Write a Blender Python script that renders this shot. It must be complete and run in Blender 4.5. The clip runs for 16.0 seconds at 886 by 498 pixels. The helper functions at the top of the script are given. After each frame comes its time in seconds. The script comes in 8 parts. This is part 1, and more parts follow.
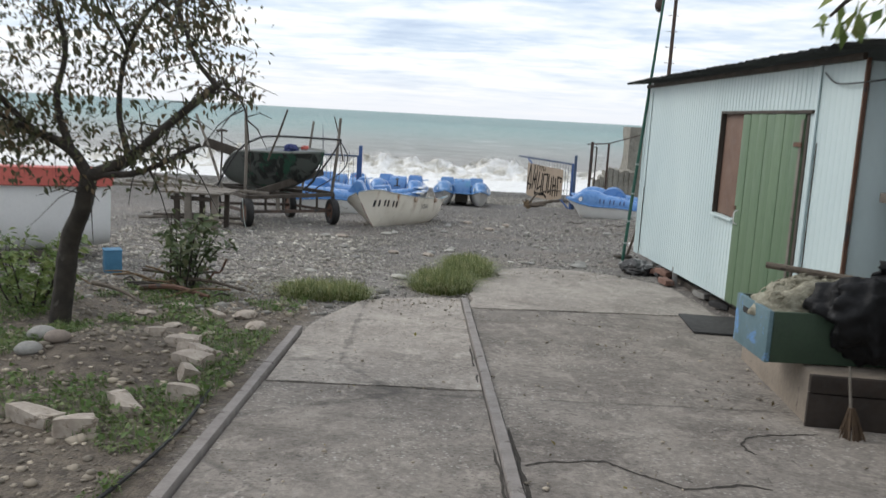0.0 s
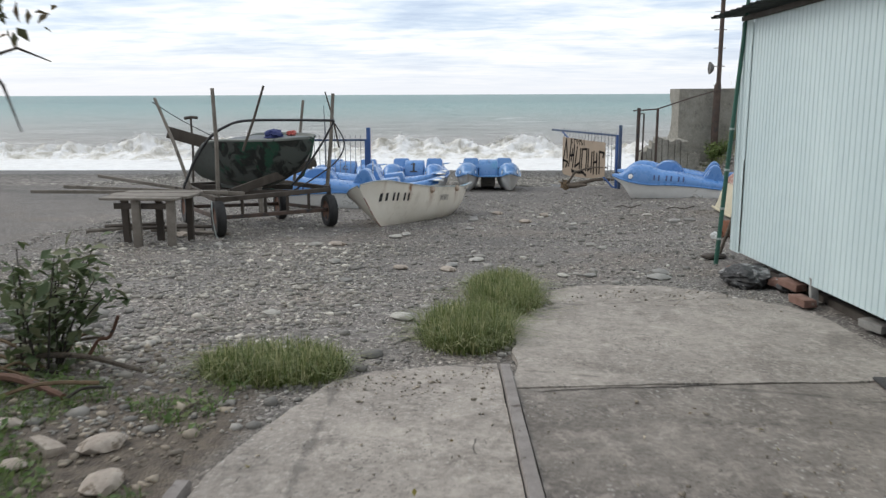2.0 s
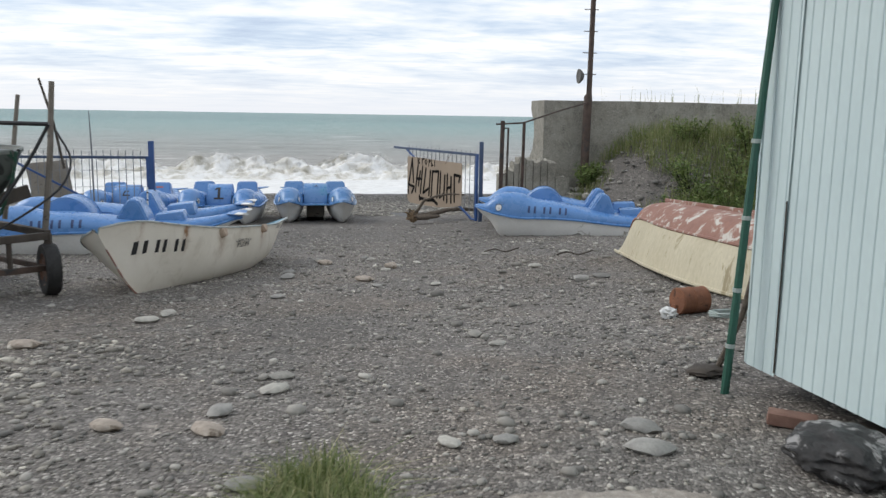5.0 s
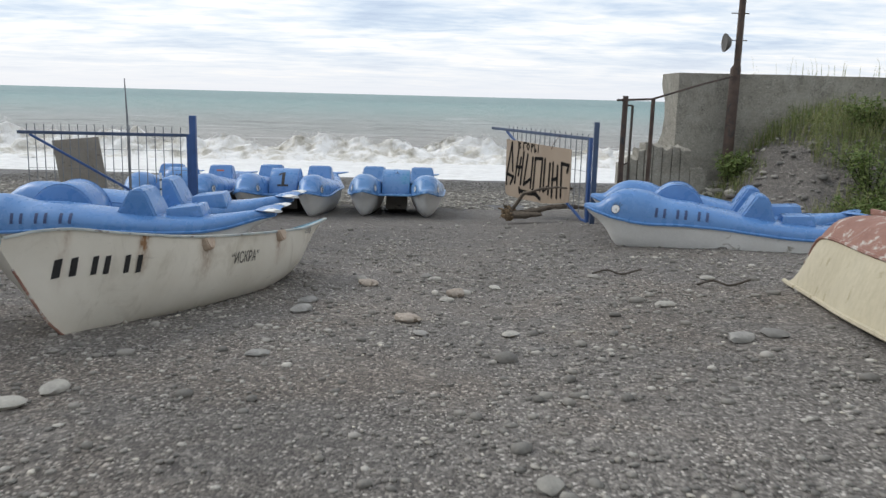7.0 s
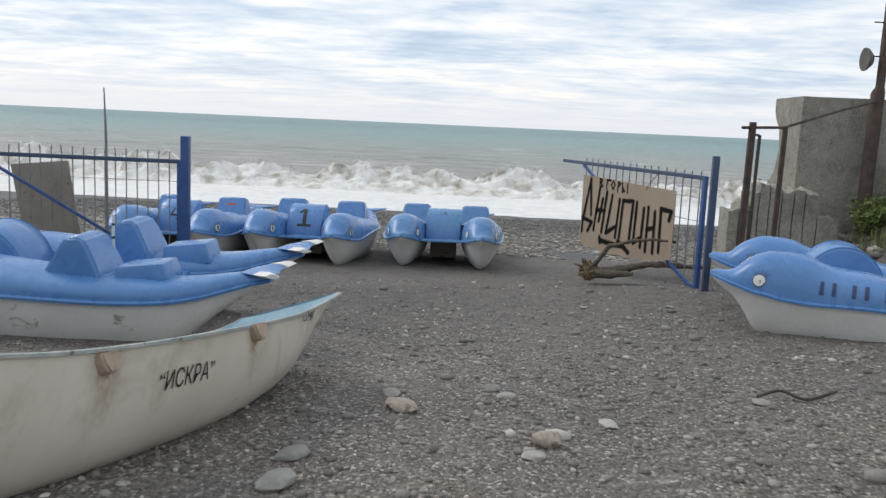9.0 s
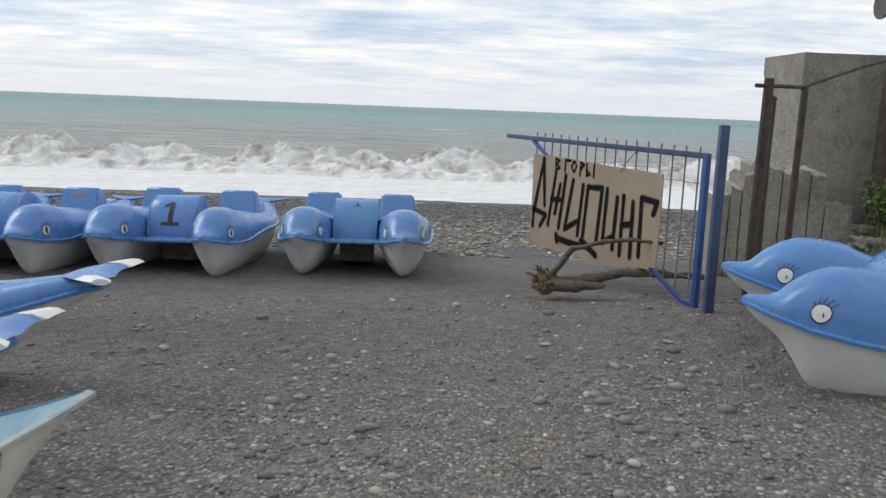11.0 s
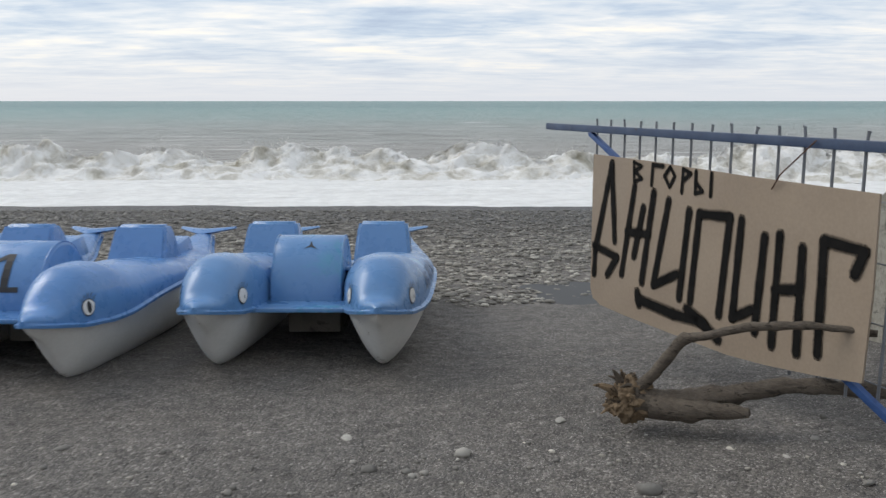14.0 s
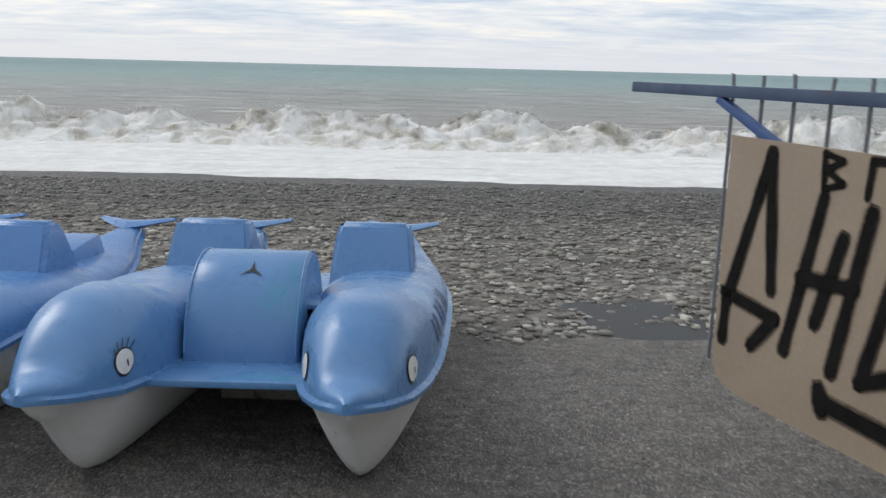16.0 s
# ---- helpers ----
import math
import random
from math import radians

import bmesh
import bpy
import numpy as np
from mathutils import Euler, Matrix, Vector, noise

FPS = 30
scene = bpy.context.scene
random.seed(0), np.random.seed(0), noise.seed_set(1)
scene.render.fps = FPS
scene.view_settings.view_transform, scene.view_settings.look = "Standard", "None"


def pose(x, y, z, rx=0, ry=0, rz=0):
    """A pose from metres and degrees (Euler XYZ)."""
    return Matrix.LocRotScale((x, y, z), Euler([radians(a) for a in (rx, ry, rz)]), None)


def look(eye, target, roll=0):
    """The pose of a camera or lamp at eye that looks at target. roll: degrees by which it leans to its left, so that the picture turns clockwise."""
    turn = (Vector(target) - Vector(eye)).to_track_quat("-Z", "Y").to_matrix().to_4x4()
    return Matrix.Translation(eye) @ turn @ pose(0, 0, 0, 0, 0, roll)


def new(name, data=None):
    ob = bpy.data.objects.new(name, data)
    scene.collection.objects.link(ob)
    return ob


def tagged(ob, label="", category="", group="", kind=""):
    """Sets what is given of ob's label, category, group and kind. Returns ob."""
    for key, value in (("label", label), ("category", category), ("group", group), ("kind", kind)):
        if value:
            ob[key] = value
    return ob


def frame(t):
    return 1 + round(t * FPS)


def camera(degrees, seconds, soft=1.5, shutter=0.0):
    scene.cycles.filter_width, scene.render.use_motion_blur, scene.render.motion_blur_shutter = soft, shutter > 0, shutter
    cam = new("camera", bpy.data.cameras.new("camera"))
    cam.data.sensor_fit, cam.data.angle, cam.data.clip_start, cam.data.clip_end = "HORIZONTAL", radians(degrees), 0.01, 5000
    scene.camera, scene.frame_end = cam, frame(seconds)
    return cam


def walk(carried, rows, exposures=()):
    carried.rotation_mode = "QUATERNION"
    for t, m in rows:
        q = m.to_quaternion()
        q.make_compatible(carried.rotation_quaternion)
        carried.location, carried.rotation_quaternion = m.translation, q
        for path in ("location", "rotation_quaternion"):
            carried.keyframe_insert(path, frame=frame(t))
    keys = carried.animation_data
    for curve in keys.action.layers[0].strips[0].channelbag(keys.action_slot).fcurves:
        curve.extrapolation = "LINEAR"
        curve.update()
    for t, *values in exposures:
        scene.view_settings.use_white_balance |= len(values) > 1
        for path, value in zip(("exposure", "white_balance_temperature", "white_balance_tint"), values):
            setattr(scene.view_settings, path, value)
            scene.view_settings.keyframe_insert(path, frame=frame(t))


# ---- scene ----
cam = camera(54.8, 16.0, soft=1.4, shutter=0.35)
PATH = [
    (0, (0.133, -0.009, 1.443), (0.129, 1.967, 1.132), 3.1),
    (0.5, (0.116, 0.887, 1.399), (0.13, 2.847, 1.0), 2.8),
    (1, (0.168, 1.832, 1.336), (0.173, 3.803, 0.996), 1.5),
    (1.5, (0.133, 2.66, 1.287), (0.142, 4.628, 0.93), 2.3),
    (2, (0.165, 3.563, 1.236), (0.095, 5.529, 0.879), -0.2),
    (2.5, (0.092, 4.398, 1.156), (0.058, 6.367, 0.808), 2.2),
    (3, (0.072, 5.294, 1.073), (0.095, 7.269, 0.757), -0.6),
    (3.5, (0.015, 6.105, 1.056), (0.069, 8.086, 0.781), -0.2),
    (3.7, (0.014, 6.454, 1.055), (0.098, 8.419, 0.695), 0.3),
    (4, (0.076, 6.937, 1.01), (0.231, 8.908, 0.71), -0.2),
    (4.5, (0.206, 7.699, 1.007), (0.415, 9.672, 0.755), 1.2),
    (5, (0.424, 8.48, 0.969), (0.736, 10.431, 0.659), 0.9),
    (5.2, (0.558, 8.809, 0.914), (0.778, 10.774, 0.619), 1.1),
    (7.3, (1.245, 12.348, 0.802), (1.252, 14.316, 0.445), 1.1),
    (7.5, (1.243, 12.697, 0.806), (1.228, 14.674, 0.502), 0.9),
    (8, (1.166, 13.534, 0.770), (1.159, 15.519, 0.530), 1.3),
    (8.5, (1.130, 14.332, 0.716), (1.081, 16.314, 0.456), 1.4),
    (9, (1.030, 15.125, 0.681), (0.969, 17.103, 0.392), 2.6),
    (9.5, (1.008, 15.915, 0.637), (1.045, 17.891, 0.328), 0.0),
    (9.7, (1.019, 16.227, 0.621), (1.079, 18.199, 0.289), 0.4),
    (11.8, (1.457, 19.257, 0.474), (1.491, 21.232, 0.161), 4.0),
    (12, (1.523, 19.539, 0.479), (1.428, 21.512, 0.167), 3.4),
    (12.5, (1.622, 20.214, 0.443), (1.476, 22.182, 0.115), 1.6),
    (13, (1.648, 20.889, 0.425), (1.534, 22.854, 0.071), 1.9),
    (13.5, (1.656, 21.526, 0.439), (1.534, 23.493, 0.098), 3.1),
    (14, (1.635, 22.151, 0.389), (1.640, 24.121, 0.047), 0.0),
    (14.5, (1.607, 22.762, 0.323), (1.680, 24.720, -0.078), 0.4),
    (15, (1.519, 23.481, 0.298), (1.578, 25.422, -0.179), 2.1),
    (15.5, (1.557, 24.060, 0.281), (1.586, 26.013, -0.151), 0.4),
    (16, (1.570, 24.694, 0.260), (1.557, 26.651, -0.157), 1.4),
]
walk(cam, [(t, look(eye, target, roll)) for t, eye, target, roll in PATH], [(0.0, 0.14), (2.5, 0.12), (5.0, 0.08), (9.0, 0.0), (9.5, -0.03), (12.5, -0.07), (14.2, -0.13), (15.0, -0.17), (16.0, -0.13)])

# ---- world and light ----
SUN_EL, SUN_AZ = 38.0, -62.0
world = bpy.data.worlds.new("overcast_sky")
scene.world = world
world.use_nodes = True
wn, wl = world.node_tree.nodes, world.node_tree.links
wn.clear()


def wnode(kind, **kw):
    n = wn.new(kind)
    for k, v in kw.items():
        n.inputs[k].default_value = v
    return n


sky = wn.new("ShaderNodeTexSky")
sky.sky_type = 'NISHITA'
sky.sun_disc = False
sky.sun_elevation = radians(SUN_EL)
sky.sun_rotation = radians(SUN_AZ)
sky_bg = wnode("ShaderNodeBackground", Strength=0.12)
wl.new(sky.outputs[0], sky_bg.inputs[0])
wtc = wn.new("ShaderNodeTexCoord")
wsep = wn.new("ShaderNodeSeparateXYZ")
wl.new(wtc.outputs["Generated"], wsep.inputs[0])


def wmath(op, a, b=None, clamp=False):
    n = wn.new("ShaderNodeMath")
    n.operation, n.use_clamp = op, clamp
    for i, v in enumerate((a, b)):
        if v is None:
            continue
        if isinstance(v, (int, float)):
            n.inputs[i].default_value = v
        else:
            wl.new(v, n.inputs[i])
    return n.outputs[0]


# clouds lie on a flat layer, so they crowd together towards the horizon
zz = wmath('ADD', wmath('MAXIMUM', wsep.outputs[2], 0.0), 0.065)
comb = wn.new("ShaderNodeCombineXYZ")
wl.new(wmath('DIVIDE', wsep.outputs[0], zz), comb.inputs[0])
wl.new(wmath('MULTIPLY', wmath('DIVIDE', wsep.outputs[1], zz), 1.35), comb.inputs[1])
cn = wnode("ShaderNodeTexNoise", Scale=0.62, Detail=6.0, Roughness=0.55, Distortion=0.35)
wl.new(comb.outputs[0], cn.inputs["Vector"])
cn2 = wnode("ShaderNodeTexNoise", Scale=2.4, Detail=6.0, Roughness=0.58, Distortion=0.3)
wl.new(comb.outputs[0], cn2.inputs["Vector"])
mixn = wmath('ADD', wmath('MULTIPLY', cn.outputs[0], 0.66), wmath('MULTIPLY', cn2.outputs[0], 0.34))
ramp = wn.new("ShaderNodeValToRGB")
wl.new(mixn, ramp.inputs[0])
e = ramp.color_ramp.elements
e[0].position, e[0].color = 0.33, (0.46, 0.55, 0.71, 1)
e[1].position, e[1].color = 0.635, (1.12, 1.05, 0.93, 1)
for p_, c_ in ((0.41, (0.58, 0.675, 0.81, 1)), (0.475, (0.72, 0.785, 0.87, 1)), (0.55, (0.89, 0.905, 0.93, 1))):
    q_ = ramp.color_ramp.elements.new(p_)
    q_.color = c_
# a pale band just over the sea
low = wn.new("ShaderNodeMapRange")
low.inputs[1].default_value, low.inputs[2].default_value = 0.0, 0.07
low.inputs[3].default_value, low.inputs[4].default_value = 1.0, 0.0
wl.new(wsep.outputs[2], low.inputs[0])
haze = wn.new("ShaderNodeMix")
haze.data_type = 'RGBA'
wl.new(low.outputs[0], haze.inputs[0])
wl.new(ramp.outputs[0], haze.inputs[6])
haze.inputs[7].default_value = (0.77, 0.80, 0.86, 1)
cloud_bg = wnode("ShaderNodeBackground", Strength=1.12)
wl.new(haze.outputs[2], cloud_bg.inputs[0])
wmix = wn.new("ShaderNodeMixShader")
wmix.inputs[0].default_value = 0.9
wl.new(sky_bg.outputs[0], wmix.inputs[1])
wl.new(cloud_bg.outputs[0], wmix.inputs[2])
wout = wn.new("ShaderNodeOutputWorld")
wl.new(wmix.outputs[0], wout.inputs[0])

sun = new("sun", bpy.data.lights.new("sun", 'SUN'))
sun.data.energy, sun.data.angle, sun.data.color = 1.3, radians(30), (1.0, 0.97, 0.92)
sun.matrix_world = look((0, 0, 30), (-math.sin(radians(SUN_AZ)) * 30, -math.cos(radians(SUN_AZ)) * 30, 30 - 30 * math.tan(radians(SUN_EL))))
scene.view_settings.exposure = 0.0


# ---- materials ----
def tree_of(name):
    m = bpy.data.materials.new(name)
    m.use_nodes = True
    nt = m.node_tree
    bsdf = next(n for n in nt.nodes if n.type == 'BSDF_PRINCIPLED')
    return m, nt, bsdf


class G:
    """Small wrapper to wire nodes."""

    def __init__(self, nt):
        self.nt = nt

    def node(self, kind, **kw):
        n = self.nt.nodes.new(kind)
        for k, v in kw.items():
            self.put(n.inputs[k], v)
        return n

    def put(self, sock, v):
        if isinstance(v, bpy.types.NodeSocket):
            self.nt.links.new(v, sock)
        elif isinstance(v, tuple) and len(v) == 3 and sock.type == 'RGBA':
            sock.default_value = (*v, 1)
        else:
            sock.default_value = v

    def pos(self, world_space=False):
        if world_space:
            return self.nt.nodes.new("ShaderNodeNewGeometry").outputs["Position"]
        return self.nt.nodes.new("ShaderNodeTexCoord").outputs["Object"]

    def xyz(self, v):
        n = self.nt.nodes.new("ShaderNodeSeparateXYZ")
        self.put(n.inputs[0], v)
        return n.outputs

    def noise(self, v, scale, detail=4.0, rough=0.55, dist=0.0):
        n = self.node("ShaderNodeTexNoise", Scale=scale, Detail=detail, Roughness=rough, Distortion=dist)
        self.put(n.inputs["Vector"], v)
        return n.outputs[0]

    def voro(self, v, scale, feature='F1', rand=1.0):
        n = self.nt.nodes.new("ShaderNodeTexVoronoi")
        n.feature = feature
        self.put(n.inputs["Vector"], v)
        self.put(n.inputs["Scale"], scale)
        self.put(n.inputs["Randomness"], rand)
        return n

    def stretch(self, v, sx, sy, sz):
        n = self.nt.nodes.new("ShaderNodeVectorMath")
        n.operation = 'MULTIPLY'
        self.put(n.inputs[0], v)
        n.inputs[1].default_value = (sx, sy, sz)
        return n.outputs[0]

    def mth(self, op, a, b=0.0, clamp=False):
        n = self.nt.nodes.new("ShaderNodeMath")
        n.operation, n.use_clamp = op, clamp
        self.put(n.inputs[0], a)
        self.put(n.inputs[1], b)
        return n.outputs[0]

    def rng(self, v, a, b, c=0.0, d=1.0):
        n = self.nt.nodes.new("ShaderNodeMapRange")
        for i, x in enumerate((v, a, b, c, d)):
            self.put(n.inputs[i], x)
        return n.outputs[0]

    def mix(self, f, a, b, mode='MIX'):
        n = self.nt.nodes.new("ShaderNodeMix")
        n.data_type, n.blend_type = 'RGBA', mode
        self.put(n.inputs[0], f)
        self.put(n.inputs[6], a)
        self.put(n.inputs[7], b)
        return n.outputs[2]

    def ramp(self, v, stops):
        n = self.nt.nodes.new("ShaderNodeValToRGB")
        el = n.color_ramp.elements
        while len(el) < len(stops):
            el.new(0.5)
        for s_, (p_, c_) in zip(el, stops):
            s_.position, s_.color = p_, (*c_, 1)
        self.put(n.inputs[0], v)
        return n.outputs[0]

    def bump(self, h, strength, dist, normal=None):
        n = self.node("ShaderNodeBump", Strength=strength, Distance=dist)
        self.put(n.inputs["Height"], h)
        if normal:
            self.put(n.inputs["Normal"], normal)
        return n.outputs[0]


def worn(name, c1, c2, scale=3.0, rough=0.6, bump=0.3, bump_scale=40.0, bump_dist=0.004, metal=0.0, spots=None, spot_scale=6.0, spot_at=0.62, spec=0.5, streak=1.0, per_object=0.0, space=False, fine=0.25):
    """A painted, stained or natural surface: broad tone, fine grain, optional spots of another colour."""
    m, nt, b = tree_of(name)
    g = G(nt)
    v = g.pos(space)
    if streak != 1.0:
        v = g.stretch(v, 1, 1, streak)
    col = g.mix(g.rng(g.noise(v, scale, 5), 0.32, 0.68), c1, c2)
    grain = g.noise(v, bump_scale, 6, 0.65)
    col = g.mix(fine, col, g.ramp(grain, ((0.25, tuple(x * 0.45 for x in c1)), (0.75, tuple(min(1, x * 1.35) for x in c2)))))
    if spots:
        f = g.rng(g.noise(v, spot_scale, 7, 0.7, 0.6), spot_at, spot_at + 0.06)
        col = g.mix(f, col, spots)
    if per_object:
        rnd = nt.nodes.new("ShaderNodeObjectInfo").outputs["Random"]
        hsv = g.node("ShaderNodeHueSaturation", Color=col)
        g.put(hsv.inputs["Value"], g.rng(rnd, 0, 1, 1 - per_object, 1 + per_object))
        col = hsv.outputs[0]
    g.put(b.inputs["Base Color"], col)
    g.put(b.inputs["Roughness"], g.rng(g.noise(v, scale * 4, 4), 0.3, 0.7, max(0.05, rough - 0.12), min(1, rough + 0.12)))
    b.inputs["Metallic"].default_value = metal
    b.inputs["Specular IOR Level"].default_value = spec
    if bump:
        g.put(b.inputs["Normal"], g.bump(grain, bump, bump_dist))
    return m


def leafy(name, c1, c2, c3):
    """Thin leaves; every leaf takes its own tone."""
    m, nt, b = tree_of(name)
    g = G(nt)
    r = nt.nodes.new("ShaderNodeNewGeometry").outputs["Random Per Island"]
    col = g.ramp(r, ((0.0, c1), (0.55, c2), (1.0, c3)))
    col = g.mix(0.25, col, g.mix(g.noise(g.pos(), 30, 3), c1, c2))
    g.put(b.inputs["Base Color"], col)
    b.inputs["Roughness"].default_value = 0.6
    b.inputs["Specular IOR Level"].default_value = 0.3
    tr = g.node("ShaderNodeBsdfTranslucent", Color=col)
    mx = g.node("ShaderNodeMixShader", Fac=0.25)
    out = next(n for n in nt.nodes if n.type == 'OUTPUT_MATERIAL')
    nt.links.new(b.outputs[0], mx.inputs[1])
    nt.links.new(tr.outputs[0], mx.inputs[2])
    nt.links.new(mx.outputs[0], out.inputs[0])
    return m


def gravel_material():
    m, nt, b = tree_of("beach_gravel")
    g = G(nt)
    v = g.pos(True)
    x, y, _ = g.xyz(v)
    wob = g.mth('MULTIPLY', g.mth('SUBTRACT', g.noise(v, 0.9, 4), 0.5), 2.4)
    fine = g.voro(v, 64)
    mid = g.voro(v, 24)
    big = g.voro(v, 8.5)
    grey = ((0.0, (0.043, 0.039, 0.035)), (0.5, (0.112, 0.104, 0.095)), (0.86, (0.19, 0.18, 0.166)), (0.94, (0.30, 0.288, 0.265)), (1.0, (0.50, 0.485, 0.455)))
    c_fine = g.ramp(g.xyz(fine.outputs["Color"])[0], grey)
    c_mid = g.ramp(g.xyz(mid.outputs["Color"])[0], ((0.0, (0.05, 0.047, 0.045)), (0.6, (0.13, 0.124, 0.117)), (0.92, (0.26, 0.25, 0.235)), (1.0, (0.46, 0.44, 0.40))))
    c_big = g.ramp(g.xyz(big.outputs["Color"])[1], ((0.0, (0.05, 0.047, 0.043)), (0.5, (0.13, 0.12, 0.11)), (0.85, (0.22, 0.21, 0.19)), (1.0, (0.38, 0.37, 0.33))))
    patch = g.rng(g.noise(v, 1.7, 4), 0.42, 0.62)
    col = g.mix(g.mth('MULTIPLY', patch, g.rng(g.mth('ADD', y, wob), 20.0, 24.0, 0.45, 0.08)), c_fine, c_mid)
    grain = g.voro(v, 150)
    sand = g.ramp(g.xyz(grain.outputs["Color"])[0], ((0.0, (0.040, 0.038, 0.035)), (0.45, (0.088, 0.083, 0.077)), (0.85, (0.150, 0.143, 0.133)), (0.95, (0.26, 0.25, 0.235)), (1.0, (0.42, 0.41, 0.39))))
    sand = g.mix(g.mth('MULTIPLY', g.rng(g.noise(v, 22, 6, 0.7), 0.35, 0.65), 0.5), sand, g.mix(1.0, sand, (0.62, 0.62, 0.62), 'MULTIPLY'))
    col = g.mix(g.mth('MULTIPLY', g.rng(g.mth('ADD', y, wob), 20.5, 24.5), g.rng(g.noise(v, 2.6, 5, 0.6), 0.35, 0.6, 0.55, 0.90)), col, sand)
    sandy = g.rng(g.mth('ADD', y, wob), 19.5, 24.0)
    clump = g.rng(g.noise(v, 11, 6, 0.72), 0.38, 0.62, 0.78, 1.24)
    cl = g.node("ShaderNodeHueSaturation", Color=col)
    g.put(cl.inputs["Value"], clump)
    col = g.mix(sandy, col, cl.outputs[0])
    # rolled cobbles towards the water
    coarse = g.rng(g.mth('ADD', y, g.mth('MULTIPLY', wob, 0.5)), 30.4, 31.2)
    col = g.mix(g.mth('MULTIPLY', coarse, 0.75), col, c_big)
    tone = g.mth('MULTIPLY', g.rng(g.noise(v, 0.35, 5), 0.3, 0.7, 0.8, 1.2), g.rng(g.mth('ADD', y, wob), 11.0, 15.0, 1.23, 1.05))
    hs = g.node("ShaderNodeHueSaturation", Color=col)
    g.put(hs.inputs["Value"], tone)
    col = g.mix(1.0, hs.outputs[0], (1.05, 1.015, 0.985), 'MULTIPLY')
    col = g.mix(g.mth('MULTIPLY', g.rng(g.noise(v, 0.8, 6, 0.6, 0.5), 0.46, 0.64), g.rng(sandy, 0, 1, 0.50, 0.12)), col, g.mix(1.0, col, (1.08, 0.97, 0.86), 'MULTIPLY'))
    # garden soil beside the rails
    soil_x = g.rng(g.mth('ADD', x, g.mth('MULTIPLY', wob, 0.25)), -1.15, -0.95, 1.0, 0.0)
    soil_y = g.rng(g.mth('ADD', y, g.mth('MULTIPLY', wob, 1.0)), 7.6, 9.6, 1.0, 0.0)
    soil = g.mth('MULTIPLY', soil_x, soil_y)
    near_r = g.rng(g.mth('ADD', y, wob), -1.6, -0.4, 1.0, 0.0)
    soil = g.mth('MAXIMUM', soil, near_r)
    c_soil = g.mix(g.rng(g.noise(v, 9, 6, 0.7), 0.35, 0.65), (0.048, 0.036, 0.026), (0.148, 0.118, 0.086))
    col = g.mix(g.mth('MULTIPLY', soil, 0.95), col, c_soil)
    # the strip that the swash keeps wet
    damp = g.rng(g.mth('ADD', y, g.mth('MULTIPLY', wob, 0.7)), 35.5, 39.0)
    wet = g.rng(g.mth('ADD', y, g.mth('MULTIPLY', wob, 0.7)), 39.6, 41.0)
    col = g.mix(g.mth('MULTIPLY', damp, 0.40), col, (0.035, 0.034, 0.033))
    col = g.mix(g.mth('MULTIPLY', wet, 0.50), col, (0.03, 0.029, 0.028))
    g.put(b.inputs["Base Color"], col)
    g.put(b.inputs["Roughness"], g.rng(wet, 0, 1, 0.85, 0.55))
    h = g.mth('ADD', g.mth('MULTIPLY', fine.outputs["Distance"], -0.6), g.mth('MULTIPLY', g.mth('MULTIPLY', big.outputs["Distance"], -2.6), g.mth('ADD', g.mth('MULTIPLY', coarse, 0.9), 0.1)))
    h = g.mth('ADD', h, g.mth('MULTIPLY', g.noise(v, 7, 5), 0.8))
    # trodden dents where the beach turns to sand
    trod = g.mth('MULTIPLY', g.rng(g.noise(v, 4.2, 3, 0.5), 0.36, 0.58), g.rng(g.mth('ADD', y, wob), 17.0, 22.0))
    h = g.mth('ADD', h, g.mth('MULTIPLY', trod, 1.9))
    g.put(b.inputs["Normal"], g.bump(h, 0.9, 0.02))
    return m


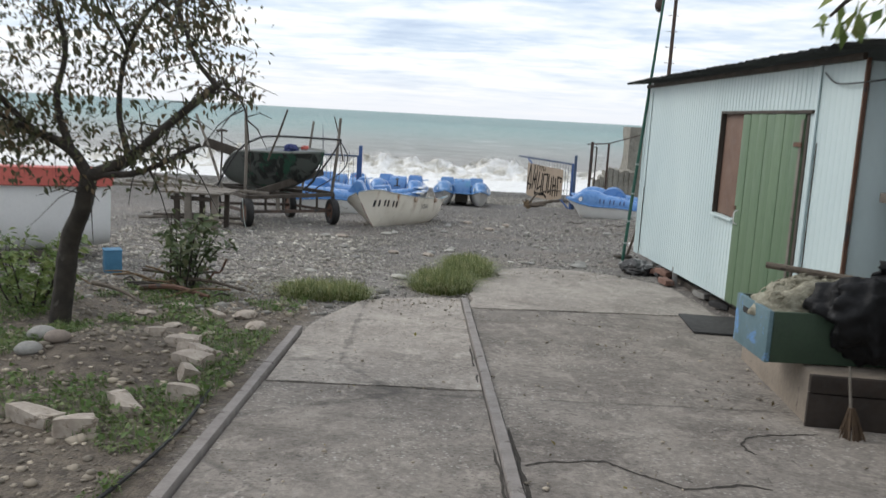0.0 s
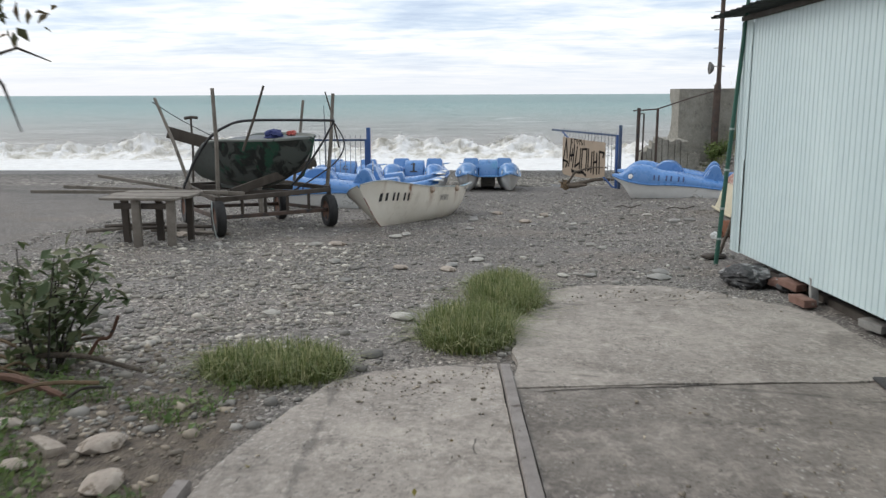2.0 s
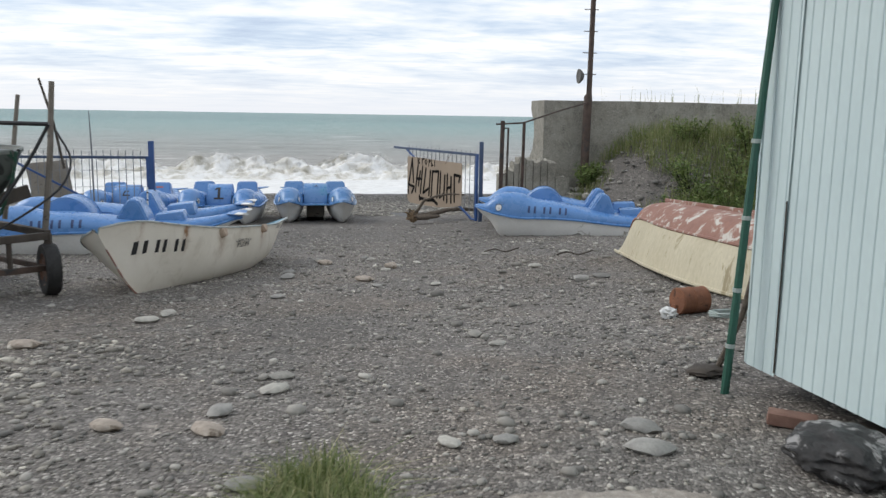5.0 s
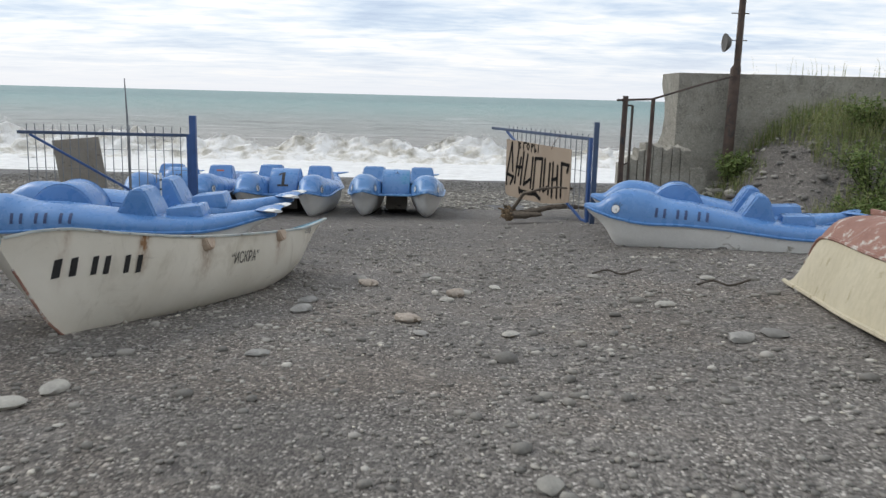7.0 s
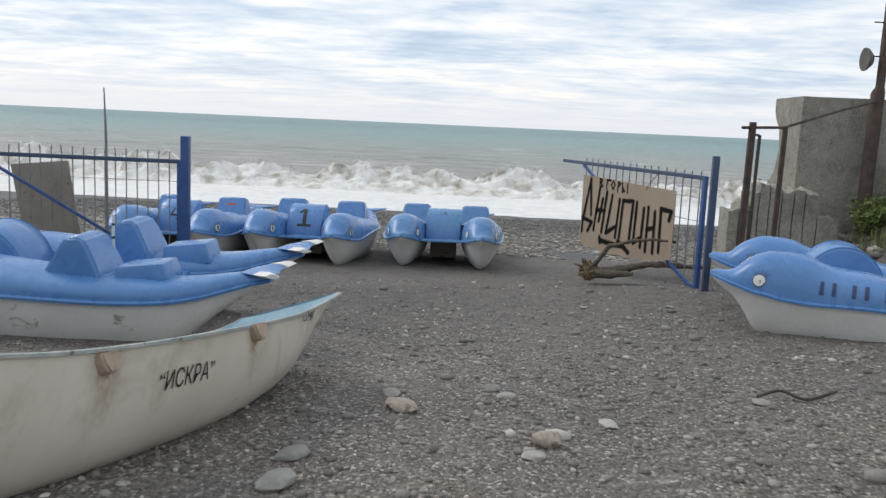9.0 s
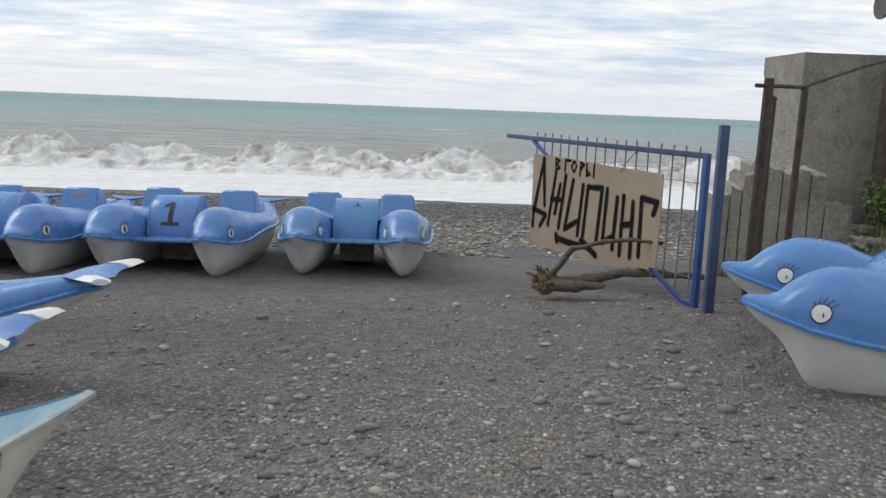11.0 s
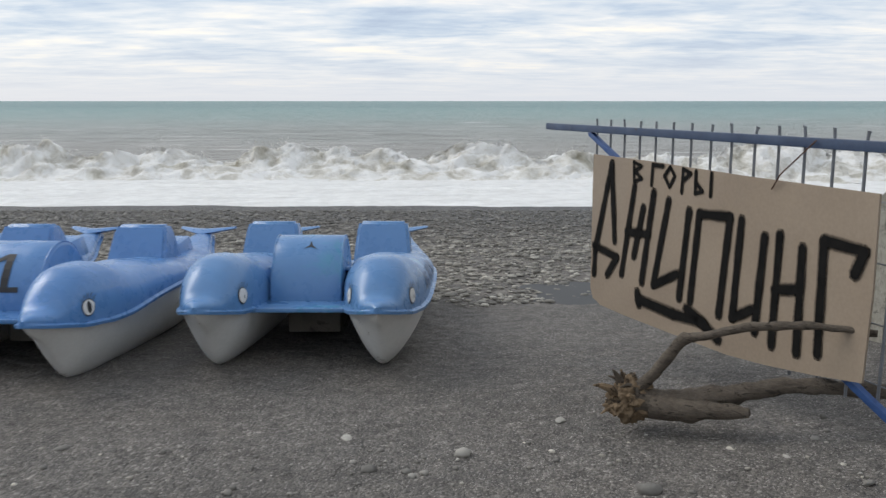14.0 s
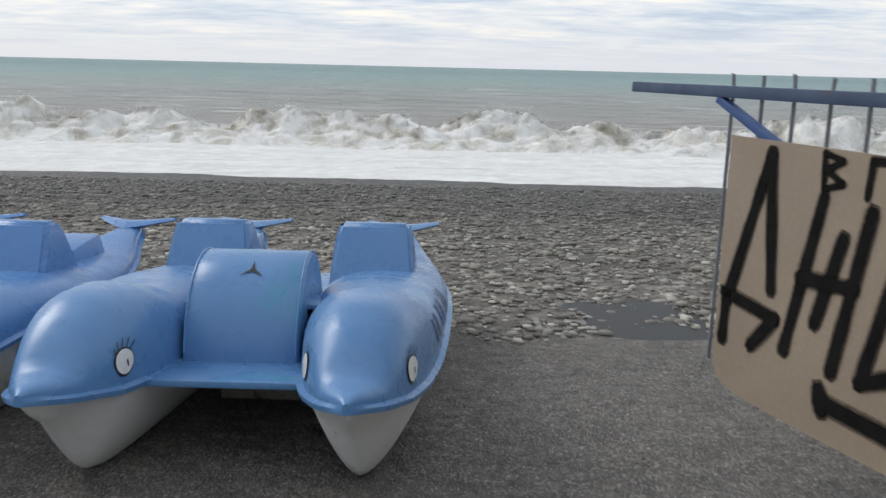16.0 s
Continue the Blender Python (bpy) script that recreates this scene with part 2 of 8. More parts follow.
def sea_material():
    m, nt, b = tree_of("sea_water")
    g = G(nt)
    v = g.pos(True)
    x, y, _ = g.xyz(v)
    wob = g.mth('MULTIPLY', g.mth('SUBTRACT', g.noise(g.stretch(v, 0.35, 1, 1), 0.22, 5, 0.6), 0.5), 14.0)
    yy = g.mth('ADD', y, wob)
    far = g.rng(yy, 45, 420)
    col = g.ramp(far, ((0.0, (0.235, 0.215, 0.185)), (0.07, (0.225, 0.215, 0.19)), (0.17, (0.20, 0.23, 0.21)), (0.33, (0.14, 0.245, 0.225)), (0.65, (0.095, 0.225, 0.21)), (1.0, (0.06, 0.155, 0.15))))
    churn = g.noise(g.stretch(v, 0.16, 0.7, 1), 1.3, 7, 0.66, 0.4)
    col = g.mix(g.mth('MULTIPLY', g.rng(churn, 0.42, 0.66), 0.7), col, g.mix(far, (0.34, 0.315, 0.285), (0.12, 0.25, 0.235)))
    fz = g.noise(g.stretch(v, 0.5, 0.8, 1), 1.1, 8, 0.68, 0.8)
    shore = g.rng(g.mth('ADD', y, g.mth('MULTIPLY', wob, 0.25)), 53.0, 57.5, 1.0, 0.0)
    f1 = g.rng(g.mth('ADD', fz, g.mth('MULTIPLY', shore, 0.42)), 0.66, 0.76)
    streaks = g.noise(g.stretch(v, 0.09, 0.40, 1), 1.3, 9, 0.74, 0.6)
    f2 = g.mth('MULTIPLY', g.rng(streaks, 0.545, 0.69), g.rng(yy, 60, 260, 0.9, 0.12))
    foam = g.mth('MAXIMUM', f1, f2)
    foam_col = g.mix(g.rng(g.noise(v, 2.2, 7, 0.7), 0.35, 0.7), (0.76, 0.755, 0.735), (0.93, 0.93, 0.91))
    col = g.mix(foam, col, foam_col)
    g.put(b.inputs["Base Color"], col)
    g.put(b.inputs["Roughness"], g.rng(foam, 0, 1, 0.34, 0.9))
    b.inputs["IOR"].default_value = 1.33
    h = g.mth('ADD', g.mth('MULTIPLY', g.noise(g.stretch(v, 0.35, 1, 1), 0.9, 6, 0.6), 1.0), g.mth('MULTIPLY', fz, 0.5))
    g.put(b.inputs["Normal"], g.bump(h, 1.0, 0.5))
    return m


def foam_material():
    m, nt, b = tree_of("breaking_foam")
    g = G(nt)
    v = g.pos(True)
    n = g.noise(v, 1.6, 8, 0.7, 0.5)
    z = g.xyz(v)[2]
    col = g.ramp(g.noise(g.stretch(v, 1, 1, 0.6), 0.9, 8, 0.7, 0.6), ((0.30, (0.36, 0.335, 0.26)), (0.43, (0.66, 0.635, 0.57)), (0.55, (0.90, 0.895, 0.87))))
    g.put(b.inputs["Base Color"], col)
    b.inputs["Roughness"].default_value = 0.9
    g.put(b.inputs["Normal"], g.bump(n, 0.9, 0.25))
    return m


def concrete_material(name, dark, light, stain=(0.06, 0.053, 0.046), dust=(0.43, 0.39, 0.335), crack_depth=0.55, grit=0.45):
    """Old cast concrete: broad tone, sandy dust, damp stains, scuffs, gouges and showing aggregate."""
    m, nt, b = tree_of(name)
    g = G(nt)
    v = g.pos(True)
    broad = g.noise(v, 0.55, 8, 0.62, 0.25)
    col = g.mix(g.rng(broad, 0.38, 0.62), dark, light)
    sandy = g.rng(g.noise(g.stretch(v, 1.3, 0.9, 1), 1.0, 9, 0.72, 0.5), 0.47, 0.62)
    col = g.mix(g.mth('MULTIPLY', sandy, 0.75), col, dust)
    st = g.rng(g.noise(v, 1.3, 9, 0.74, 0.5), 0.50, 0.63)
    col = g.mix(g.mth('MULTIPLY', st, 0.72), col, stain)
    blot = g.rng(g.noise(v, 6.0, 8, 0.76, 0.3), 0.50, 0.62)
    col = g.mix(g.mth('MULTIPLY', blot, 0.55), col, tuple(c * 0.55 for c in dark))
    pale = g.rng(g.noise(g.stretch(v, 1.4, 0.9, 1), 6.5, 8, 0.76, 0.4), 0.53, 0.62)
    col = g.mix(g.mth('MULTIPLY', pale, 0.60), col, tuple(min(1, c * 1.12) for c in dust))
    fine = g.rng(g.noise(v, 26, 7, 0.78, 0.2), 0.36, 0.66)
    col = g.mix(grit, col, g.mix(fine, tuple(c * 0.5 for c in dark), tuple(min(1, c * 1.5) for c in light)))
    pit = g.voro(v, 75)
    pc = g.xyz(pit.outputs["Color"])
    speck = g.mth('MULTIPLY', g.rng(pc[0], 0.88, 0.92), g.rng(g.noise(v, 2.3, 4), 0.45, 0.6))
    col = g.mix(g.mth('MULTIPLY', speck, 0.55), col, (0.05, 0.046, 0.04))
    chip = g.mth('MULTIPLY', g.rng(pc[1], 0.94, 0.97), g.rng(g.noise(v, 1.7, 4), 0.42, 0.58))
    col = g.mix(g.mth('MULTIPLY', chip, 0.6), col, (0.46, 0.44, 0.40))
    gouge = g.rng(g.noise(g.stretch(v, 2.6, 0.9, 1), 5.5, 6, 0.7, 0.9), 0.655, 0.69)
    col = g.mix(g.mth('MULTIPLY', gouge, 0.7), col, (0.045, 0.04, 0.034))
    crack = g.voro(g.stretch(v, 0.7, 1.0, 1.0), 0.33, 'DISTANCE_TO_EDGE')
    warp = g.noise(v, 5, 5, 0.6)
    cd = g.rng(g.mth('ADD', crack.outputs["Distance"], g.mth('MULTIPLY', g.mth('SUBTRACT', warp, 0.5), 0.05)), 0.0, 0.006, crack_depth, 0.0)
    col = g.mix(g.mth('MULTIPLY', cd, 0.75), col, (0.035, 0.032, 0.028))
    g.put(b.inputs["Base Color"], col)
    b.inputs["Roughness"].default_value = 0.9
    h = g.mth('ADD', g.mth('MULTIPLY', g.noise(v, 60, 5, 0.7), 0.4), g.noise(v, 6, 7, 0.65))
    h = g.mth('SUBTRACT', h, g.mth('ADD', g.mth('MULTIPLY', cd, 0.8), g.mth('MULTIPLY', gouge, 0.35)))
    g.put(b.inputs["Normal"], g.bump(h, 0.6, 0.025))
    return m


def pebble_material(name="beach_pebble", tint=(1.0, 0.98, 0.955)):
    m, nt, b = tree_of(name)
    g = G(nt)
    r = nt.nodes.new("ShaderNodeNewGeometry").outputs["Random Per Island"]
    col = g.ramp(r, ((0.0, (0.075, 0.072, 0.067)), (0.35, (0.14, 0.135, 0.125)), (0.6, (0.22, 0.21, 0.19)), (0.8, (0.31, 0.30, 0.275)), (0.93, (0.45, 0.435, 0.40)), (1.0, (0.62, 0.60, 0.55))))
    col = g.mix(0.35, col, g.mix(g.noise(g.pos(True), 60, 5), (0.09, 0.086, 0.08), (0.42, 0.41, 0.37)))
    col = g.mix(1.0, col, tint, 'MULTIPLY')
    damp = g.rng(g.mth('ADD', g.xyz(g.pos(True))[1], g.mth('MULTIPLY', g.noise(g.pos(True), 0.9, 4), 1.6)), 36.0, 39.6)
    col = g.mix(g.mth('MULTIPLY', damp, 0.55), col, (0.035, 0.034, 0.033))
    g.put(b.inputs["Base Color"], col)
    g.put(b.inputs["Roughness"], g.rng(damp, 0, 1, 0.8, 0.5))
    return m


def camo_material():
    m, nt, b = tree_of("camouflage_hull_paint")
    g = G(nt)
    v = g.pos()
    n1 = g.noise(v, 3.4, 3, 0.5, 0.8)
    n2 = g.noise(g.stretch(v, 1.2, 0.9, 1), 2.6, 3, 0.5, 0.6)
    col = g.mix(g.rng(n1, 0.44, 0.52), (0.085, 0.098, 0.088), (0.016, 0.019, 0.018))
    col = g.mix(g.rng(n2, 0.53, 0.60), col, (0.02, 0.078, 0.048))
    dirt = g.noise(v, 12, 6, 0.7)
    aft = g.rng(g.mth('ADD', g.xyz(v)[1], g.mth('MULTIPLY', g.mth('SUBTRACT', n1, 0.5), 0.5)), 0.50, 0.62)
    col = g.mix(g.mth('MULTIPLY', aft, 0.85), col, (0.135, 0.150, 0.138))
    col = g.mix(g.mth('MULTIPLY', g.rng(dirt, 0.5, 0.75), 0.5), col, (0.10, 0.09, 0.075))
    g.put(b.inputs["Base Color"], col)
    b.inputs["Roughness"].default_value = 0.6
    g.put(b.inputs["Normal"], g.bump(dirt, 0.2, 0.004))
    return m


M = {}
M["gravel"] = gravel_material()
M["sea"] = sea_material()
M["foam"] = foam_material()
M["concrete"] = concrete_material("slab_concrete", (0.130, 0.112, 0.096), (0.243, 0.216, 0.188), (0.060, 0.050, 0.042), (0.36, 0.32, 0.275), grit=0.36)
M["concrete_sandy"] = concrete_material("sandy_slab_concrete", (0.208, 0.183, 0.159), (0.334, 0.298, 0.260), (0.121, 0.104, 0.088), (0.46, 0.415, 0.36), grit=0.36)
M["wall_concrete"] = concrete_material("seawall_concrete", (0.22, 0.205, 0.17), (0.33, 0.315, 0.27), (0.10, 0.095, 0.075), (0.36, 0.345, 0.295), 0.0, 0.30)
M["pebble"] = pebble_material()
M["cobble"] = pebble_material("rolled_cobble", (1.16, 1.13, 1.08))
M["chips_pale"] = pebble_material("pale_chips", (1.35, 1.30, 1.22))
M["chips"] = pebble_material("yard_rubble", (1.0, 0.88, 0.74))
M["stone_light"] = worn("pale_stone", (0.26, 0.25, 0.225), (0.44, 0.42, 0.37), 9, 0.85, 0.4, 60, 0.006, per_object=0.3)
M["stone_grey"] = worn("grey_stone", (0.19, 0.185, 0.172), (0.32, 0.31, 0.285), 9, 0.85, 0.4, 60, 0.006, per_object=0.3)
M["stone_pink"] = worn("broken_pale_limestone", (0.27, 0.225, 0.185), (0.47, 0.41, 0.345), 7, 0.9, 0.6, 30, 0.012, spots=(0.17, 0.135, 0.10), spot_scale=9, spot_at=0.54)
M["dark_rock"] = worn("tar_stained_rock", (0.018, 0.018, 0.019), (0.05, 0.049, 0.048), 6, 0.85, 0.7, 22, 0.015, spots=(0.45, 0.44, 0.41), spot_scale=9, spot_at=0.63)
M["brick"] = worn("weathered_brick", (0.15, 0.078, 0.057), (0.25, 0.145, 0.11), 9, 0.9, 0.5, 50, 0.006, spots=(0.3, 0.27, 0.24), spot_at=0.6)
M["shed_white"] = worn("pale_mint_sheet_paint", (0.50, 0.60, 0.605), (0.575, 0.675, 0.672), 1.2, 0.5, 0.08, 30, 0.002, spots=(0.36, 0.36, 0.33), spot_scale=7, spot_at=0.735, fine=0.06, streak=0.5, space=True)
M["roof"] = worn("dark_roof_sheet", (0.075, 0.082, 0.078), (0.14, 0.148, 0.138), 2, 0.7, 0.3, 25, 0.004, spots=(0.12, 0.08, 0.05), spot_scale=5, spot_at=0.66, space=True)
M["door_green"] = worn("green_door_paint", (0.088, 0.148, 0.080), (0.130, 0.197, 0.113), 2.5, 0.6, 0.25, 35, 0.004, spots=(0.19, 0.22, 0.15), spot_scale=3, spot_at=0.66, streak=0.25)
M["brown_board"] = worn("brown_hardboard", (0.14, 0.085, 0.062), (0.20, 0.125, 0.092), 3, 0.75, 0.15, 60, 0.003)
M["dark_wood"] = worn("dark_weathered_wood", (0.035, 0.028, 0.022), (0.085, 0.07, 0.056), 5, 0.85, 0.5, 40, 0.005, streak=0.2)
M["grey_wood"] = worn("grey_weathered_wood", (0.12, 0.105, 0.085), (0.22, 0.195, 0.165), 5, 0.85, 0.5, 45, 0.005, spots=(0.06, 0.05, 0.04), spot_at=0.6)
M["drift"] = worn("driftwood", (0.060, 0.047, 0.035), (0.155, 0.125, 0.095), 9, 0.85, 1.0, 38, 0.012, spots=(0.035, 0.027, 0.020), spot_scale=14, spot_at=0.56, fine=0.45, streak=2.5)
M["drift_raw"] = worn("splintered_raw_wood", (0.13, 0.088, 0.05), (0.30, 0.215, 0.13), 14, 0.9, 1.0, 50, 0.012, spots=(0.05, 0.035, 0.022), spot_scale=12, spot_at=0.54, fine=0.4)
M["rust"] = worn("rusty_iron", (0.075, 0.035, 0.022), (0.16, 0.085, 0.055), 9, 0.85, 0.5, 50, 0.004, spots=(0.05, 0.045, 0.045), spot_at=0.55)
M["rail"] = worn("rail_steel", (0.15, 0.128, 0.115), (0.25, 0.225, 0.205), 8, 0.65, 0.4, 50, 0.004, metal=0.0, spots=(0.06, 0.04, 0.03), spot_at=0.6)
M["blue_paint"] = worn("blue_steel_paint", (0.018, 0.055, 0.17), (0.03, 0.085, 0.25), 5, 0.5, 0.2, 40, 0.003, spots=(0.08, 0.05, 0.04), spot_scale=9, spot_at=0.7)
M["number_blue"] = worn("dark_blue_lettering", (0.02, 0.04, 0.12), (0.03, 0.06, 0.16), 8, 0.5, 0.0)
M["dark_blue"] = worn("faded_blue_steel_paint", (0.03, 0.05, 0.10), (0.055, 0.085, 0.15), 5, 0.55, 0.2, 40, 0.003, spots=(0.07, 0.05, 0.04), spot_scale=9, spot_at=0.62)
M["wire"] = worn("galvanised_rod", (0.15, 0.155, 0.165), (0.24, 0.25, 0.265), 9, 0.5, 0.1, 60, 0.001, metal=0.15)
M["hull_white"] = worn("scuffed_white_gelcoat", (0.70, 0.69, 0.65), (0.80, 0.79, 0.755), 2.2, 0.5, 0.12, 30, 0.003, spots=(0.33, 0.31, 0.26), spot_scale=3.5, spot_at=0.64, fine=0.12)
M["dolphin_blue"] = worn("faded_blue_gelcoat", (0.078, 0.200, 0.445), (0.108, 0.248, 0.505), 1.6, 0.30, 0.05, 20, 0.002, spots=(0.12, 0.27, 0.58), spot_scale=2.5, spot_at=0.60, fine=0.10)
M["dolphin_pale"] = worn("chalky_blue_gelcoat", (0.085, 0.21, 0.43), (0.12, 0.255, 0.48), 1.6, 0.30, 0.05, 20, 0.002, spots=(0.08, 0.26, 0.42), spot_scale=2.0, spot_at=0.60, fine=0.10)
M["boat_inside"] = worn("pale_blue_boat_lining", (0.15, 0.28, 0.36), (0.22, 0.36, 0.44), 3, 0.6, 0.2, 30, 0.003, spots=(0.35, 0.37, 0.36), spot_at=0.63)
M["black_paint"] = worn("black_paint", (0.012, 0.012, 0.013), (0.03, 0.03, 0.032), 9, 0.5, 0.0)
M["eye_white"] = worn("white_enamel", (0.72, 0.72, 0.70), (0.80, 0.80, 0.78), 9, 0.4, 0.0)
M["rim_worn"] = worn("worn_blue_grey_rim", (0.20, 0.26, 0.28), (0.42, 0.42, 0.38), 8, 0.6, 0.2, 40, 0.002, spots=(0.10, 0.07, 0.05), spot_scale=7, spot_at=0.56)
M["keel_dirty"] = worn("scraped_keel_paint", (0.34, 0.27, 0.17), (0.52, 0.44, 0.32), 5, 0.7, 0.2, 40, 0.003)
M["orange"] = worn("orange_sticker", (0.50, 0.10, 0.03), (0.60, 0.15, 0.05), 9, 0.6, 0.0)
M["plywood"] = worn("tan_painted_plywood", (0.285, 0.22, 0.160), (0.365, 0.29, 0.215), 1.4, 0.8, 0.15, 55, 0.002, spots=(0.17, 0.12, 0.08), spot_scale=6, spot_at=0.69, fine=0.16)
M["camo"] = camo_material()
M["hull_grey"] = worn("grey_hull_paint", (0.13, 0.145, 0.13), (0.20, 0.215, 0.195), 3, 0.6, 0.2, 30, 0.004, spots=(0.05, 0.06, 0.05), spot_at=0.6)
M["rubber"] = worn("black_rubber", (0.010, 0.010, 0.010), (0.026, 0.025, 0.024), 8, 0.75, 0.3, 60, 0.003)
M["red_boat"] = worn("faded_red_gunwale_paint", (0.42, 0.075, 0.06), (0.55, 0.14, 0.11), 3, 0.55, 0.1, 30, 0.003)
M["upturned"] = worn("stained_cream_hull", (0.44, 0.39, 0.27), (0.55, 0.50, 0.37), 2, 0.7, 0.3, 25, 0.005, spots=(0.30, 0.25, 0.15), spot_scale=4, spot_at=0.58, streak=0.35)
M["upturned_red"] = worn("flaking_red_bottom_paint", (0.22, 0.11, 0.085), (0.30, 0.16, 0.12), 5, 0.8, 0.4, 30, 0.005, spots=(0.50, 0.47, 0.42), spot_scale=5, spot_at=0.535)
M["green_pole"] = worn("green_pole_paint", (0.015, 0.075, 0.05), (0.025, 0.11, 0.075), 5, 0.5, 0.15, 40, 0.002)
M["crate_green"] = worn("dark_green_crate_paint", (0.018, 0.036, 0.020), (0.030, 0.055, 0.030), 4, 0.6, 0.2, 40, 0.003)
M["crate_blue"] = worn("turquoise_crate_paint", (0.085, 0.155, 0.175), (0.13, 0.20, 0.23), 5, 0.6, 0.2, 40, 0.003, spots=(0.12, 0.26, 0.5), spot_scale=5, spot_at=0.56)
M["net"] = worn("tangled_fishing_net", (0.20, 0.185, 0.13), (0.48, 0.45, 0.35), 18, 0.9, 0.9, 70, 0.02)
M["bag"] = worn("black_plastic_sack", (0.0045, 0.0045, 0.005), (0.009, 0.009, 0.010), 5, 0.55, 0.6, 14, 0.02, spec=0.25)
M["straw"] = worn("broom_straw", (0.10, 0.065, 0.035), (0.20, 0.14, 0.08), 20, 0.9, 0.5, 60, 0.005)
M["mat_rubber"] = worn("dark_rubber_mat", (0.028, 0.027, 0.027), (0.05, 0.048, 0.046), 5, 0.85, 0.3, 60, 0.003)
M["bark"] = worn("dark_bark", (0.018, 0.015, 0.012), (0.06, 0.05, 0.04), 9, 0.9, 0.9, 25, 0.012, spots=(0.10, 0.09, 0.075), spot_at=0.62)
def dinghy_hull_material():
    """Aged cream hull with rust runs below its fittings."""
    m, nt, b = tree_of("rust_stained_cream_hull")
    g = G(nt)
    v = g.pos()
    x, y, z = g.xyz(v)
    col = g.mix(g.rng(g.noise(v, 1.6, 6, 0.6), 0.32, 0.68), (0.62, 0.575, 0.48), (0.74, 0.70, 0.61))
    grime = g.rng(g.noise(g.stretch(v, 1, 1, 0.5), 2.6, 8, 0.7, 0.8), 0.54, 0.72)
    col = g.mix(g.mth('MULTIPLY', grime, 0.45), col, (0.36, 0.31, 0.22))
    scr = g.rng(g.noise(g.stretch(v, 1, 0.25, 3), 9, 6, 0.7, 0.3), 0.66, 0.72)
    col = g.mix(g.mth('MULTIPLY', scr, 0.5), col, (0.33, 0.31, 0.27))
    wav = g.mth('MULTIPLY', g.mth('SUBTRACT', g.noise(g.stretch(v, 1, 1, 0.8), 7, 4, 0.6), 0.5), 0.09)
    yy = g.mth('ADD', y, wav)
    rag = g.noise(g.stretch(v, 1, 1, 0.07), 42, 4, 0.6)
    total = None
    for yk, wk, top, low, amt in ((-0.47, 0.075, 0.50, 0.20, 1.0), (0.745, 0.045, 0.50, 0.22, 1.1), (-1.165, 0.05, 0.62, 0.32, 1.6), (0.88, 0.07, 0.47, 0.26, 0.35), (1.55, 0.03, 0.55, 0.36, 0.5), (-1.78, 0.03, 0.70, 0.30, 0.5)):
        d = g.mth('DIVIDE', g.mth('SUBTRACT', yy, yk), wk)
        bell = g.mth('POWER', 2.718, g.mth('MULTIPLY', g.mth('MULTIPLY', d, d), -1.0))
        fall = g.mth('MULTIPLY', g.rng(z, low, top), amt)
        one = g.mth('MULTIPLY', bell, fall)
        total = one if total is None else g.mth('ADD', total, one)
    run = g.mth('MULTIPLY', total, g.rng(rag, 0.34, 0.62, 0.25, 1.0), True)
    col = g.mix(run, col, g.mix(g.noise(v, 22, 4), (0.16, 0.075, 0.028), (0.36, 0.20, 0.10)))
    g.put(b.inputs["Base Color"], col)
    g.put(b.inputs["Roughness"], g.rng(g.noise(v, 5, 4), 0.3, 0.7, 0.32, 0.52))
    g.put(b.inputs["Normal"], g.bump(g.noise(v, 4, 5), 0.12, 0.02))
    return m


M["dinghy_hull"] = dinghy_hull_material()
M["drum_rust"] = worn("orange_brown_rust", (0.13, 0.052, 0.026), (0.25, 0.105, 0.055), 6, 0.85, 0.5, 40, 0.004, spots=(0.07, 0.035, 0.022), spot_scale=8, spot_at=0.57)
M["rust_dark"] = worn("dark_rusty_iron", (0.042, 0.030, 0.025), (0.10, 0.068, 0.052), 7, 0.85, 0.5, 50, 0.004, spots=(0.035, 0.034, 0.034), spot_at=0.55)
M["broom_dark"] = worn("dirty_broom_straw", (0.045, 0.028, 0.016), (0.10, 0.065, 0.038), 20, 0.9, 0.5, 60, 0.005)
M["spray_black"] = worn("matt_black_spray_paint", (0.006, 0.006, 0.006), (0.016, 0.015, 0.014), 12, 0.95, 0.0, spec=0.1)
m_, nt_, b_ = tree_of("grey_overspray")
b_.inputs["Base Color"].default_value, b_.inputs["Roughness"].default_value, b_.inputs["Specular IOR Level"].default_value = (0.012, 0.011, 0.010, 1), 0.95, 0.1
g_ = G(nt_)
g_.put(b_.inputs["Alpha"], g_.rng(g_.noise(g_.pos(), 90, 4, 0.6), 0.3, 0.7, 0.10, 0.55))
M["overspray"] = m_
M["board_tan"] = worn("weathered_board", (0.22, 0.195, 0.16), (0.33, 0.30, 0.255), 4, 0.8, 0.3, 40, 0.004, spots=(0.10, 0.085, 0.07), spot_at=0.62)
M["rowlock"] = worn("worn_rowlock_wood", (0.34, 0.25, 0.18), (0.52, 0.42, 0.33), 9, 0.7, 0.2, 40, 0.003)
M["deck_grey"] = worn("dull_grey_deck", (0.07, 0.08, 0.085), (0.13, 0.145, 0.15), 3, 0.6, 0.2, 30, 0.004, spots=(0.22, 0.23, 0.23), spot_at=0.64)
M["stone_brown"] = worn("brown_stone", (0.17, 0.135, 0.11), (0.27, 0.225, 0.19), 9, 0.85, 0.4, 60, 0.006)
M["launch_white"] = worn("white_boat_paint", (0.78, 0.79, 0.79), (0.86, 0.865, 0.865), 2, 0.45, 0.1, 30, 0.003, spots=(0.45, 0.45, 0.43), spot_scale=3, spot_at=0.66, fine=0.1)
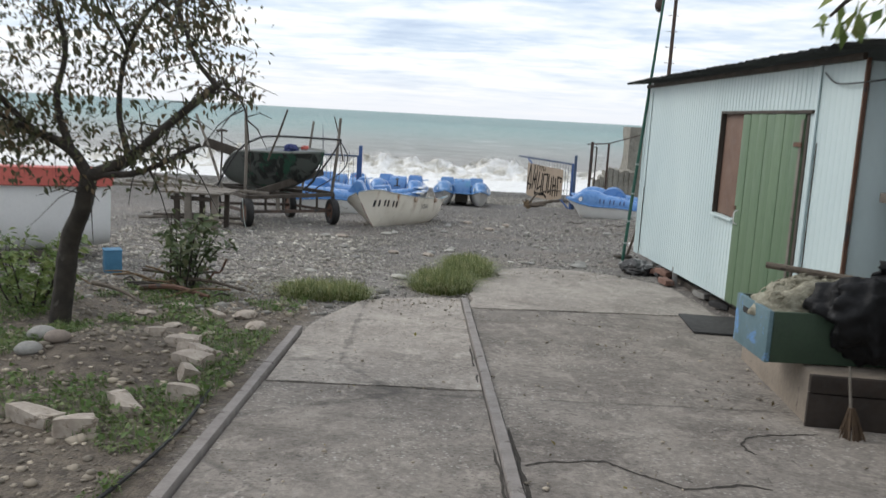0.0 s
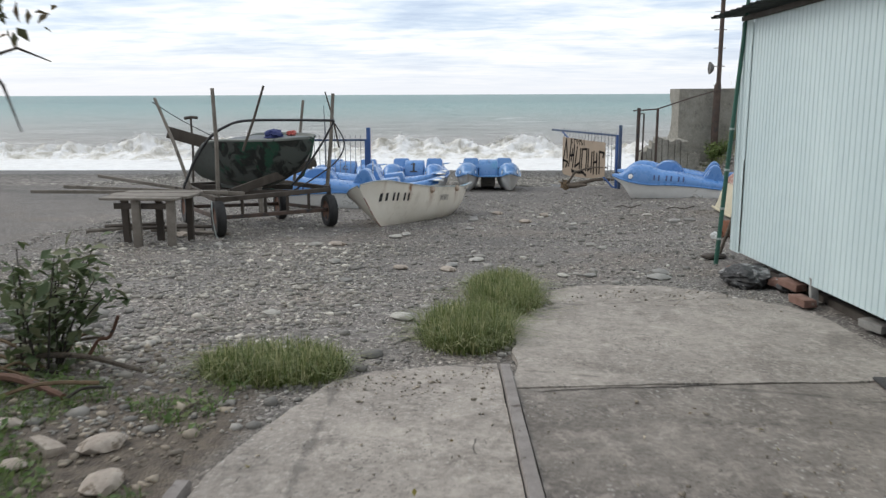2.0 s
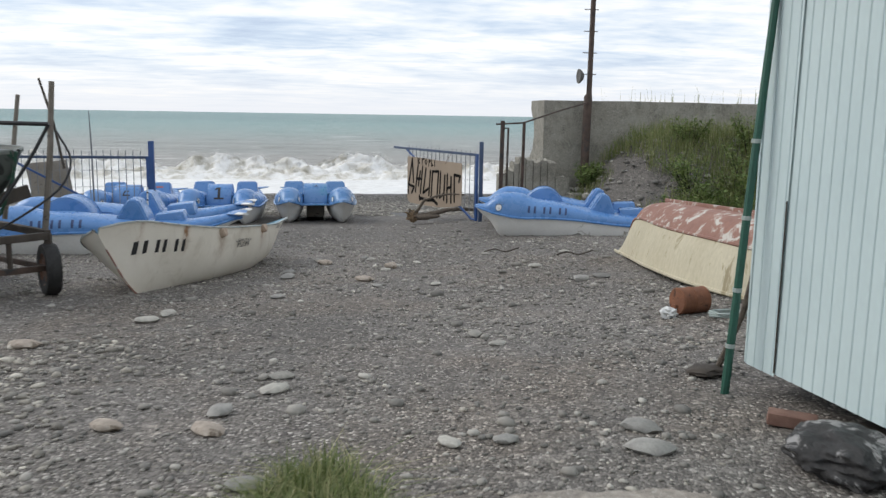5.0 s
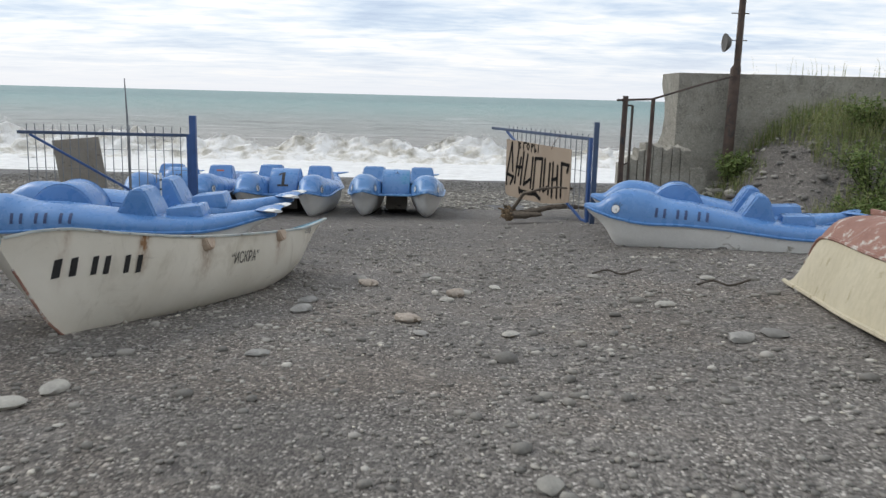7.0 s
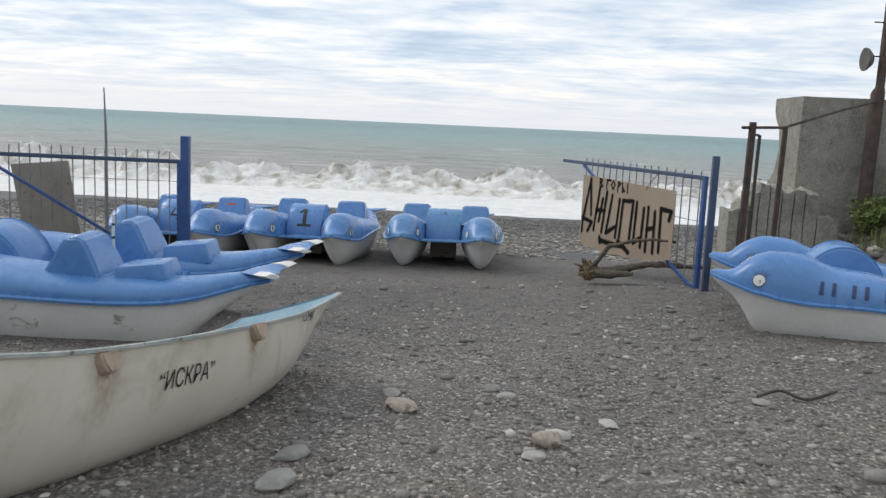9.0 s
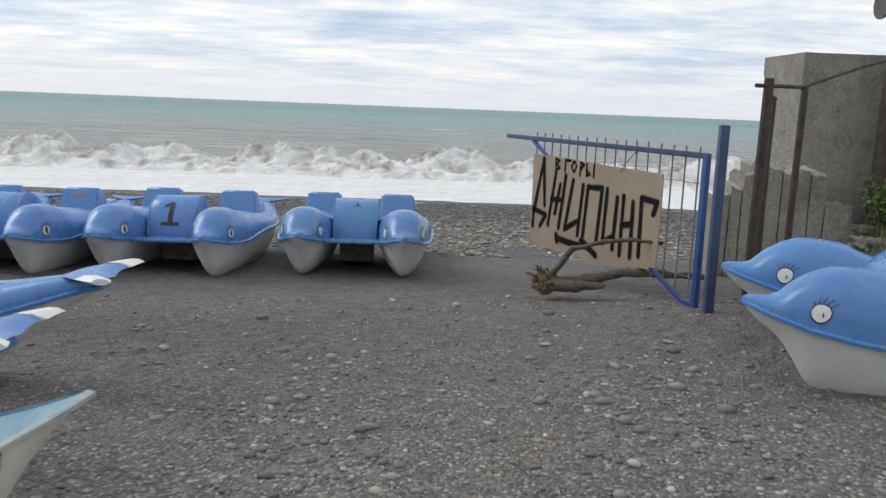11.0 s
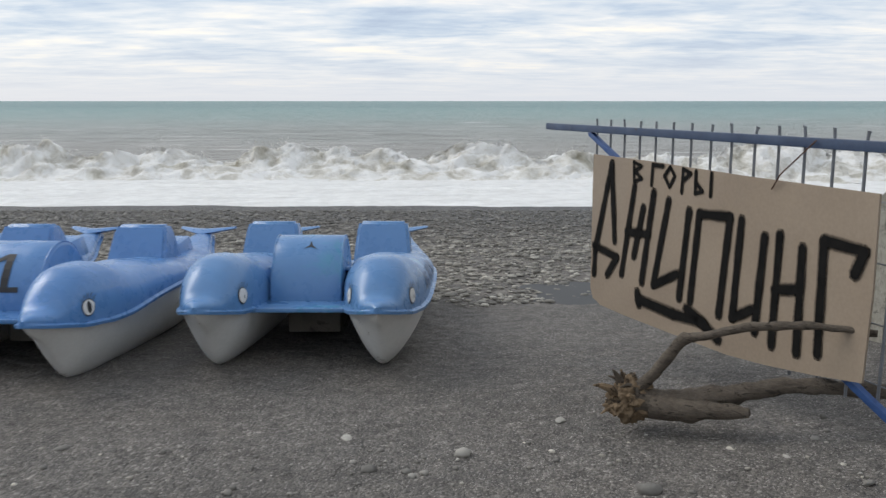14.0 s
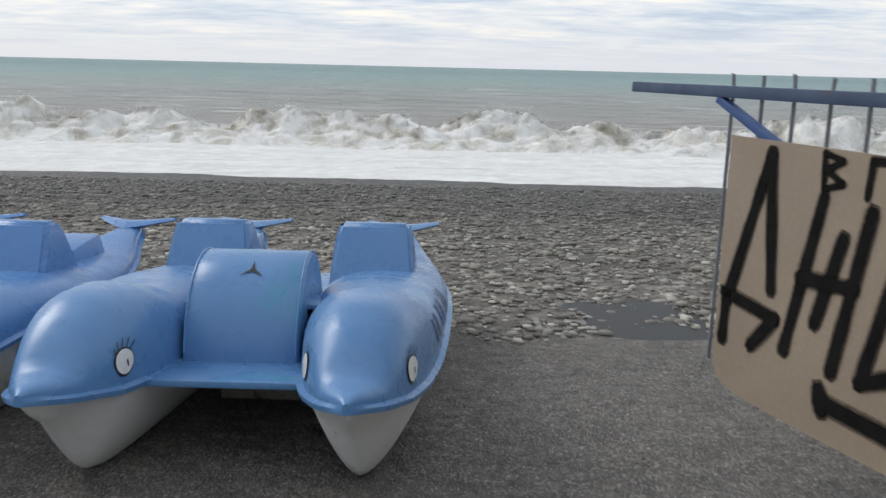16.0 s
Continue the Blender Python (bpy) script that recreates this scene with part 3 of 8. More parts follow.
M["wet_rock"] = worn("tarry_rock_with_shell_flecks", (0.018, 0.017, 0.017), (0.045, 0.043, 0.042), 6, 0.6, 0.9, 18, 0.03, spots=(0.32, 0.31, 0.30), spot_scale=8, spot_at=0.545)
M["leaf_tree"] = leafy("tree_leaf", (0.055, 0.066, 0.032), (0.095, 0.10, 0.052), (0.19, 0.125, 0.08))
M["leaf_green"] = leafy("shrub_leaf", (0.08, 0.13, 0.035), (0.16, 0.22, 0.065), (0.27, 0.30, 0.11))
M["soil_dark"] = worn("dark_dirt", (0.022, 0.018, 0.014), (0.05, 0.042, 0.033), 20, 0.95, 0.4, 80, 0.003)
M["litter_leaf"] = leafy("dry_leaf", (0.10, 0.07, 0.035), (0.17, 0.13, 0.06), (0.33, 0.30, 0.08))
M["leaf_shrub"] = leafy("grey_green_leaf", (0.055, 0.080, 0.034), (0.10, 0.135, 0.06), (0.22, 0.22, 0.13))
M["grass"] = leafy("grass_blade", (0.075, 0.11, 0.03), (0.165, 0.205, 0.065), (0.50, 0.46, 0.26))
M["yard_grass"] = leafy("yard_weed_blade", (0.065, 0.115, 0.03), (0.12, 0.185, 0.055), (0.22, 0.24, 0.11))
M["dry_grass"] = leafy("dry_grass_blade", (0.12, 0.16, 0.05), (0.22, 0.25, 0.095), (0.42, 0.38, 0.21))
M["plinth"] = worn("dirty_plinth_render", (0.19, 0.155, 0.12), (0.30, 0.25, 0.20), 3, 0.9, 0.4, 30, 0.008, spots=(0.06, 0.05, 0.04), spot_at=0.6, space=True)
# brown plank with the shade of the plinth's front mixed into its colour
M["plinth_plank"] = worn("shaded_brown_plank", (0.016, 0.011, 0.008), (0.038, 0.027, 0.020), 4, 0.85, 0.4, 40, 0.004)
M["plastic_white"] = worn("white_plastic", (0.62, 0.62, 0.60), (0.72, 0.72, 0.70), 9, 0.5, 0.1)
M["bin_blue"] = worn("blue_plastic", (0.05, 0.17, 0.29), (0.08, 0.23, 0.37), 6, 0.5, 0.1)
M["grey_paint"] = worn("dull_grey_render", (0.09, 0.087, 0.08), (0.16, 0.153, 0.142), 2, 0.85, 0.3, 30, 0.006, space=True)
M["cloth_blue"] = worn("blue_cloth", (0.02, 0.03, 0.10), (0.04, 0.05, 0.16), 9, 0.9, 0.4)
M["rope"] = worn("pale_rope", (0.30, 0.36, 0.34), (0.42, 0.46, 0.43), 30, 0.9, 0.5, 90, 0.002)


# ---- geometry helpers ----
def nz(x, y, z=0.0, s=1.0):
    return noise.noise(Vector((x * s, y * s, z * s)))


def fin(bm, smooth=True, angle=40):
    bmesh.ops.recalc_face_normals(bm, faces=bm.faces[:])
    if smooth:
        lim = radians(angle)
        for f in bm.faces:
            f.smooth = True
        for e_ in bm.edges:
            if len(e_.link_faces) == 2 and e_.calc_face_angle(0) > lim:
                e_.smooth = False
    return bm


def link(name, bm, material, smooth=True, angle=40):
    fin(bm, smooth, angle)
    me = bpy.data.meshes.new(name)
    bm.to_mesh(me)
    bm.free()
    for m_ in (material if isinstance(material, (list, tuple)) else [material]):
        me.materials.append(m_)
    return new(name, me)


def part(name, bm, material, parent=None, label="", smooth=True, angle=40):
    """Links a bmesh as one mesh object under a thing or a part."""
    ob = link(name, bm, material, smooth, angle)
    if parent:
        ob.parent = parent
    if label:
        ob["label"] = label
    return ob


def thing(name, m, label, category, group="", kind=""):
    ob = new(name)
    ob.empty_display_size = 0.2
    ob.matrix_world = m
    return tagged(ob, label, category, group, kind)


def raw(name, verts, faces, material, smooth=False):
    me = bpy.data.meshes.new(name)
    me.from_pydata([tuple(v) for v in verts], [], [tuple(int(i) for i in f) for f in faces])
    for m_ in (material if isinstance(material, (list, tuple)) else [material]):
        me.materials.append(m_)
    if smooth:
        me.polygons.foreach_set("use_smooth", [True] * len(me.polygons))
    me.update()
    return new(name, me)


def box(bm, c, s, bevel=0.006, rot=None, taper=1.0):
    """A bevelled box at c of size s; taper narrows its top."""
    t = bmesh.new()
    r = bmesh.ops.create_cube(t, size=1)
    for v in t.verts:
        k = taper if v.co.z > 0 else 1.0
        v.co = Vector((v.co.x * s[0] * k, v.co.y * s[1] * k, v.co.z * s[2]))
    if bevel:
        bmesh.ops.bevel(t, geom=t.edges[:], offset=min(bevel, min(s) * 0.4), segments=2, affect='EDGES', profile=0.6)
    mtx = Matrix.Translation(c) @ (rot if rot is not None else Matrix())
    bmesh.ops.transform(t, matrix=mtx, verts=t.verts[:])
    join(bm, t)
    return bm


def join(bm, other):
    me = bpy.data.meshes.new("tmp")
    other.to_mesh(me)
    other.free()
    bm.from_mesh(me)
    bpy.data.meshes.remove(me)


def tube(bm, pts, rad, n=8, cap=True, squash=1.0):
    """A round bar along pts; rad is one radius or one for each point."""
    pts = [Vector(p) for p in pts]
    rads = rad if isinstance(rad, (list, tuple)) else [rad] * len(pts)
    rings = []
    side = None
    for i, p in enumerate(pts):
        d = (pts[min(i + 1, len(pts) - 1)] - pts[max(i - 1, 0)]).normalized()
        if side is None:
            side = d.orthogonal().normalized()
        else:
            side = (side - d * side.dot(d)).normalized()
        up = d.cross(side)
        rings.append([bm.verts.new(p + (side * math.cos(a) + up * math.sin(a) * squash) * rads[i]) for a in (2 * math.pi * k / n for k in range(n))])
    for a, b_ in zip(rings, rings[1:]):
        for k in range(n):
            bm.faces.new((a[k], a[(k + 1) % n], b_[(k + 1) % n], b_[k]))
    if cap:
        bm.faces.new(rings[0])
        bm.faces.new(rings[-1][::-1])
    return bm


def smooth_path(pts, n=4):
    """Extra points on a soft curve through pts."""
    p = [Vector(q) for q in pts]
    p = [p[0] * 2 - p[1]] + p + [p[-1] * 2 - p[-2]]
    out = []
    for i in range(1, len(p) - 2):
        for k in range(n):
            t = k / n
            a, b_, c, d = p[i - 1:i + 3]
            out.append(0.5 * (2 * b_ + (c - a) * t + (2 * a - 5 * b_ + 4 * c - d) * t * t + (3 * b_ - a - 3 * c + d) * t ** 3))
    out.append(p[-2])
    return out


def skin(bm, rings, close=False, cap0=False, cap1=False):
    """Joins rings of points into a surface."""
    vs = [[bm.verts.new(p) for p in r] for r in rings]
    for a, b_ in zip(vs, vs[1:]):
        m_ = len(a)
        for k in range(m_ if close else m_ - 1):
            bm.faces.new((a[k], a[(k + 1) % m_], b_[(k + 1) % m_], b_[k]))
    if cap0:
        bm.faces.new(vs[0])
    if cap1:
        bm.faces.new(vs[-1][::-1])
    return vs


def lerp_table(tab, y):
    ks = [t[0] for t in tab]
    return [float(np.interp(y, ks, [t[i] for t in tab])) for i in range(1, len(tab[0]))]


def cubic_table(tab, y):
    """Smooth interpolation of a small table."""
    ks = [t[0] for t in tab]
    if y <= ks[0]:
        return list(tab[0][1:])
    if y >= ks[-1]:
        return list(tab[-1][1:])
    i = max(j for j in range(len(ks)) if ks[j] <= y)
    i = min(i, len(ks) - 2)
    h = ks[i + 1] - ks[i]
    t = (y - ks[i]) / h
    out = []
    for c in range(1, len(tab[0])):
        f = [r[c] for r in tab]

        def slope(j):
            if j == 0 or j == len(ks) - 1:
                j0, j1 = (0, 1) if j == 0 else (len(ks) - 2, len(ks) - 1)
                return (f[j1] - f[j0]) / (ks[j1] - ks[j0])
            a, b_ = (f[j] - f[j - 1]) / (ks[j] - ks[j - 1]), (f[j + 1] - f[j]) / (ks[j + 1] - ks[j])
            return 0.0 if a * b_ <= 0 else 2 * a * b_ / (a + b_)

        m0, m1 = slope(i) * h, slope(i + 1) * h
        out.append((2 * t ** 3 - 3 * t * t + 1) * f[i] + (t ** 3 - 2 * t * t + t) * m0 + (-2 * t ** 3 + 3 * t * t) * f[i + 1] + (t ** 3 - t * t) * m1)
    return out


def sstep(a, b_, v):
    t = min(1.0, max(0.0, (v - a) / (b_ - a)))
    return t * t * (3 - 2 * t)


SEA = -2.40


def gz(x, y):
    """Height of the ground without its fine relief."""
    yc = max(y, -14.0)
    z = -0.04 - 0.0525 * yc
    z += 0.05 * min(max(0.0, x - 1.5), 3.5) * sstep(9, 14, y) * (1 - sstep(27, 31, y))
    z += 1.85 * sstep(5.7, 8.7, x) * sstep(24.4, 28.3, y) * (1 - sstep(28.9, 29.6, y))
    z += 0.13 * math.exp(-((x + 2.3) / 0.55) ** 2 - ((y - 5.75) / 0.6) ** 2)
    z -= 0.075 * math.exp(-((x - 3.15) / 0.55) ** 2 - ((y - 31.2) / 0.6) ** 2)
    z += 0.12 * math.exp(-((x - 3.9) / 1.0) ** 2 - ((y - 25.3) / 1.3) ** 2)
    return z


def ground_z(x, y):
    rough = (0.014 + 0.02 * sstep(29, 31, y)) * (1 - 0.8 * sstep(39, 42, y)) + 0.12 * sstep(6.3, 8, x) * sstep(25, 27, y) * (1 - sstep(28.4, 29, y))
    return gz(x, y) + rough * (nz(x, y, 0.3, 1.9) + 0.6 * nz(x, y, 4.3, 4.7))


SLOPE = -math.degrees(math.atan(0.0525))


def spread(lo, hi, step, out_lo, out_hi, grow=1.35):
    mid = list(np.arange(lo, hi + 1e-6, step))
    a, s_ = [], step
    while (mid[0] if not a else a[-1]) > out_lo:
        s_ *= grow
        a.append((a[-1] if a else mid[0]) - s_)
    b_, s_ = [], step
    while (mid[-1] if not b_ else b_[-1]) < out_hi:
        s_ *= grow
        b_.append((b_[-1] if b_ else mid[-1]) + s_)
    return a[::-1] + mid + b_


def sheet(name, xs, ys, zf, material):
    nx = len(xs)
    verts = [(x, y, zf(x, y)) for y in ys for x in xs]
    faces = [(j * nx + i, j * nx + i + 1, (j + 1) * nx + i + 1, (j + 1) * nx + i) for j in range(len(ys) - 1) for i in range(nx - 1)]
    return raw(name, verts, faces, material, True)


# ---- ground and sea ----
ys_ground = spread(-1.0, 34.0, 0.16, -2500, 34.1)
ys_ground = [y for y in ys_ground if y <= 34.0] + list(np.arange(34.5, 62, 0.5))
ground = sheet("ground", spread(-7.0, 12.0, 0.16, -2600, 2600, 1.3), ys_ground, ground_z, M["gravel"])
tagged(ground, "dark grey pebble beach sloping to the sea", "beach", kind="structure")


def sea_z(x, y):
    near = 1 - sstep(150, 500, y)
    shore = sstep(46, 60, y)
    swell = 0.30 * shore * near * nz(x * 0.022 + 3, y * 0.15, 1.7)
    swell += 0.16 * shore * near * nz(x * 0.10, y * 0.42, 8.1)
    lap = 0.035 * (1 - shore) * nz(x * 0.09, y * 0.05, 5.0)
    return SEA + swell + lap + 0.03 * near * nz(x * 0.5, y * 0.9, 2.0)


ys_sea = list(np.arange(43.0, 75, 0.4))
s_ = 0.4
while ys_sea[-1] < 4600:
    s_ *= 1.035
    ys_sea.append(ys_sea[-1] + s_)
sea = sheet("water", spread(-45, 60, 0.75, -4500, 4500, 1.25), ys_sea, sea_z, M["sea"])
tagged(sea, "rough grey-green sea with white foam at the shore", "sea", kind="structure")


def breaker(name, y0, height, x0, x1, seed, label):
    """A line of broken, foaming wave, with the spray that it throws up."""
    xs = np.arange(x0, x1, 0.15)
    prof = np.linspace(-3.6, 3.4, 48)
    verts, faces = [], []
    crest = []
    for x in xs:
        h = height * (0.66 + 0.55 * nz(x * 0.10, seed) + 0.24 * nz(x * 0.38, seed + 4) + 0.10 * nz(x * 1.1, seed + 6) + 0.75 * max(0.0, nz(x * 0.17, seed + 11) - 0.12))
        yc = y0 + 1.6 * nz(x * 0.05, seed + 9)
        best = None
        for s in prof:
            k = math.exp(-(s / 0.95) ** 2) if s < 0 else math.exp(-(s / 1.5) ** 2)
            foot = 0.26 * math.exp(-((s + 1.6) / 0.9) ** 2)
            z = SEA - 0.06 + h * k + foot * height
            q = Vector((x * 0.8, (yc + s) * 0.8, z * 0.9 + seed))
            amp = (0.10 + 0.40 * k + 0.15 * foot * 4) * min(1.0, height)
            t = noise.turbulence(q, 4, False) - 0.3
            t2 = noise.turbulence(q * 3.3, 4, True) - 0.35
            jag = max(0.0, noise.noise(Vector((x * 1.7, seed * 3, s * 0.9)))) ** 2 * 0.34 * k * height
            p = (x + 0.30 * amp * noise.noise(q * 2.1) + 0.16 * amp * noise.noise(q * 6.3), yc + s - amp * t * 1.2 - amp * t2 * 0.55, z + amp * t * 0.8 + amp * t2 * 0.45 + jag)
            verts.append(p)
            if best is None or p[2] > best[2]:
                best = p
        crest.append(best)
    n = len(prof)
    for i in range(len(xs) - 1):
        for j in range(n - 1):
            faces.append((i * n + j, (i + 1) * n + j, (i + 1) * n + j + 1, i * n + j + 1))
    ob = raw(name, verts, faces, M["foam"], True)
    tagged(ob, label, "wave", kind="structure")
    g_ = np.random.default_rng(17)
    base = np.array([(1, 1, 1), (-1, -1, 1), (-1, 1, -1), (1, -1, -1)], dtype=float) / 1.7
    tri = np.array([(0, 1, 2), (0, 3, 1), (0, 2, 3), (1, 3, 2)])
    vs, n_ = [], 0
    for i, c in enumerate(crest):
        lift = max(0.0, 0.25 + 0.9 * nz(c[0] * 0.16, seed + 2) + 0.5 * nz(c[0] * 0.7, seed + 5))
        for _ in range(int(26 * lift) + 6):
            up = abs(g_.normal(0, 0.07 + 0.22 * lift))
            r = g_.uniform(0.010, 0.034) * (1 - 0.4 * min(1.0, up))
            vs.append(base * r * g_.uniform(0.6, 1.4, 3) + np.array([c[0] + g_.normal(0, 0.16), c[1] + g_.normal(-0.15, 0.32), c[2] - 0.10 + up]))
            n_ += 1
    f_ = (tri[None] + (np.arange(n_) * 4)[:, None, None]).reshape(-1, 3)
    sp = raw("sea_spray", np.array(vs).reshape(-1, 3), f_, M["foam"], True)
    tagged(sp, "white spray thrown up along a breaking crest", "spray", kind="stuff")
    return ob


breaker("breaking_wave", 55.0, 1.3, -48, 62, 2.0, "white breaking wave churning brownish foam along the shore")


# ---- concrete apron and rails ----
def slab(name, y0, y1, left, right, thick, label, seed, step=0.09, mat="concrete", skew=(0.0, 0.0), rag=1.0):
    """A cast slab; left and right give its edges for each y, skew the slant of its two ends, rag the wear of its far end."""
    n = 36
    ys = np.linspace(y0, y1, int((y1 - y0) / step) + 2)
    rows = []
    for y in ys:
        a, b_ = left(y), right(y)
        row = []
        for k in range(n + 1):
            x = a + (b_ - a) * k / n
            q = (y - y0) / (y1 - y0)
            yj = y + (1 + (rag - 1) * q) * (0.05 * nz(x * 1.9, 9.1) + 0.02 * nz(x * 8.0, 3.3)) + (skew[0] + (skew[1] - skew[0]) * q) * (x - 0.45)
            row.append((x, yj, gz(x, yj) + thick + 0.006 * nz(x, yj, seed, 2.3)))
        row = [(row[0][0] - 0.012, row[0][1], gz(row[0][0], y) - 0.08)] + row + [(row[-1][0] + 0.012, row[-1][1], gz(row[-1][0], y) - 0.08)]
        rows.append(row)
    for first, sgn in ((True, -1), (False, 1)):
        src = rows[0] if first else rows[-1]
        skirt = [(p[0], p[1] + sgn * 0.012, gz(p[0], p[1]) - 0.08) for p in src]
        rows = [skirt] + rows if first else rows + [skirt]
    bm = bmesh.new()
    skin(bm, rows)
    return tagged(part(name, bm, M[mat]), label, "concrete slab", kind="structure")


def ragged(base, amp, f, seed):
    return lambda y: base + amp * nz(y * f, seed) + 0.35 * amp * nz(y * f * 4.1, seed + 2)


RAIL_L = lambda y: -0.945 - 0.0135 * y
RAIL_R = lambda y: 0.605 - 0.0270 * y
slab("pavement_1", -1.5, 5.235, lambda y: RAIL_L(y) + 0.047, lambda y: RAIL_R(y) - 0.040, 0.030, "stained concrete slab between rusty rails", 1.0, skew=(0.02, 0.02))
slab("pavement_2", 5.255, 8.92, lambda y: max(RAIL_L(y) + 0.06, float(np.interp(y, (6.9, 7.5, 8.0, 8.4, 8.75, 8.92), (-1.03, -0.95, -0.85, -0.75, -0.66, -0.45)))) + 0.035 * nz(y * 3.1, 5) * sstep(6.5, 7.2, y) + 0.02 * nz(y * 9, 5) * sstep(6.5, 7.2, y), lambda y: RAIL_R(y) - 0.042 + 0.006 * nz(y * 4, 2), 0.034, "sandy concrete slab crumbling into the beach", 2.0, 0.09, "concrete_sandy", (0.02, 0.30), 2.2)
slab("pavement_3", -1.5, 8.295, lambda y: RAIL_R(y) + 0.042, lambda y: 2.98 + 0.0 * y, 0.032, "cracked concrete apron beside the shed", 3.0, skew=(0.0, 0.10))
slab("pavement_4", 8.313, 11.80, lambda y: float(np.interp(y, (8.3, 10.2, 10.55, 10.75, 11.45, 11.7, 11.8), (0.42, 0.50, 0.66, 0.83, 0.90, 1.06, 1.30))) + 0.05 * nz(y * 3, 7) + 0.05 * nz(y * 9, 4) * sstep(10.0, 10.6, y), lambda y: float(np.interp(y, (8.3, 10.2, 10.85, 11.4, 11.8), (2.98, 2.98, 2.70, 2.38, 1.95))) + 0.06 * nz(y * 2.5, 3) + 0.06 * nz(y * 8, 1) * sstep(10.0, 10.6, y), 0.036, "pale concrete slab ending in gravel", 4.0, 0.09, "concrete_sandy", (0.10, 0.0), 2.6)


def rail(y0, y1, fx, label):
    bm = bmesh.new()
    n = 30
    prof = [(-0.034, -0.09), (-0.034, 0.05), (-0.028, 0.058), (0.028, 0.058), (0.034, 0.05), (0.034, -0.09)]
    rows = []
    for k in range(n + 1):
        y = y0 + (y1 - y0) * k / n
        x = fx(y) + 0.006 * nz(y * 1.5, 3)
        rows.append([(x + px, y, gz(x, y) + pz + 0.004 * nz(y * 2, 7)) for px, pz in prof])
    skin(bm, rows, True, True, True)
    return tagged(part("rail", bm, M["rail"]), label, "rail", "slipway rails", "structure")


rail(-1.5, 6.85, RAIL_L, "worn steel slipway rail beside soil and concrete")
rail(-1.5, 8.75, RAIL_R, "worn steel slipway rail set in concrete")


# ---- shed ----
SX = 3.10


def shed_floor(y):
    return -0.325 - 0.04 * (y - 8.75)


def ribbed(y0, y1, z0, z1, x=SX, pitch=0.098, depth=0.0060):
    """A profiled sheet in the plane x; z0 and z1 may depend on y."""
    f0 = z0 if callable(z0) else (lambda y: z0)
    f1 = z1 if callable(z1) else (lambda y: z1)
    ys = []
    k = math.floor(y0 / pitch)
    while k * pitch < y1:
        for q, d in ((0.0, 0), (0.80, 0), (0.85, 1), (0.93, 1), (0.98, 0)):
            ys.append(((k + q) * pitch, d))
        k += 1
    ys = [(y0, 0)] + [p for p in ys if y0 < p[0] < y1] + [(y1, 0)]
    bm = bmesh.new()
    rows = []
    for t in range(7):
        rows.append([(x + depth * d - 0.004 * nz(y, t * 2.0, 3, 1.3) + 0.018 * (t / 6 - 0.5) * sstep(10, 13, y), y, f0(y) + (f1(y) - f0(y)) * t / 6) for y, d in ys])
    skin(bm, rows)
    return bm


shed = thing("shed", Matrix(), "pale mint profiled-sheet shed with a dark corrugated roof", "shed")
part("wall", ribbed(9.46, 12.92, shed_floor, 2.0), M["shed_white"], shed)
part("wall", ribbed(12.90, 13.22, lambda y: shed_floor(y) - 0.01, 2.0, SX - 0.010), M["shed_white"], shed, "overlapping corner sheet")
part("wall", ribbed(7.22, 9.46, 1.62, 2.0), M["shed_white"], shed)
part("wall", ribbed(8.78, 9.46, shed_floor, 0.53), M["shed_white"], shed)
part("wall", ribbed(6.31, 7.22, -0.24, 2.0, SX, 0.098, 0.0022), M["shed_white"], shed)
for nm, c_, s_ in (("end_wall", (4.50, 13.19, 0.76), (2.72, 0.05, 2.46)), ("end_wall", (4.50, 6.34, 0.86), (2.72, 0.05, 2.26)), ("back_wall", (5.85, 9.75, 0.78), (0.05, 6.8, 2.44))):
    part(nm, box(bmesh.new(), c_, s_, 0.004), M["shed_white"], shed)
part("inner_wall", box(bmesh.new(), (SX + 0.16, 11.0, 0.78), (0.06, 4.3, 2.4), 0.004), M["dark_wood"], shed)
part("floor_beam", box(bmesh.new(), (SX + 0.20, 9.4, -0.52), (0.12, 5.9, 0.12), 0.01, Matrix.Rotation(-0.04, 4, 'X')), M["dark_wood"], shed)
part("corner_trim", box(bmesh.new(), (SX - 0.002, 13.235, 0.74), (0.03, 0.02, 2.50), 0.004), M["shed_white"], shed)
part("corner_trim", box(bmesh.new(), (SX + 0.002, 6.29, 0.88), (0.03, 0.025, 2.26), 0.004), M["rust"], shed, "rusty brown corner strip")
part("seam_strip", box(bmesh.new(), (SX - 0.012, 7.05, 1.02), (0.016, 0.03, 1.96), 0.003), M["shed_white"], shed)
part("seam_gap", box(bmesh.new(), (SX - 0.004, 7.00, 0.62), (0.008, 0.007, 1.50), 0.002), M["dark_wood"], shed, "dark open joint between sheets")
part("seam_gap", box(bmesh.new(), (SX - 0.016, 12.905, 0.02), (0.006, 0.010, 1.0), 0.002), M["dark_wood"], shed, "dark slit at the lapped corner sheet")
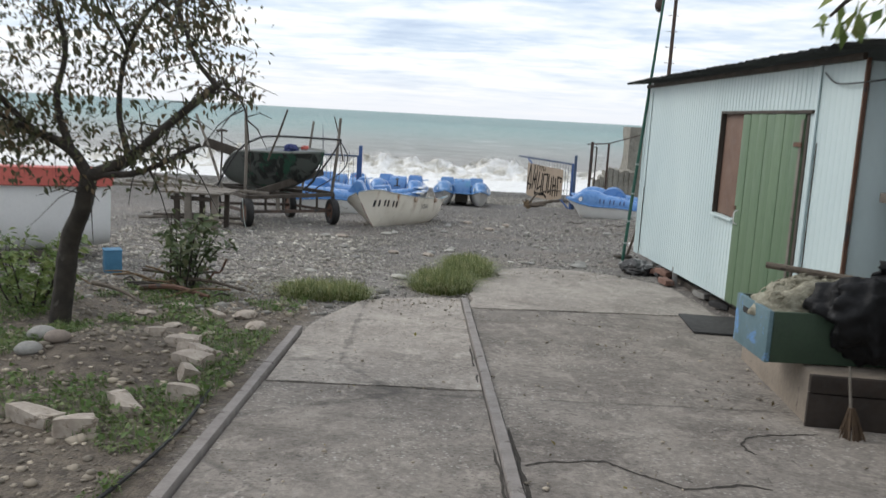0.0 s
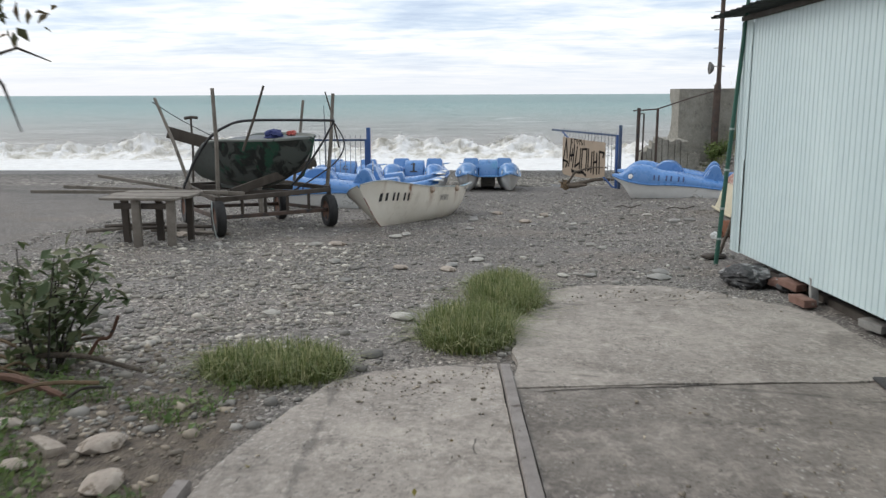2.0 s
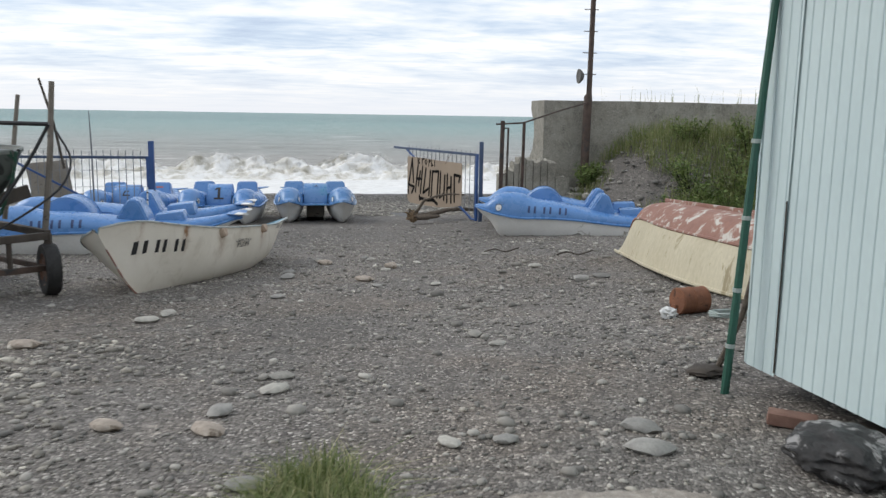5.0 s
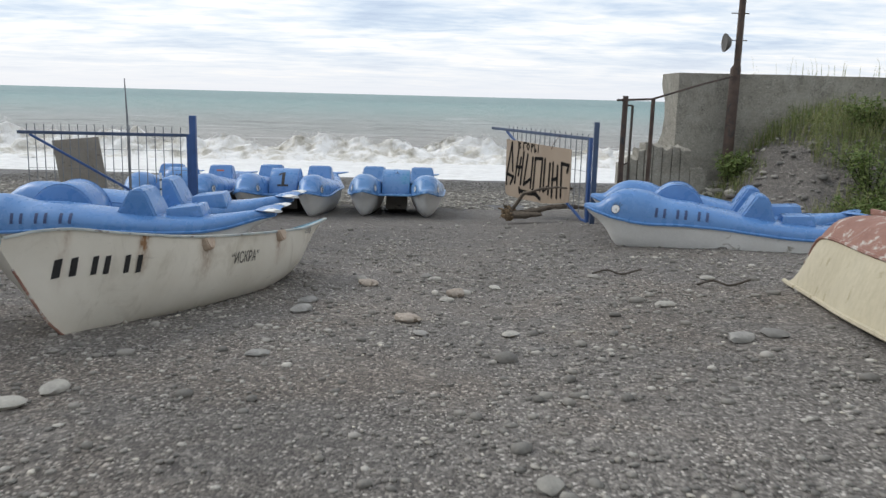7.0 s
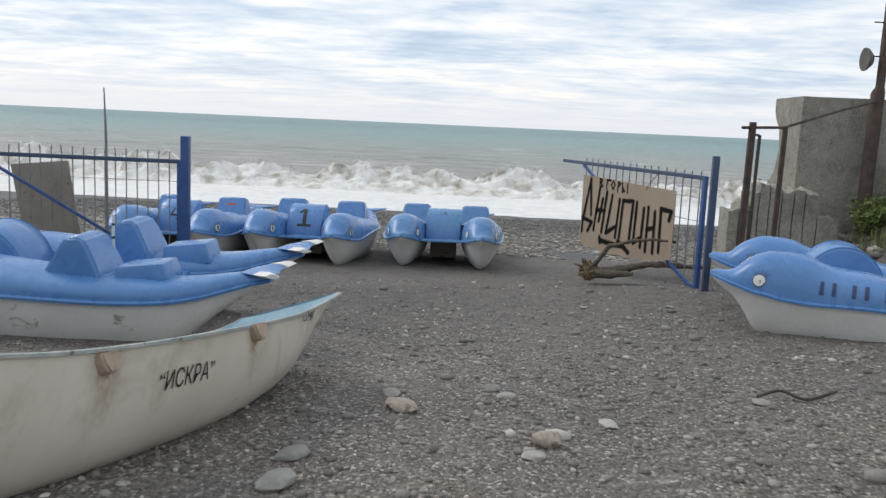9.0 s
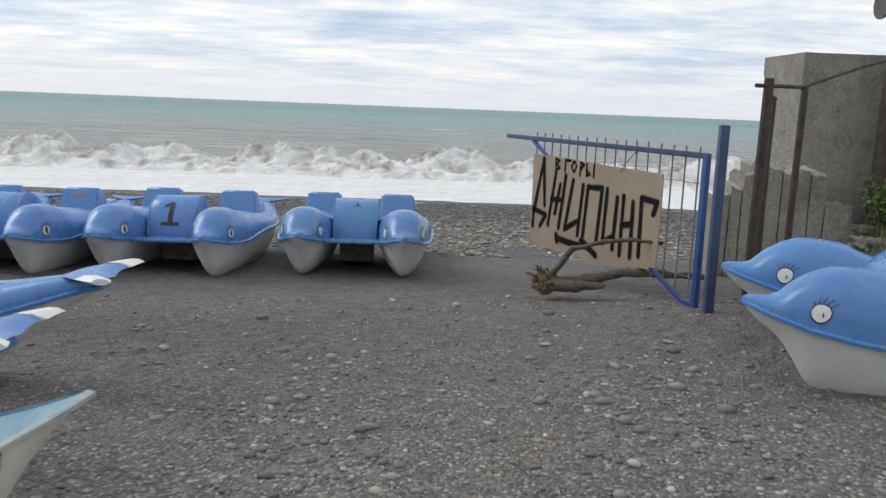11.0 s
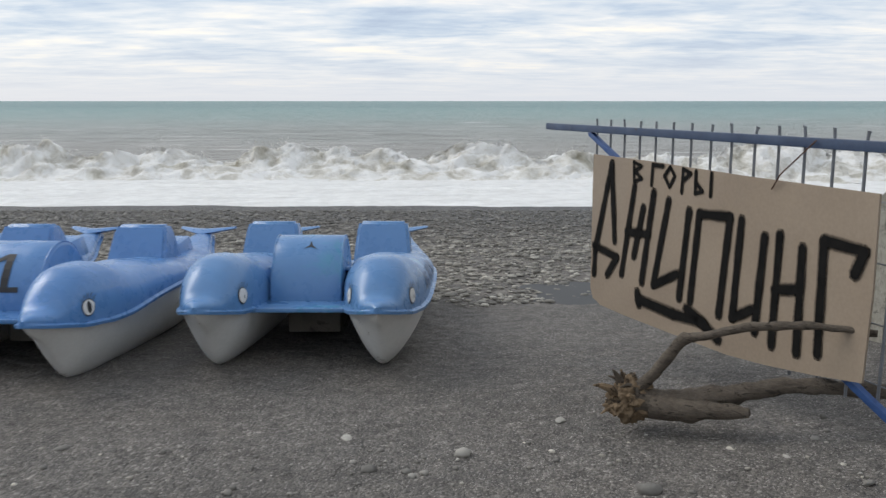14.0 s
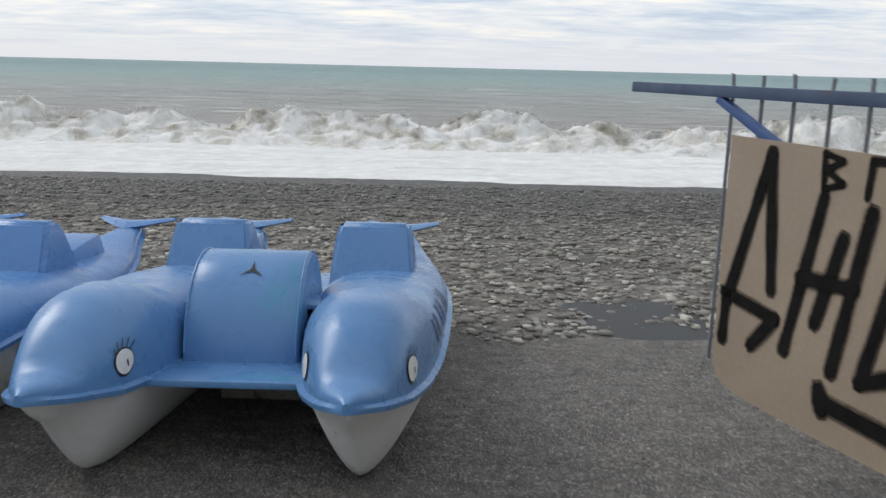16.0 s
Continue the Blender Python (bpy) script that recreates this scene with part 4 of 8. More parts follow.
# frame of the opening
part("frame", box(bmesh.new(), (SX - 0.002, 8.29, 1.625), (0.05, 2.38, 0.03), 0.004), M["dark_wood"], shed, "dark wooden lintel")
part("frame", box(bmesh.new(), (SX - 0.002, 9.465, 1.075), (0.05, 0.03, 1.08), 0.004), M["dark_wood"], shed)
part("frame", box(bmesh.new(), (SX + 0.02, 7.205, 0.67), (0.06, 0.05, 1.88), 0.004), M["dark_wood"], shed)
part("window_sill", box(bmesh.new(), (SX - 0.015, 9.11, 0.525), (0.07, 0.71, 0.025), 0.004), M["shed_white"], shed)
part("window_board", box(bmesh.new(), (SX + 0.035, 9.12, 1.08), (0.02, 0.66, 1.08), 0.003), M["brown_board"], shed, "brown hardboard in place of glass")
door = part("door", box(bmesh.new(), (SX + 0.024, 8.00, 0.645), (0.02, 1.50, 1.90), 0.003), M["door_green"], shed, "closed green plank door")
for k in range(7):
    w = 1.525 / 7
    part("plank", box(bmesh.new(), (SX - 0.004 + 0.003 * (k % 2), 7.24 + w * (k + 0.5), 0.645 + 0.004 * (k % 3)), (0.034, w - 0.004, 1.92), 0.004), M["door_green"], door)
part("handle", tube(bmesh.new(), smooth_path([(SX - 0.02, 8.64, 0.50), (SX - 0.055, 8.64, 0.52), (SX - 0.055, 8.64, 0.62), (SX - 0.02, 8.64, 0.64)], 4), 0.008, 6), M["plastic_white"], door, "pale metal pull handle")
part("hasp", box(bmesh.new(), (SX - 0.026, 8.74, 0.66), (0.012, 0.06, 0.04), 0.003), M["rust"], door)
part("edge_strip", box(bmesh.new(), (SX - 0.024, 7.27, 0.66), (0.010, 0.05, 1.80), 0.003), M["grey_wood"], door, "bare wooden edge strip")
for hz in (1.35, 0.05):
    part("hinge", box(bmesh.new(), (SX - 0.031, 7.31, hz), (0.012, 0.16, 0.04), 0.003), M["rust"], door)
# corrugated roof
bm = bmesh.new()
rows = []
for i in range(9):
    x = 2.84 + (6.00 - 2.84) * i / 8
    rows.append([(x, 5.85 + 7.78 * k / 260, 2.075 + 0.075 * (x - 2.84) + 0.017 * math.sin(k * 0.92) + 0.012 * nz(k * 0.05, x, 1) + 0.01 * nz(k * 0.3, 7)) for k in range(261)])
skin(bm, rows)
bmesh.ops.solidify(bm, geom=bm.faces[:], thickness=0.006)
part("roof", bm, M["roof"], shed, "dark corrugated roofing sheet", angle=75)
part("fascia", box(bmesh.new(), (SX - 0.02, 9.76, 2.02), (0.035, 6.9, 0.05), 0.004), M["dark_wood"], shed)
part("wire", tube(bmesh.new(), smooth_path([(SX - 0.02, 6.95, 1.93), (SX - 0.03, 6.7, 1.84), (SX - 0.03, 6.35, 1.83), (SX + 0.10, 6.0, 1.86)], 5), 0.006, 5), M["rubber"], shed, "sagging dark cable")

# the next building behind the shed's near end
ann = thing("outbuilding", Matrix(), "grey rendered outbuilding with pipes and old timber", "building")
part("wall", box(bmesh.new(), (4.55, 3.0, 1.0), (2.1, 6.3, 2.9), 0.02), M["grey_paint"], ann)
part("post", box(bmesh.new(), (3.42, 6.05, 0.9), (0.10, 0.10, 2.4), 0.008), M["grey_wood"], ann)
part("post", box(bmesh.new(), (3.30, 5.55, 0.9), (0.09, 0.09, 2.4), 0.008), M["dark_wood"], ann)
part("beam", box(bmesh.new(), (3.28, 5.80, 1.02), (0.07, 0.75, 0.07), 0.008), M["grey_wood"], ann)
part("beam", box(bmesh.new(), (3.28, 5.80, 2.02), (0.08, 0.85, 0.08), 0.008), M["dark_wood"], ann)
part("pipe", tube(bmesh.new(), smooth_path([(3.36, 5.82, -0.2), (3.36, 5.82, 1.4), (3.36, 5.80, 1.75), (3.42, 5.6, 1.98), (3.46, 5.2, 2.02)], 5), 0.05, 10), M["grey_paint"], ann, "grey plastic downpipe")

# ---- fish crate corner ----
plinth = thing("plinth", pose(3.02, 5.70, gz(2.9, 5.75), 0, 0, -6.9), "low concrete plinth with a brown plank front, painted as shaded, beside the shed", "plinth")
part("block", box(bmesh.new(), (0, 0, 0.165), (1.16, 1.80, 0.45), 0.025), M["plinth"], plinth)
# the front planks are coloured near black to stand for shade
part("plank", box(bmesh.new(), (-0.004, -0.925, 0.342), (1.185, 0.045, 0.105), 0.008), M["plinth_plank"], plinth, "upper brown front plank with shade in its colour")
part("plank", box(bmesh.new(), (-0.004, -0.920, 0.115), (1.185, 0.035, 0.335), 0.008), M["plinth_plank"], plinth, "lower brown front plank with shade in its colour")
crate = thing("crate", pose(2.70, 5.33, 0.058, 0, 0, 1), "turquoise and dark green wooden fish crate full of net", "crate")
W_, L_, H_ = 1.16, 0.56, 0.32
part("end_panel", box(bmesh.new(), (-W_ / 2, 0, H_ / 2), (0.03, L_, H_), 0.006), M["crate_blue"], crate, "worn turquoise end panel")
part("end_panel", box(bmesh.new(), (W_ / 2, 0, H_ / 2), (0.03, L_, H_), 0.006), M["crate_green"], crate)
part("side_panel", box(bmesh.new(), (0.015, -L_ / 2 + 0.012, H_ / 2), (W_, 0.028, H_ - 0.006), 0.006), M["crate_green"], crate, "dark green side panel")
part("side_panel", box(bmesh.new(), (0.015, L_ / 2 - 0.012, H_ / 2), (W_, 0.028, H_ - 0.006), 0.006), M["crate_green"], crate)
part("bottom", box(bmesh.new(), (0, 0, 0.02), (W_ - 0.06, L_ - 0.06, 0.03), 0.004), M["dark_wood"], crate)
part("hand_slot", box(bmesh.new(), (-W_ / 2 - 0.014, 0.10, 0.24), (0.006, 0.10, 0.04), 0.002), M["rubber"], crate, "dark hand hole")


def lump(bm, c, r, seed, sub=3, rough=0.25, f=2.0):
    """A rounded, uneven lump with radii r."""
    t = bmesh.new()
    bmesh.ops.create_icosphere(t, subdivisions=sub, radius=1)
    for v in t.verts:
        d = v.co.normalized()
        k = 1 + rough * noise.noise(d * f + Vector((seed, seed * 0.7, 0))) + 0.4 * rough * noise.noise(d * f * 3 + Vector((seed, 3, 1)))
        v.co = Vector((d.x * r[0], d.y * r[1], d.z * r[2])) * k + Vector(c)
    join(bm, t)
    return bm


bm = lump(bmesh.new(), (2.58, 5.34, 0.34), (0.45, 0.25, 0.20), 3.0, 5, 0.22, 3.0)
net = thing("fishing_net", Matrix(), "tangled pale fishing net heaped in a crate", "fishing net")
part("net_body", bm, M["net"], net, angle=180)
g_ = random.Random(5)
bm = bmesh.new()
for k in range(150):
    a, q = g_.uniform(0, 6.28), g_.uniform(0.0, 1.0) ** 0.6
    pts = []
    for i in range(5):
        a += g_.uniform(-0.35, 0.35)
        q = min(1.0, max(0.0, q + g_.uniform(-0.15, 0.15)))
        zz = math.sqrt(max(0.0, 1 - q * q)) * 0.215
        pts.append((2.58 + 0.45 * q * math.cos(a), 5.34 + 0.25 * q * math.sin(a), 0.345 + zz + g_.uniform(-0.01, 0.02)))
    tube(bm, smooth_path(pts, 2), g_.uniform(0.003, 0.008), 4, False)
part("strand", bm, M["net"], net, "loose twisted strands")
bm = lump(bmesh.new(), (0, 0, -0.06), (0.43, 0.20, 0.27), 6.0, 5, 0.32, 1.7)
for v in bm.verts:
    q = v.co * 6.0
    v.co += v.co.normalized() * 0.035 * (1 - abs(noise.noise(Vector((q.x * 1.4, q.y, q.z * 0.5)))) * 3.0)
    if v.co.z < -0.10:
        v.co.x *= 0.86
sack = thing("plastic_sack", pose(2.84, 5.06, 0.42, 0, 6, 4), "crumpled black plastic sack over a crate", "sack")
part("bag", bm, M["bag"], sack, angle=180)
part("neck", lump(bmesh.new(), (0.10, 0.06, 0.22), (0.16, 0.11, 0.12), 2.0, 4, 0.5, 2.6), M["bag"], sack, "gathered sack mouth", angle=180)
stick = link("stick", tube(bmesh.new(), [(2.24, 5.52, 0.585), (2.50, 5.34, 0.575), (2.9, 5.08, 0.56)], [0.021, 0.022, 0.02], 8), M["drift"])
tagged(stick, "brown round stick lying across a net heap", "stick")
broom = thing("broom", pose(2.50, 4.66, gz(2.4, 4.6) + 0.03, 0, 0, 20), "short worn straw broom leaning on a plinth", "broom")
part("handle", tube(bmesh.new(), [(0, 0.02, 0.14), (-0.01, 0.06, 0.40)], [0.009, 0.007], 8), M["grey_wood"], broom)
bm = bmesh.new()
for k in range(46):
    a = random.uniform(0, 6.28)
    r0, r1 = random.uniform(0, 0.02), random.uniform(0.02, 0.085)
    tube(bm, [(r0 * math.cos(a), 0.02 + r0 * math.sin(a), 0.17), (r1 * math.cos(a), r1 * math.sin(a), 0.0)], 0.0035, 4)
part("bristles", bm, M["broom_dark"], broom)
matm = link("doormat", box(bmesh.new(), (2.77, 8.02, gz(2.77, 8.02) + 0.048), (0.56, 0.96, 0.018), 0.004, Matrix.Rotation(radians(SLOPE), 4, 'X') @ Matrix.Rotation(radians(-7), 4, 'Z')), M["mat_rubber"])
tagged(matm, "dark rubber mat on concrete at the door", "mat")

# ---- green pole, rock, bricks and can by the shed ----
gp = thing("pole", pose(2.90, 13.12, gz(2.90, 13.12)), "thin green painted pole leaning at the shed corner", "pole")
part("shaft", tube(bmesh.new(), [(0, 0, -0.05), (0.085, 0.02, 1.2), (0.30, 0.05, 4.1)], [0.026, 0.025, 0.02], 8), M["green_pole"], gp)
for hz in (0.28, 0.62, 1.05, 1.5):
    part("tie", tube(bmesh.new(), [(0.071 * hz, 0.017 * hz, hz), (0.071 * hz, 0.017 * hz, hz + 0.025)], 0.029, 8), M["rope"], gp)


def stone(name, c, r, material, label, seed, rough=0.22, sub=2, rz=0, category="stone", group="", sink=0.3):
    ob = link(name, lump(bmesh.new(), (0, 0, 0), r, seed, sub, rough, 1.6), material)
    ob.matrix_world = pose(c[0], c[1], gz(c[0], c[1]) + r[2] * (1 - sink), 0, 0, rz)
    return tagged(ob, label, category, group)


stone("rock", (2.86, 11.88), (0.24, 0.28, 0.11), M["wet_rock"], "tar-black rock with pale flecks under the shed", 4.0, 0.30, 5, category="rock")
stone("rock", (3.18, 11.55), (0.15, 0.18, 0.09), M["wet_rock"], "smaller dark rock under the shed edge", 7.0, 0.45, 4, category="rock")


def brick(c, rz, rx, material, label, s=(0.12, 0.25, 0.065)):
    bm = bmesh.new()
    box(bm, (0, 0, 0), s, 0.008)
    for v in bm.verts:
        v.co += v.co.normalized() * 0.012 * noise.noise(v.co * 17 + Vector(c).xyy)
    ob = link("brick", bm, material)
    ob.matrix_world = pose(c[0], c[1], gz(c[0], c[1]) + c[2], rx, 0, rz)
    return tagged(ob, label, "brick", "bricks under the shed")


for c_, rz, rx, mt, lb in (((3.10, 11.35, 0.10), 20, 5, "brick", "broken red brick propping the shed"), ((3.14, 10.95, 0.12), 75, 85, "stone_grey", "grey block propping the shed"), ((3.00, 10.82, 0.06), 10, 0, "brick", "pale red brick on the ground"),
                           ((3.12, 11.62, 0.05), 50, 8, "brick", "broken red brick beside a dark rock"), ((2.97, 12.5, 0.03), 60, 3, "brick", "weathered brick under the shed edge"), ((3.20, 9.9, 0.06), 15, 0, "stone_grey", "grey block under the shed edge"), ((3.2, 9.2, 0.06), 35, 0, "dark_rock", "dark block under the shed edge")):
    brick(c_, rz, rx, M[mt], lb)
can = thing("metal_drum", pose(3.78, 15.48, gz(3.78, 15.48) + 0.115, 0, 90, 12) @ Matrix.Scale(0.74, 4), "small rust-red metal drum lying on gravel", "drum")
bm = bmesh.new()
skin(bm, [[(r * math.cos(a), r * math.sin(a), z) for a in (2 * math.pi * k / 20 for k in range(20))] for z, r in ((-0.20, 0.05), (-0.20, 0.15), (-0.185, 0.165), (-0.17, 0.158), (-0.03, 0.16), (-0.02, 0.166), (0.0, 0.16), (0.16, 0.158), (0.175, 0.165), (0.19, 0.15), (0.19, 0.05))], True, True, True)
part("body", bm, M["drum_rust"], can)
part("cap", tube(bmesh.new(), [(0.07, 0, -0.20), (0.07, 0, -0.235)], 0.03, 10), M["drum_rust"], can)
rag = link("rag", lump(bmesh.new(), (3.53, 15.36, gz(3.53, 15.36) + 0.035), (0.075, 0.06, 0.05), 3.3, 3, 0.6, 2.6), M["plastic_white"])
tagged(rag, "crumpled white rag on gravel beside a drum", "rag")

shovel = thing("shovel", Matrix(), "rusty shovel leaning at the shed corner", "shovel")
zs = gz(3.0, 13.55)
part("blade", lump(bmesh.new(), (2.98, 13.5, zs + 0.035), (0.15, 0.10, 0.035), 9, 3, 0.35), M["dark_wood"], shovel, "dark rusted blade")
part("handle", tube(bmesh.new(), [(3.05, 13.5, zs + 0.06), (3.12, 13.36, zs + 0.45), (3.2, 13.3, zs + 1.0)], 0.02, 7), M["drift"], shovel)
coil = link("rope_coil", tube(bmesh.new(), [(3.98 + (0.16 + 0.02 * math.sin(k * 1.7)) * math.cos(k * 0.4), 15.15 + 0.10 * math.sin(k * 0.4), gz(3.98, 15.15) + 0.02 + 0.0008 * k) for k in range(48)], 0.010, 5), M["rope"])
tagged(coil, "loose coil of pale rope on gravel", "rope")

# ---- boats ----
DOLPHIN = [(-2.00, .012, .565, .545, .012), (-1.94, .052, .552, .49, .045), (-1.84, .115, .532, .42, .070), (-1.77, .150, .520, .385, .100), (-1.69, .180, .507, .325, .190), (-1.58, .218, .488, .205, .290), (-1.50, .242, .482, .105, .333), (-1.42, .262, .478, .050, .365), (-1.26, .292, .465, .012, .390),
           (-1.08, .320, .465, .0, .385), (-.92, .342, .475, .0, .330), (-.78, .355, .490, .0, .285), (-.4, .375, .515, .0, .25), (0., .385, .525, .0, .20), (.45, .38, .515, .0, .165), (.9, .345, .505, .01, .15), (1.28, .29, .515, .05, .14),
           (1.57, .22, .55, .26, .13), (1.84, .14, .62, .48, .10), (2.06, .085, .68, .61, .06), (2.17, .05, .70, .665, .03)]


def deck_point(y, a, off=0.0):
    """A point of the dolphin's back: a runs from 0 (right edge) to pi (left edge)."""
    w, zg, zk, zt = cubic_table(DOLPHIN, y)
    c, s = math.cos(a), math.sin(a)
    return Vector((w * math.copysign(abs(c) ** 0.85, c), y, zg + zt * abs(s) ** 0.8))


def deck_frame(y, a):
    p = deck_point(y, a)
    t1 = (deck_point(y + 0.01, a) - p).normalized()
    t2 = (deck_point(y, a + 0.02) - p).normalized()
    n = t1.cross(t2).normalized()
    if n.z < 0 and abs(n.z) > 0.2 or n.x * math.cos(a) < 0:
        n = -n
    return p, n


def hull_rings(tab, ys, q_bow=1.35, q_mid=2.6, y_mid=-0.6, n=9, flare=0.8, flare_bow=None, blunt=0.0):
    rings = []
    for y in ys:
        w, zg, zk, _ = cubic_table(tab, y)
        t = sstep(tab[0][0], y_mid, y)
        q = q_bow + (q_mid - q_bow) * t
        fl = flare if flare_bow is None else flare_bow + (flare - flare_bow) * t
        ring = []
        for k in range(-n, n + 1):
            u = k / n
            ring.append(Vector((w * math.copysign((1 - blunt) * abs(u) ** fl + blunt * abs(u) ** 0.45, u), y, zk + (zg - zk) * abs(u) ** q)))
        rings.append(ring)
    return rings


YS = [-2.0 + 0.9 * k / 26 for k in range(26)] + [-1.1 + 3.27 * k / 40 for k in range(41)]


def flat_shape(bm, outline, place, off):
    """A thin painted shape laid on a curved surface: outline points go through place(u, v)."""
    c = (sum(p[0] for p in outline) / len(outline), sum(p[1] for p in outline) / len(outline))
    mid = []
    for k_ in (1.0, 0.5):
        mid.append([place(c[0] + (u - c[0]) * k_, c[1] + (v - c[1]) * k_, off) for u, v in outline])
    vs = skin(bm, mid, True)
    cv = bm.verts.new(place(c[0], c[1], off))
    for i in range(len(outline)):
        bm.faces.new((vs[1][i], vs[1][(i + 1) % len(outline)], cv))
    return bm


def bars(bm, count, width, height, gap, place, off, wide=()):
    """Plain bars in a row, in place of writing that is not given."""
    for k in range(count):
        if k in wide:
            continue
        u0 = k * (width + gap)
        for j in range(3):
            quad = [(u0, j * height / 3), (u0 + width, j * height / 3), (u0 + width, (j + 1) * height / 3), (u0, (j + 1) * height / 3)]
            bm.faces.new([bm.verts.new(place(u, v, off)) for u, v in quad])
    return bm


def pedalo(m, label, skin_mat, eye="white", mark=None, reg=False, worn_tail=False, sticker=False):
    t = thing("pedal_boat", m, label, "pedal boat", "dolphin pedal boats on the beach")
    for side in (-1, 1):
        ox = 0.625 * side
        sh = Vector((ox, 0, 0))
        bm = bmesh.new()
        skin(bm, [[p + sh for p in r] for r in hull_rings(DOLPHIN, YS, 1.12, 2.4, 0.5, 14, 0.72, 0.88, 0.10)])
        hull = part("hull", bm, M["hull_white"], t, "scuffed white float")
        bm = bmesh.new()
        rings = []
        for y in YS:
            w, zg, zk, zt = cubic_table(DOLPHIN, y)
            e_ = 0.022 * sstep(-2.02, -1.85, y) + 0.002
            body = [deck_point(y, math.pi * k / 22) for k in range(23)]
            ring = [Vector((w - 0.004, y, zg - 0.035)), Vector((w + e_, y, zg - 0.034)), Vector((w + e_ + 0.004, y, zg - 0.012))] + body + [Vector((-w - e_ - 0.004, y, zg - 0.012)), Vector((-w - e_, y, zg - 0.034)), Vector((-w + 0.004, y, zg - 0.035))]
            rings.append([p + sh for p in ring])
        skin(bm, rings, False, True, True)
        deck = part("deck", bm, skin_mat, t, angle=50)
        # eyes with lashes
        for a0 in (0.24, math.pi - 0.24):
            sgn = 1 if a0 < 1.5 else -1

            def on(u, v, off, a0=a0, sgn=sgn):
                y_ = -1.52 + u
                w, zg, zk, zt = cubic_table(DOLPHIN, y_)
                p, n = deck_frame(y_, a0 + sgn * v / max(0.16, zt))
                return p + n * off + sh

            bm = bmesh.new()
            flat_shape(bm, [(0.066 * math.cos(k * 0.3927), 0.058 * math.sin(k * 0.3927)) for k in range(16)], on, 0.0035)
            part("eye_rim", bm, M["black_paint"], deck, "black eye outline")
            bm = bmesh.new()
            flat_shape(bm, [(0.058 * math.cos(k * 0.3927), 0.050 * math.sin(k * 0.3927)) for k in range(16)], on, 0.006)
            eye_ob = part("eye", bm, M["eye_white"], deck, "painted white eye")
            bm = bmesh.new()
            if eye == "black":
                flat_shape(bm, [(0.002 + 0.022 * math.cos(k * 0.628), 0.042 * math.sin(k * 0.628)) for k in range(10)], on, 0.009)
            else:
                flat_shape(bm, [(0.012 + 0.005 * math.cos(k * 0.785), -0.012 + 0.016 * math.sin(k * 0.785)) for k in range(8)], on, 0.009)
            part("pupil", bm, M["black_paint"], eye_ob)
            bm = bmesh.new()
            for k in range(5):
                a = 0.7 + k * 0.42
                p0 = (0.064 * math.cos(a), 0.056 * math.sin(a))
                p1 = (0.095 * math.cos(a) + 0.022, 0.100 * math.sin(a))
                d = Vector((p1[1] - p0[1], p0[0] - p1[0])).normalized() * 0.003
                bm.faces.new([bm.verts.new(on(u, v, 0.006)) for u, v in ((p0[0] - d.x, p0[1] - d.y), (p1[0] - d.x, p1[1] - d.y), (p1[0] + d.x, p1[1] + d.y), (p0[0] + d.x, p0[1] + d.y))])
            part("lash", bm, M["black_paint"], eye_ob)
        # backrest, seat pan, rear box, tail
        sx = ox - 0.10 * side
        bm = bmesh.new()
        skin(bm, [[Vector((sx + hw * cx, yb if cy < 0 else yf, z)) for cx, cy in ((-1, -1), (1, -1), (1, 1), (-1, 1))] for z, hw, yb, yf in ((0.52, 0.275, 0.17, 0.80), (0.72, 0.262, 0.28, 0.72), (0.92, 0.240, 0.40, 0.62), (0.965, 0.225, 0.43, 0.58))], True, True, True)
        bmesh.ops.bevel(bm, geom=bm.edges[:], offset=0.028, segments=3, affect='EDGES')
        back = part("backrest", bm, skin_mat, t, angle=60)
        if sticker and side == 1:
            part("sticker", box(bmesh.new(), (sx, 0.355, 0.84), (0.16, 0.006, 0.06), 0.002, Matrix.Rotation(radians(-17), 4, 'X')), M["orange"], back, "orange painted mark")
        part("seat_pan", box(bmesh.new(), (sx, 0.02, 0.60), (0.44, 0.46, 0.10), 0.03), skin_mat, t)
        part("rear_box", box(bmesh.new(), (sx + 0.02 * side, 1.06, 0.66), (0.40, 0.50, 0.20), 0.03, Matrix.Rotation(radians(7), 4, "X"), 0.86), skin_mat, t)
        bm = bmesh.new()
        for s2 in (-1, 1):
            skin(bm, [[Vector((ox + s2 * u * 0.30, 1.89 + 0.30 * u ** 1.3 + dy * (1 - 0.72 * u), 0.735 + 0.03 * u + dz * (1 - 0.6 * u))) for dy, dz in ((0.0, -0.008), (0.10, 0.03), (0.24, 0.03), (0.34, 0.0), (0.24, -0.035), (0.10, -0.035))] for u in (0, 0.25, 0.5, 0.75, 1.0)], True, True, True)
        fluke = part("tail_fluke", bm, skin_mat, t)
        if worn_tail:
            for s2 in (-1, 1):
                bm = bmesh.new()
                skin(bm, [[Vector((ox + s2 * u * 0.305, 1.89 + 0.30 * u ** 1.3 + dy * (1 - 0.66 * u), 0.737 + 0.03 * u + dz * (1 - 0.5 * u))) for dy, dz in ((-0.004, -0.008), (0.10, 0.034), (0.24, 0.034), (0.36 + 0.03 * nz(u * 9, s2), 0.0), (0.24, -0.039), (0.10, -0.039))] for u in (0.62, 0.75, 0.88, 1.0)], True, True, True)
                part("worn_tip", bm, M["hull_white"], fluke, "bare white fluke tip")
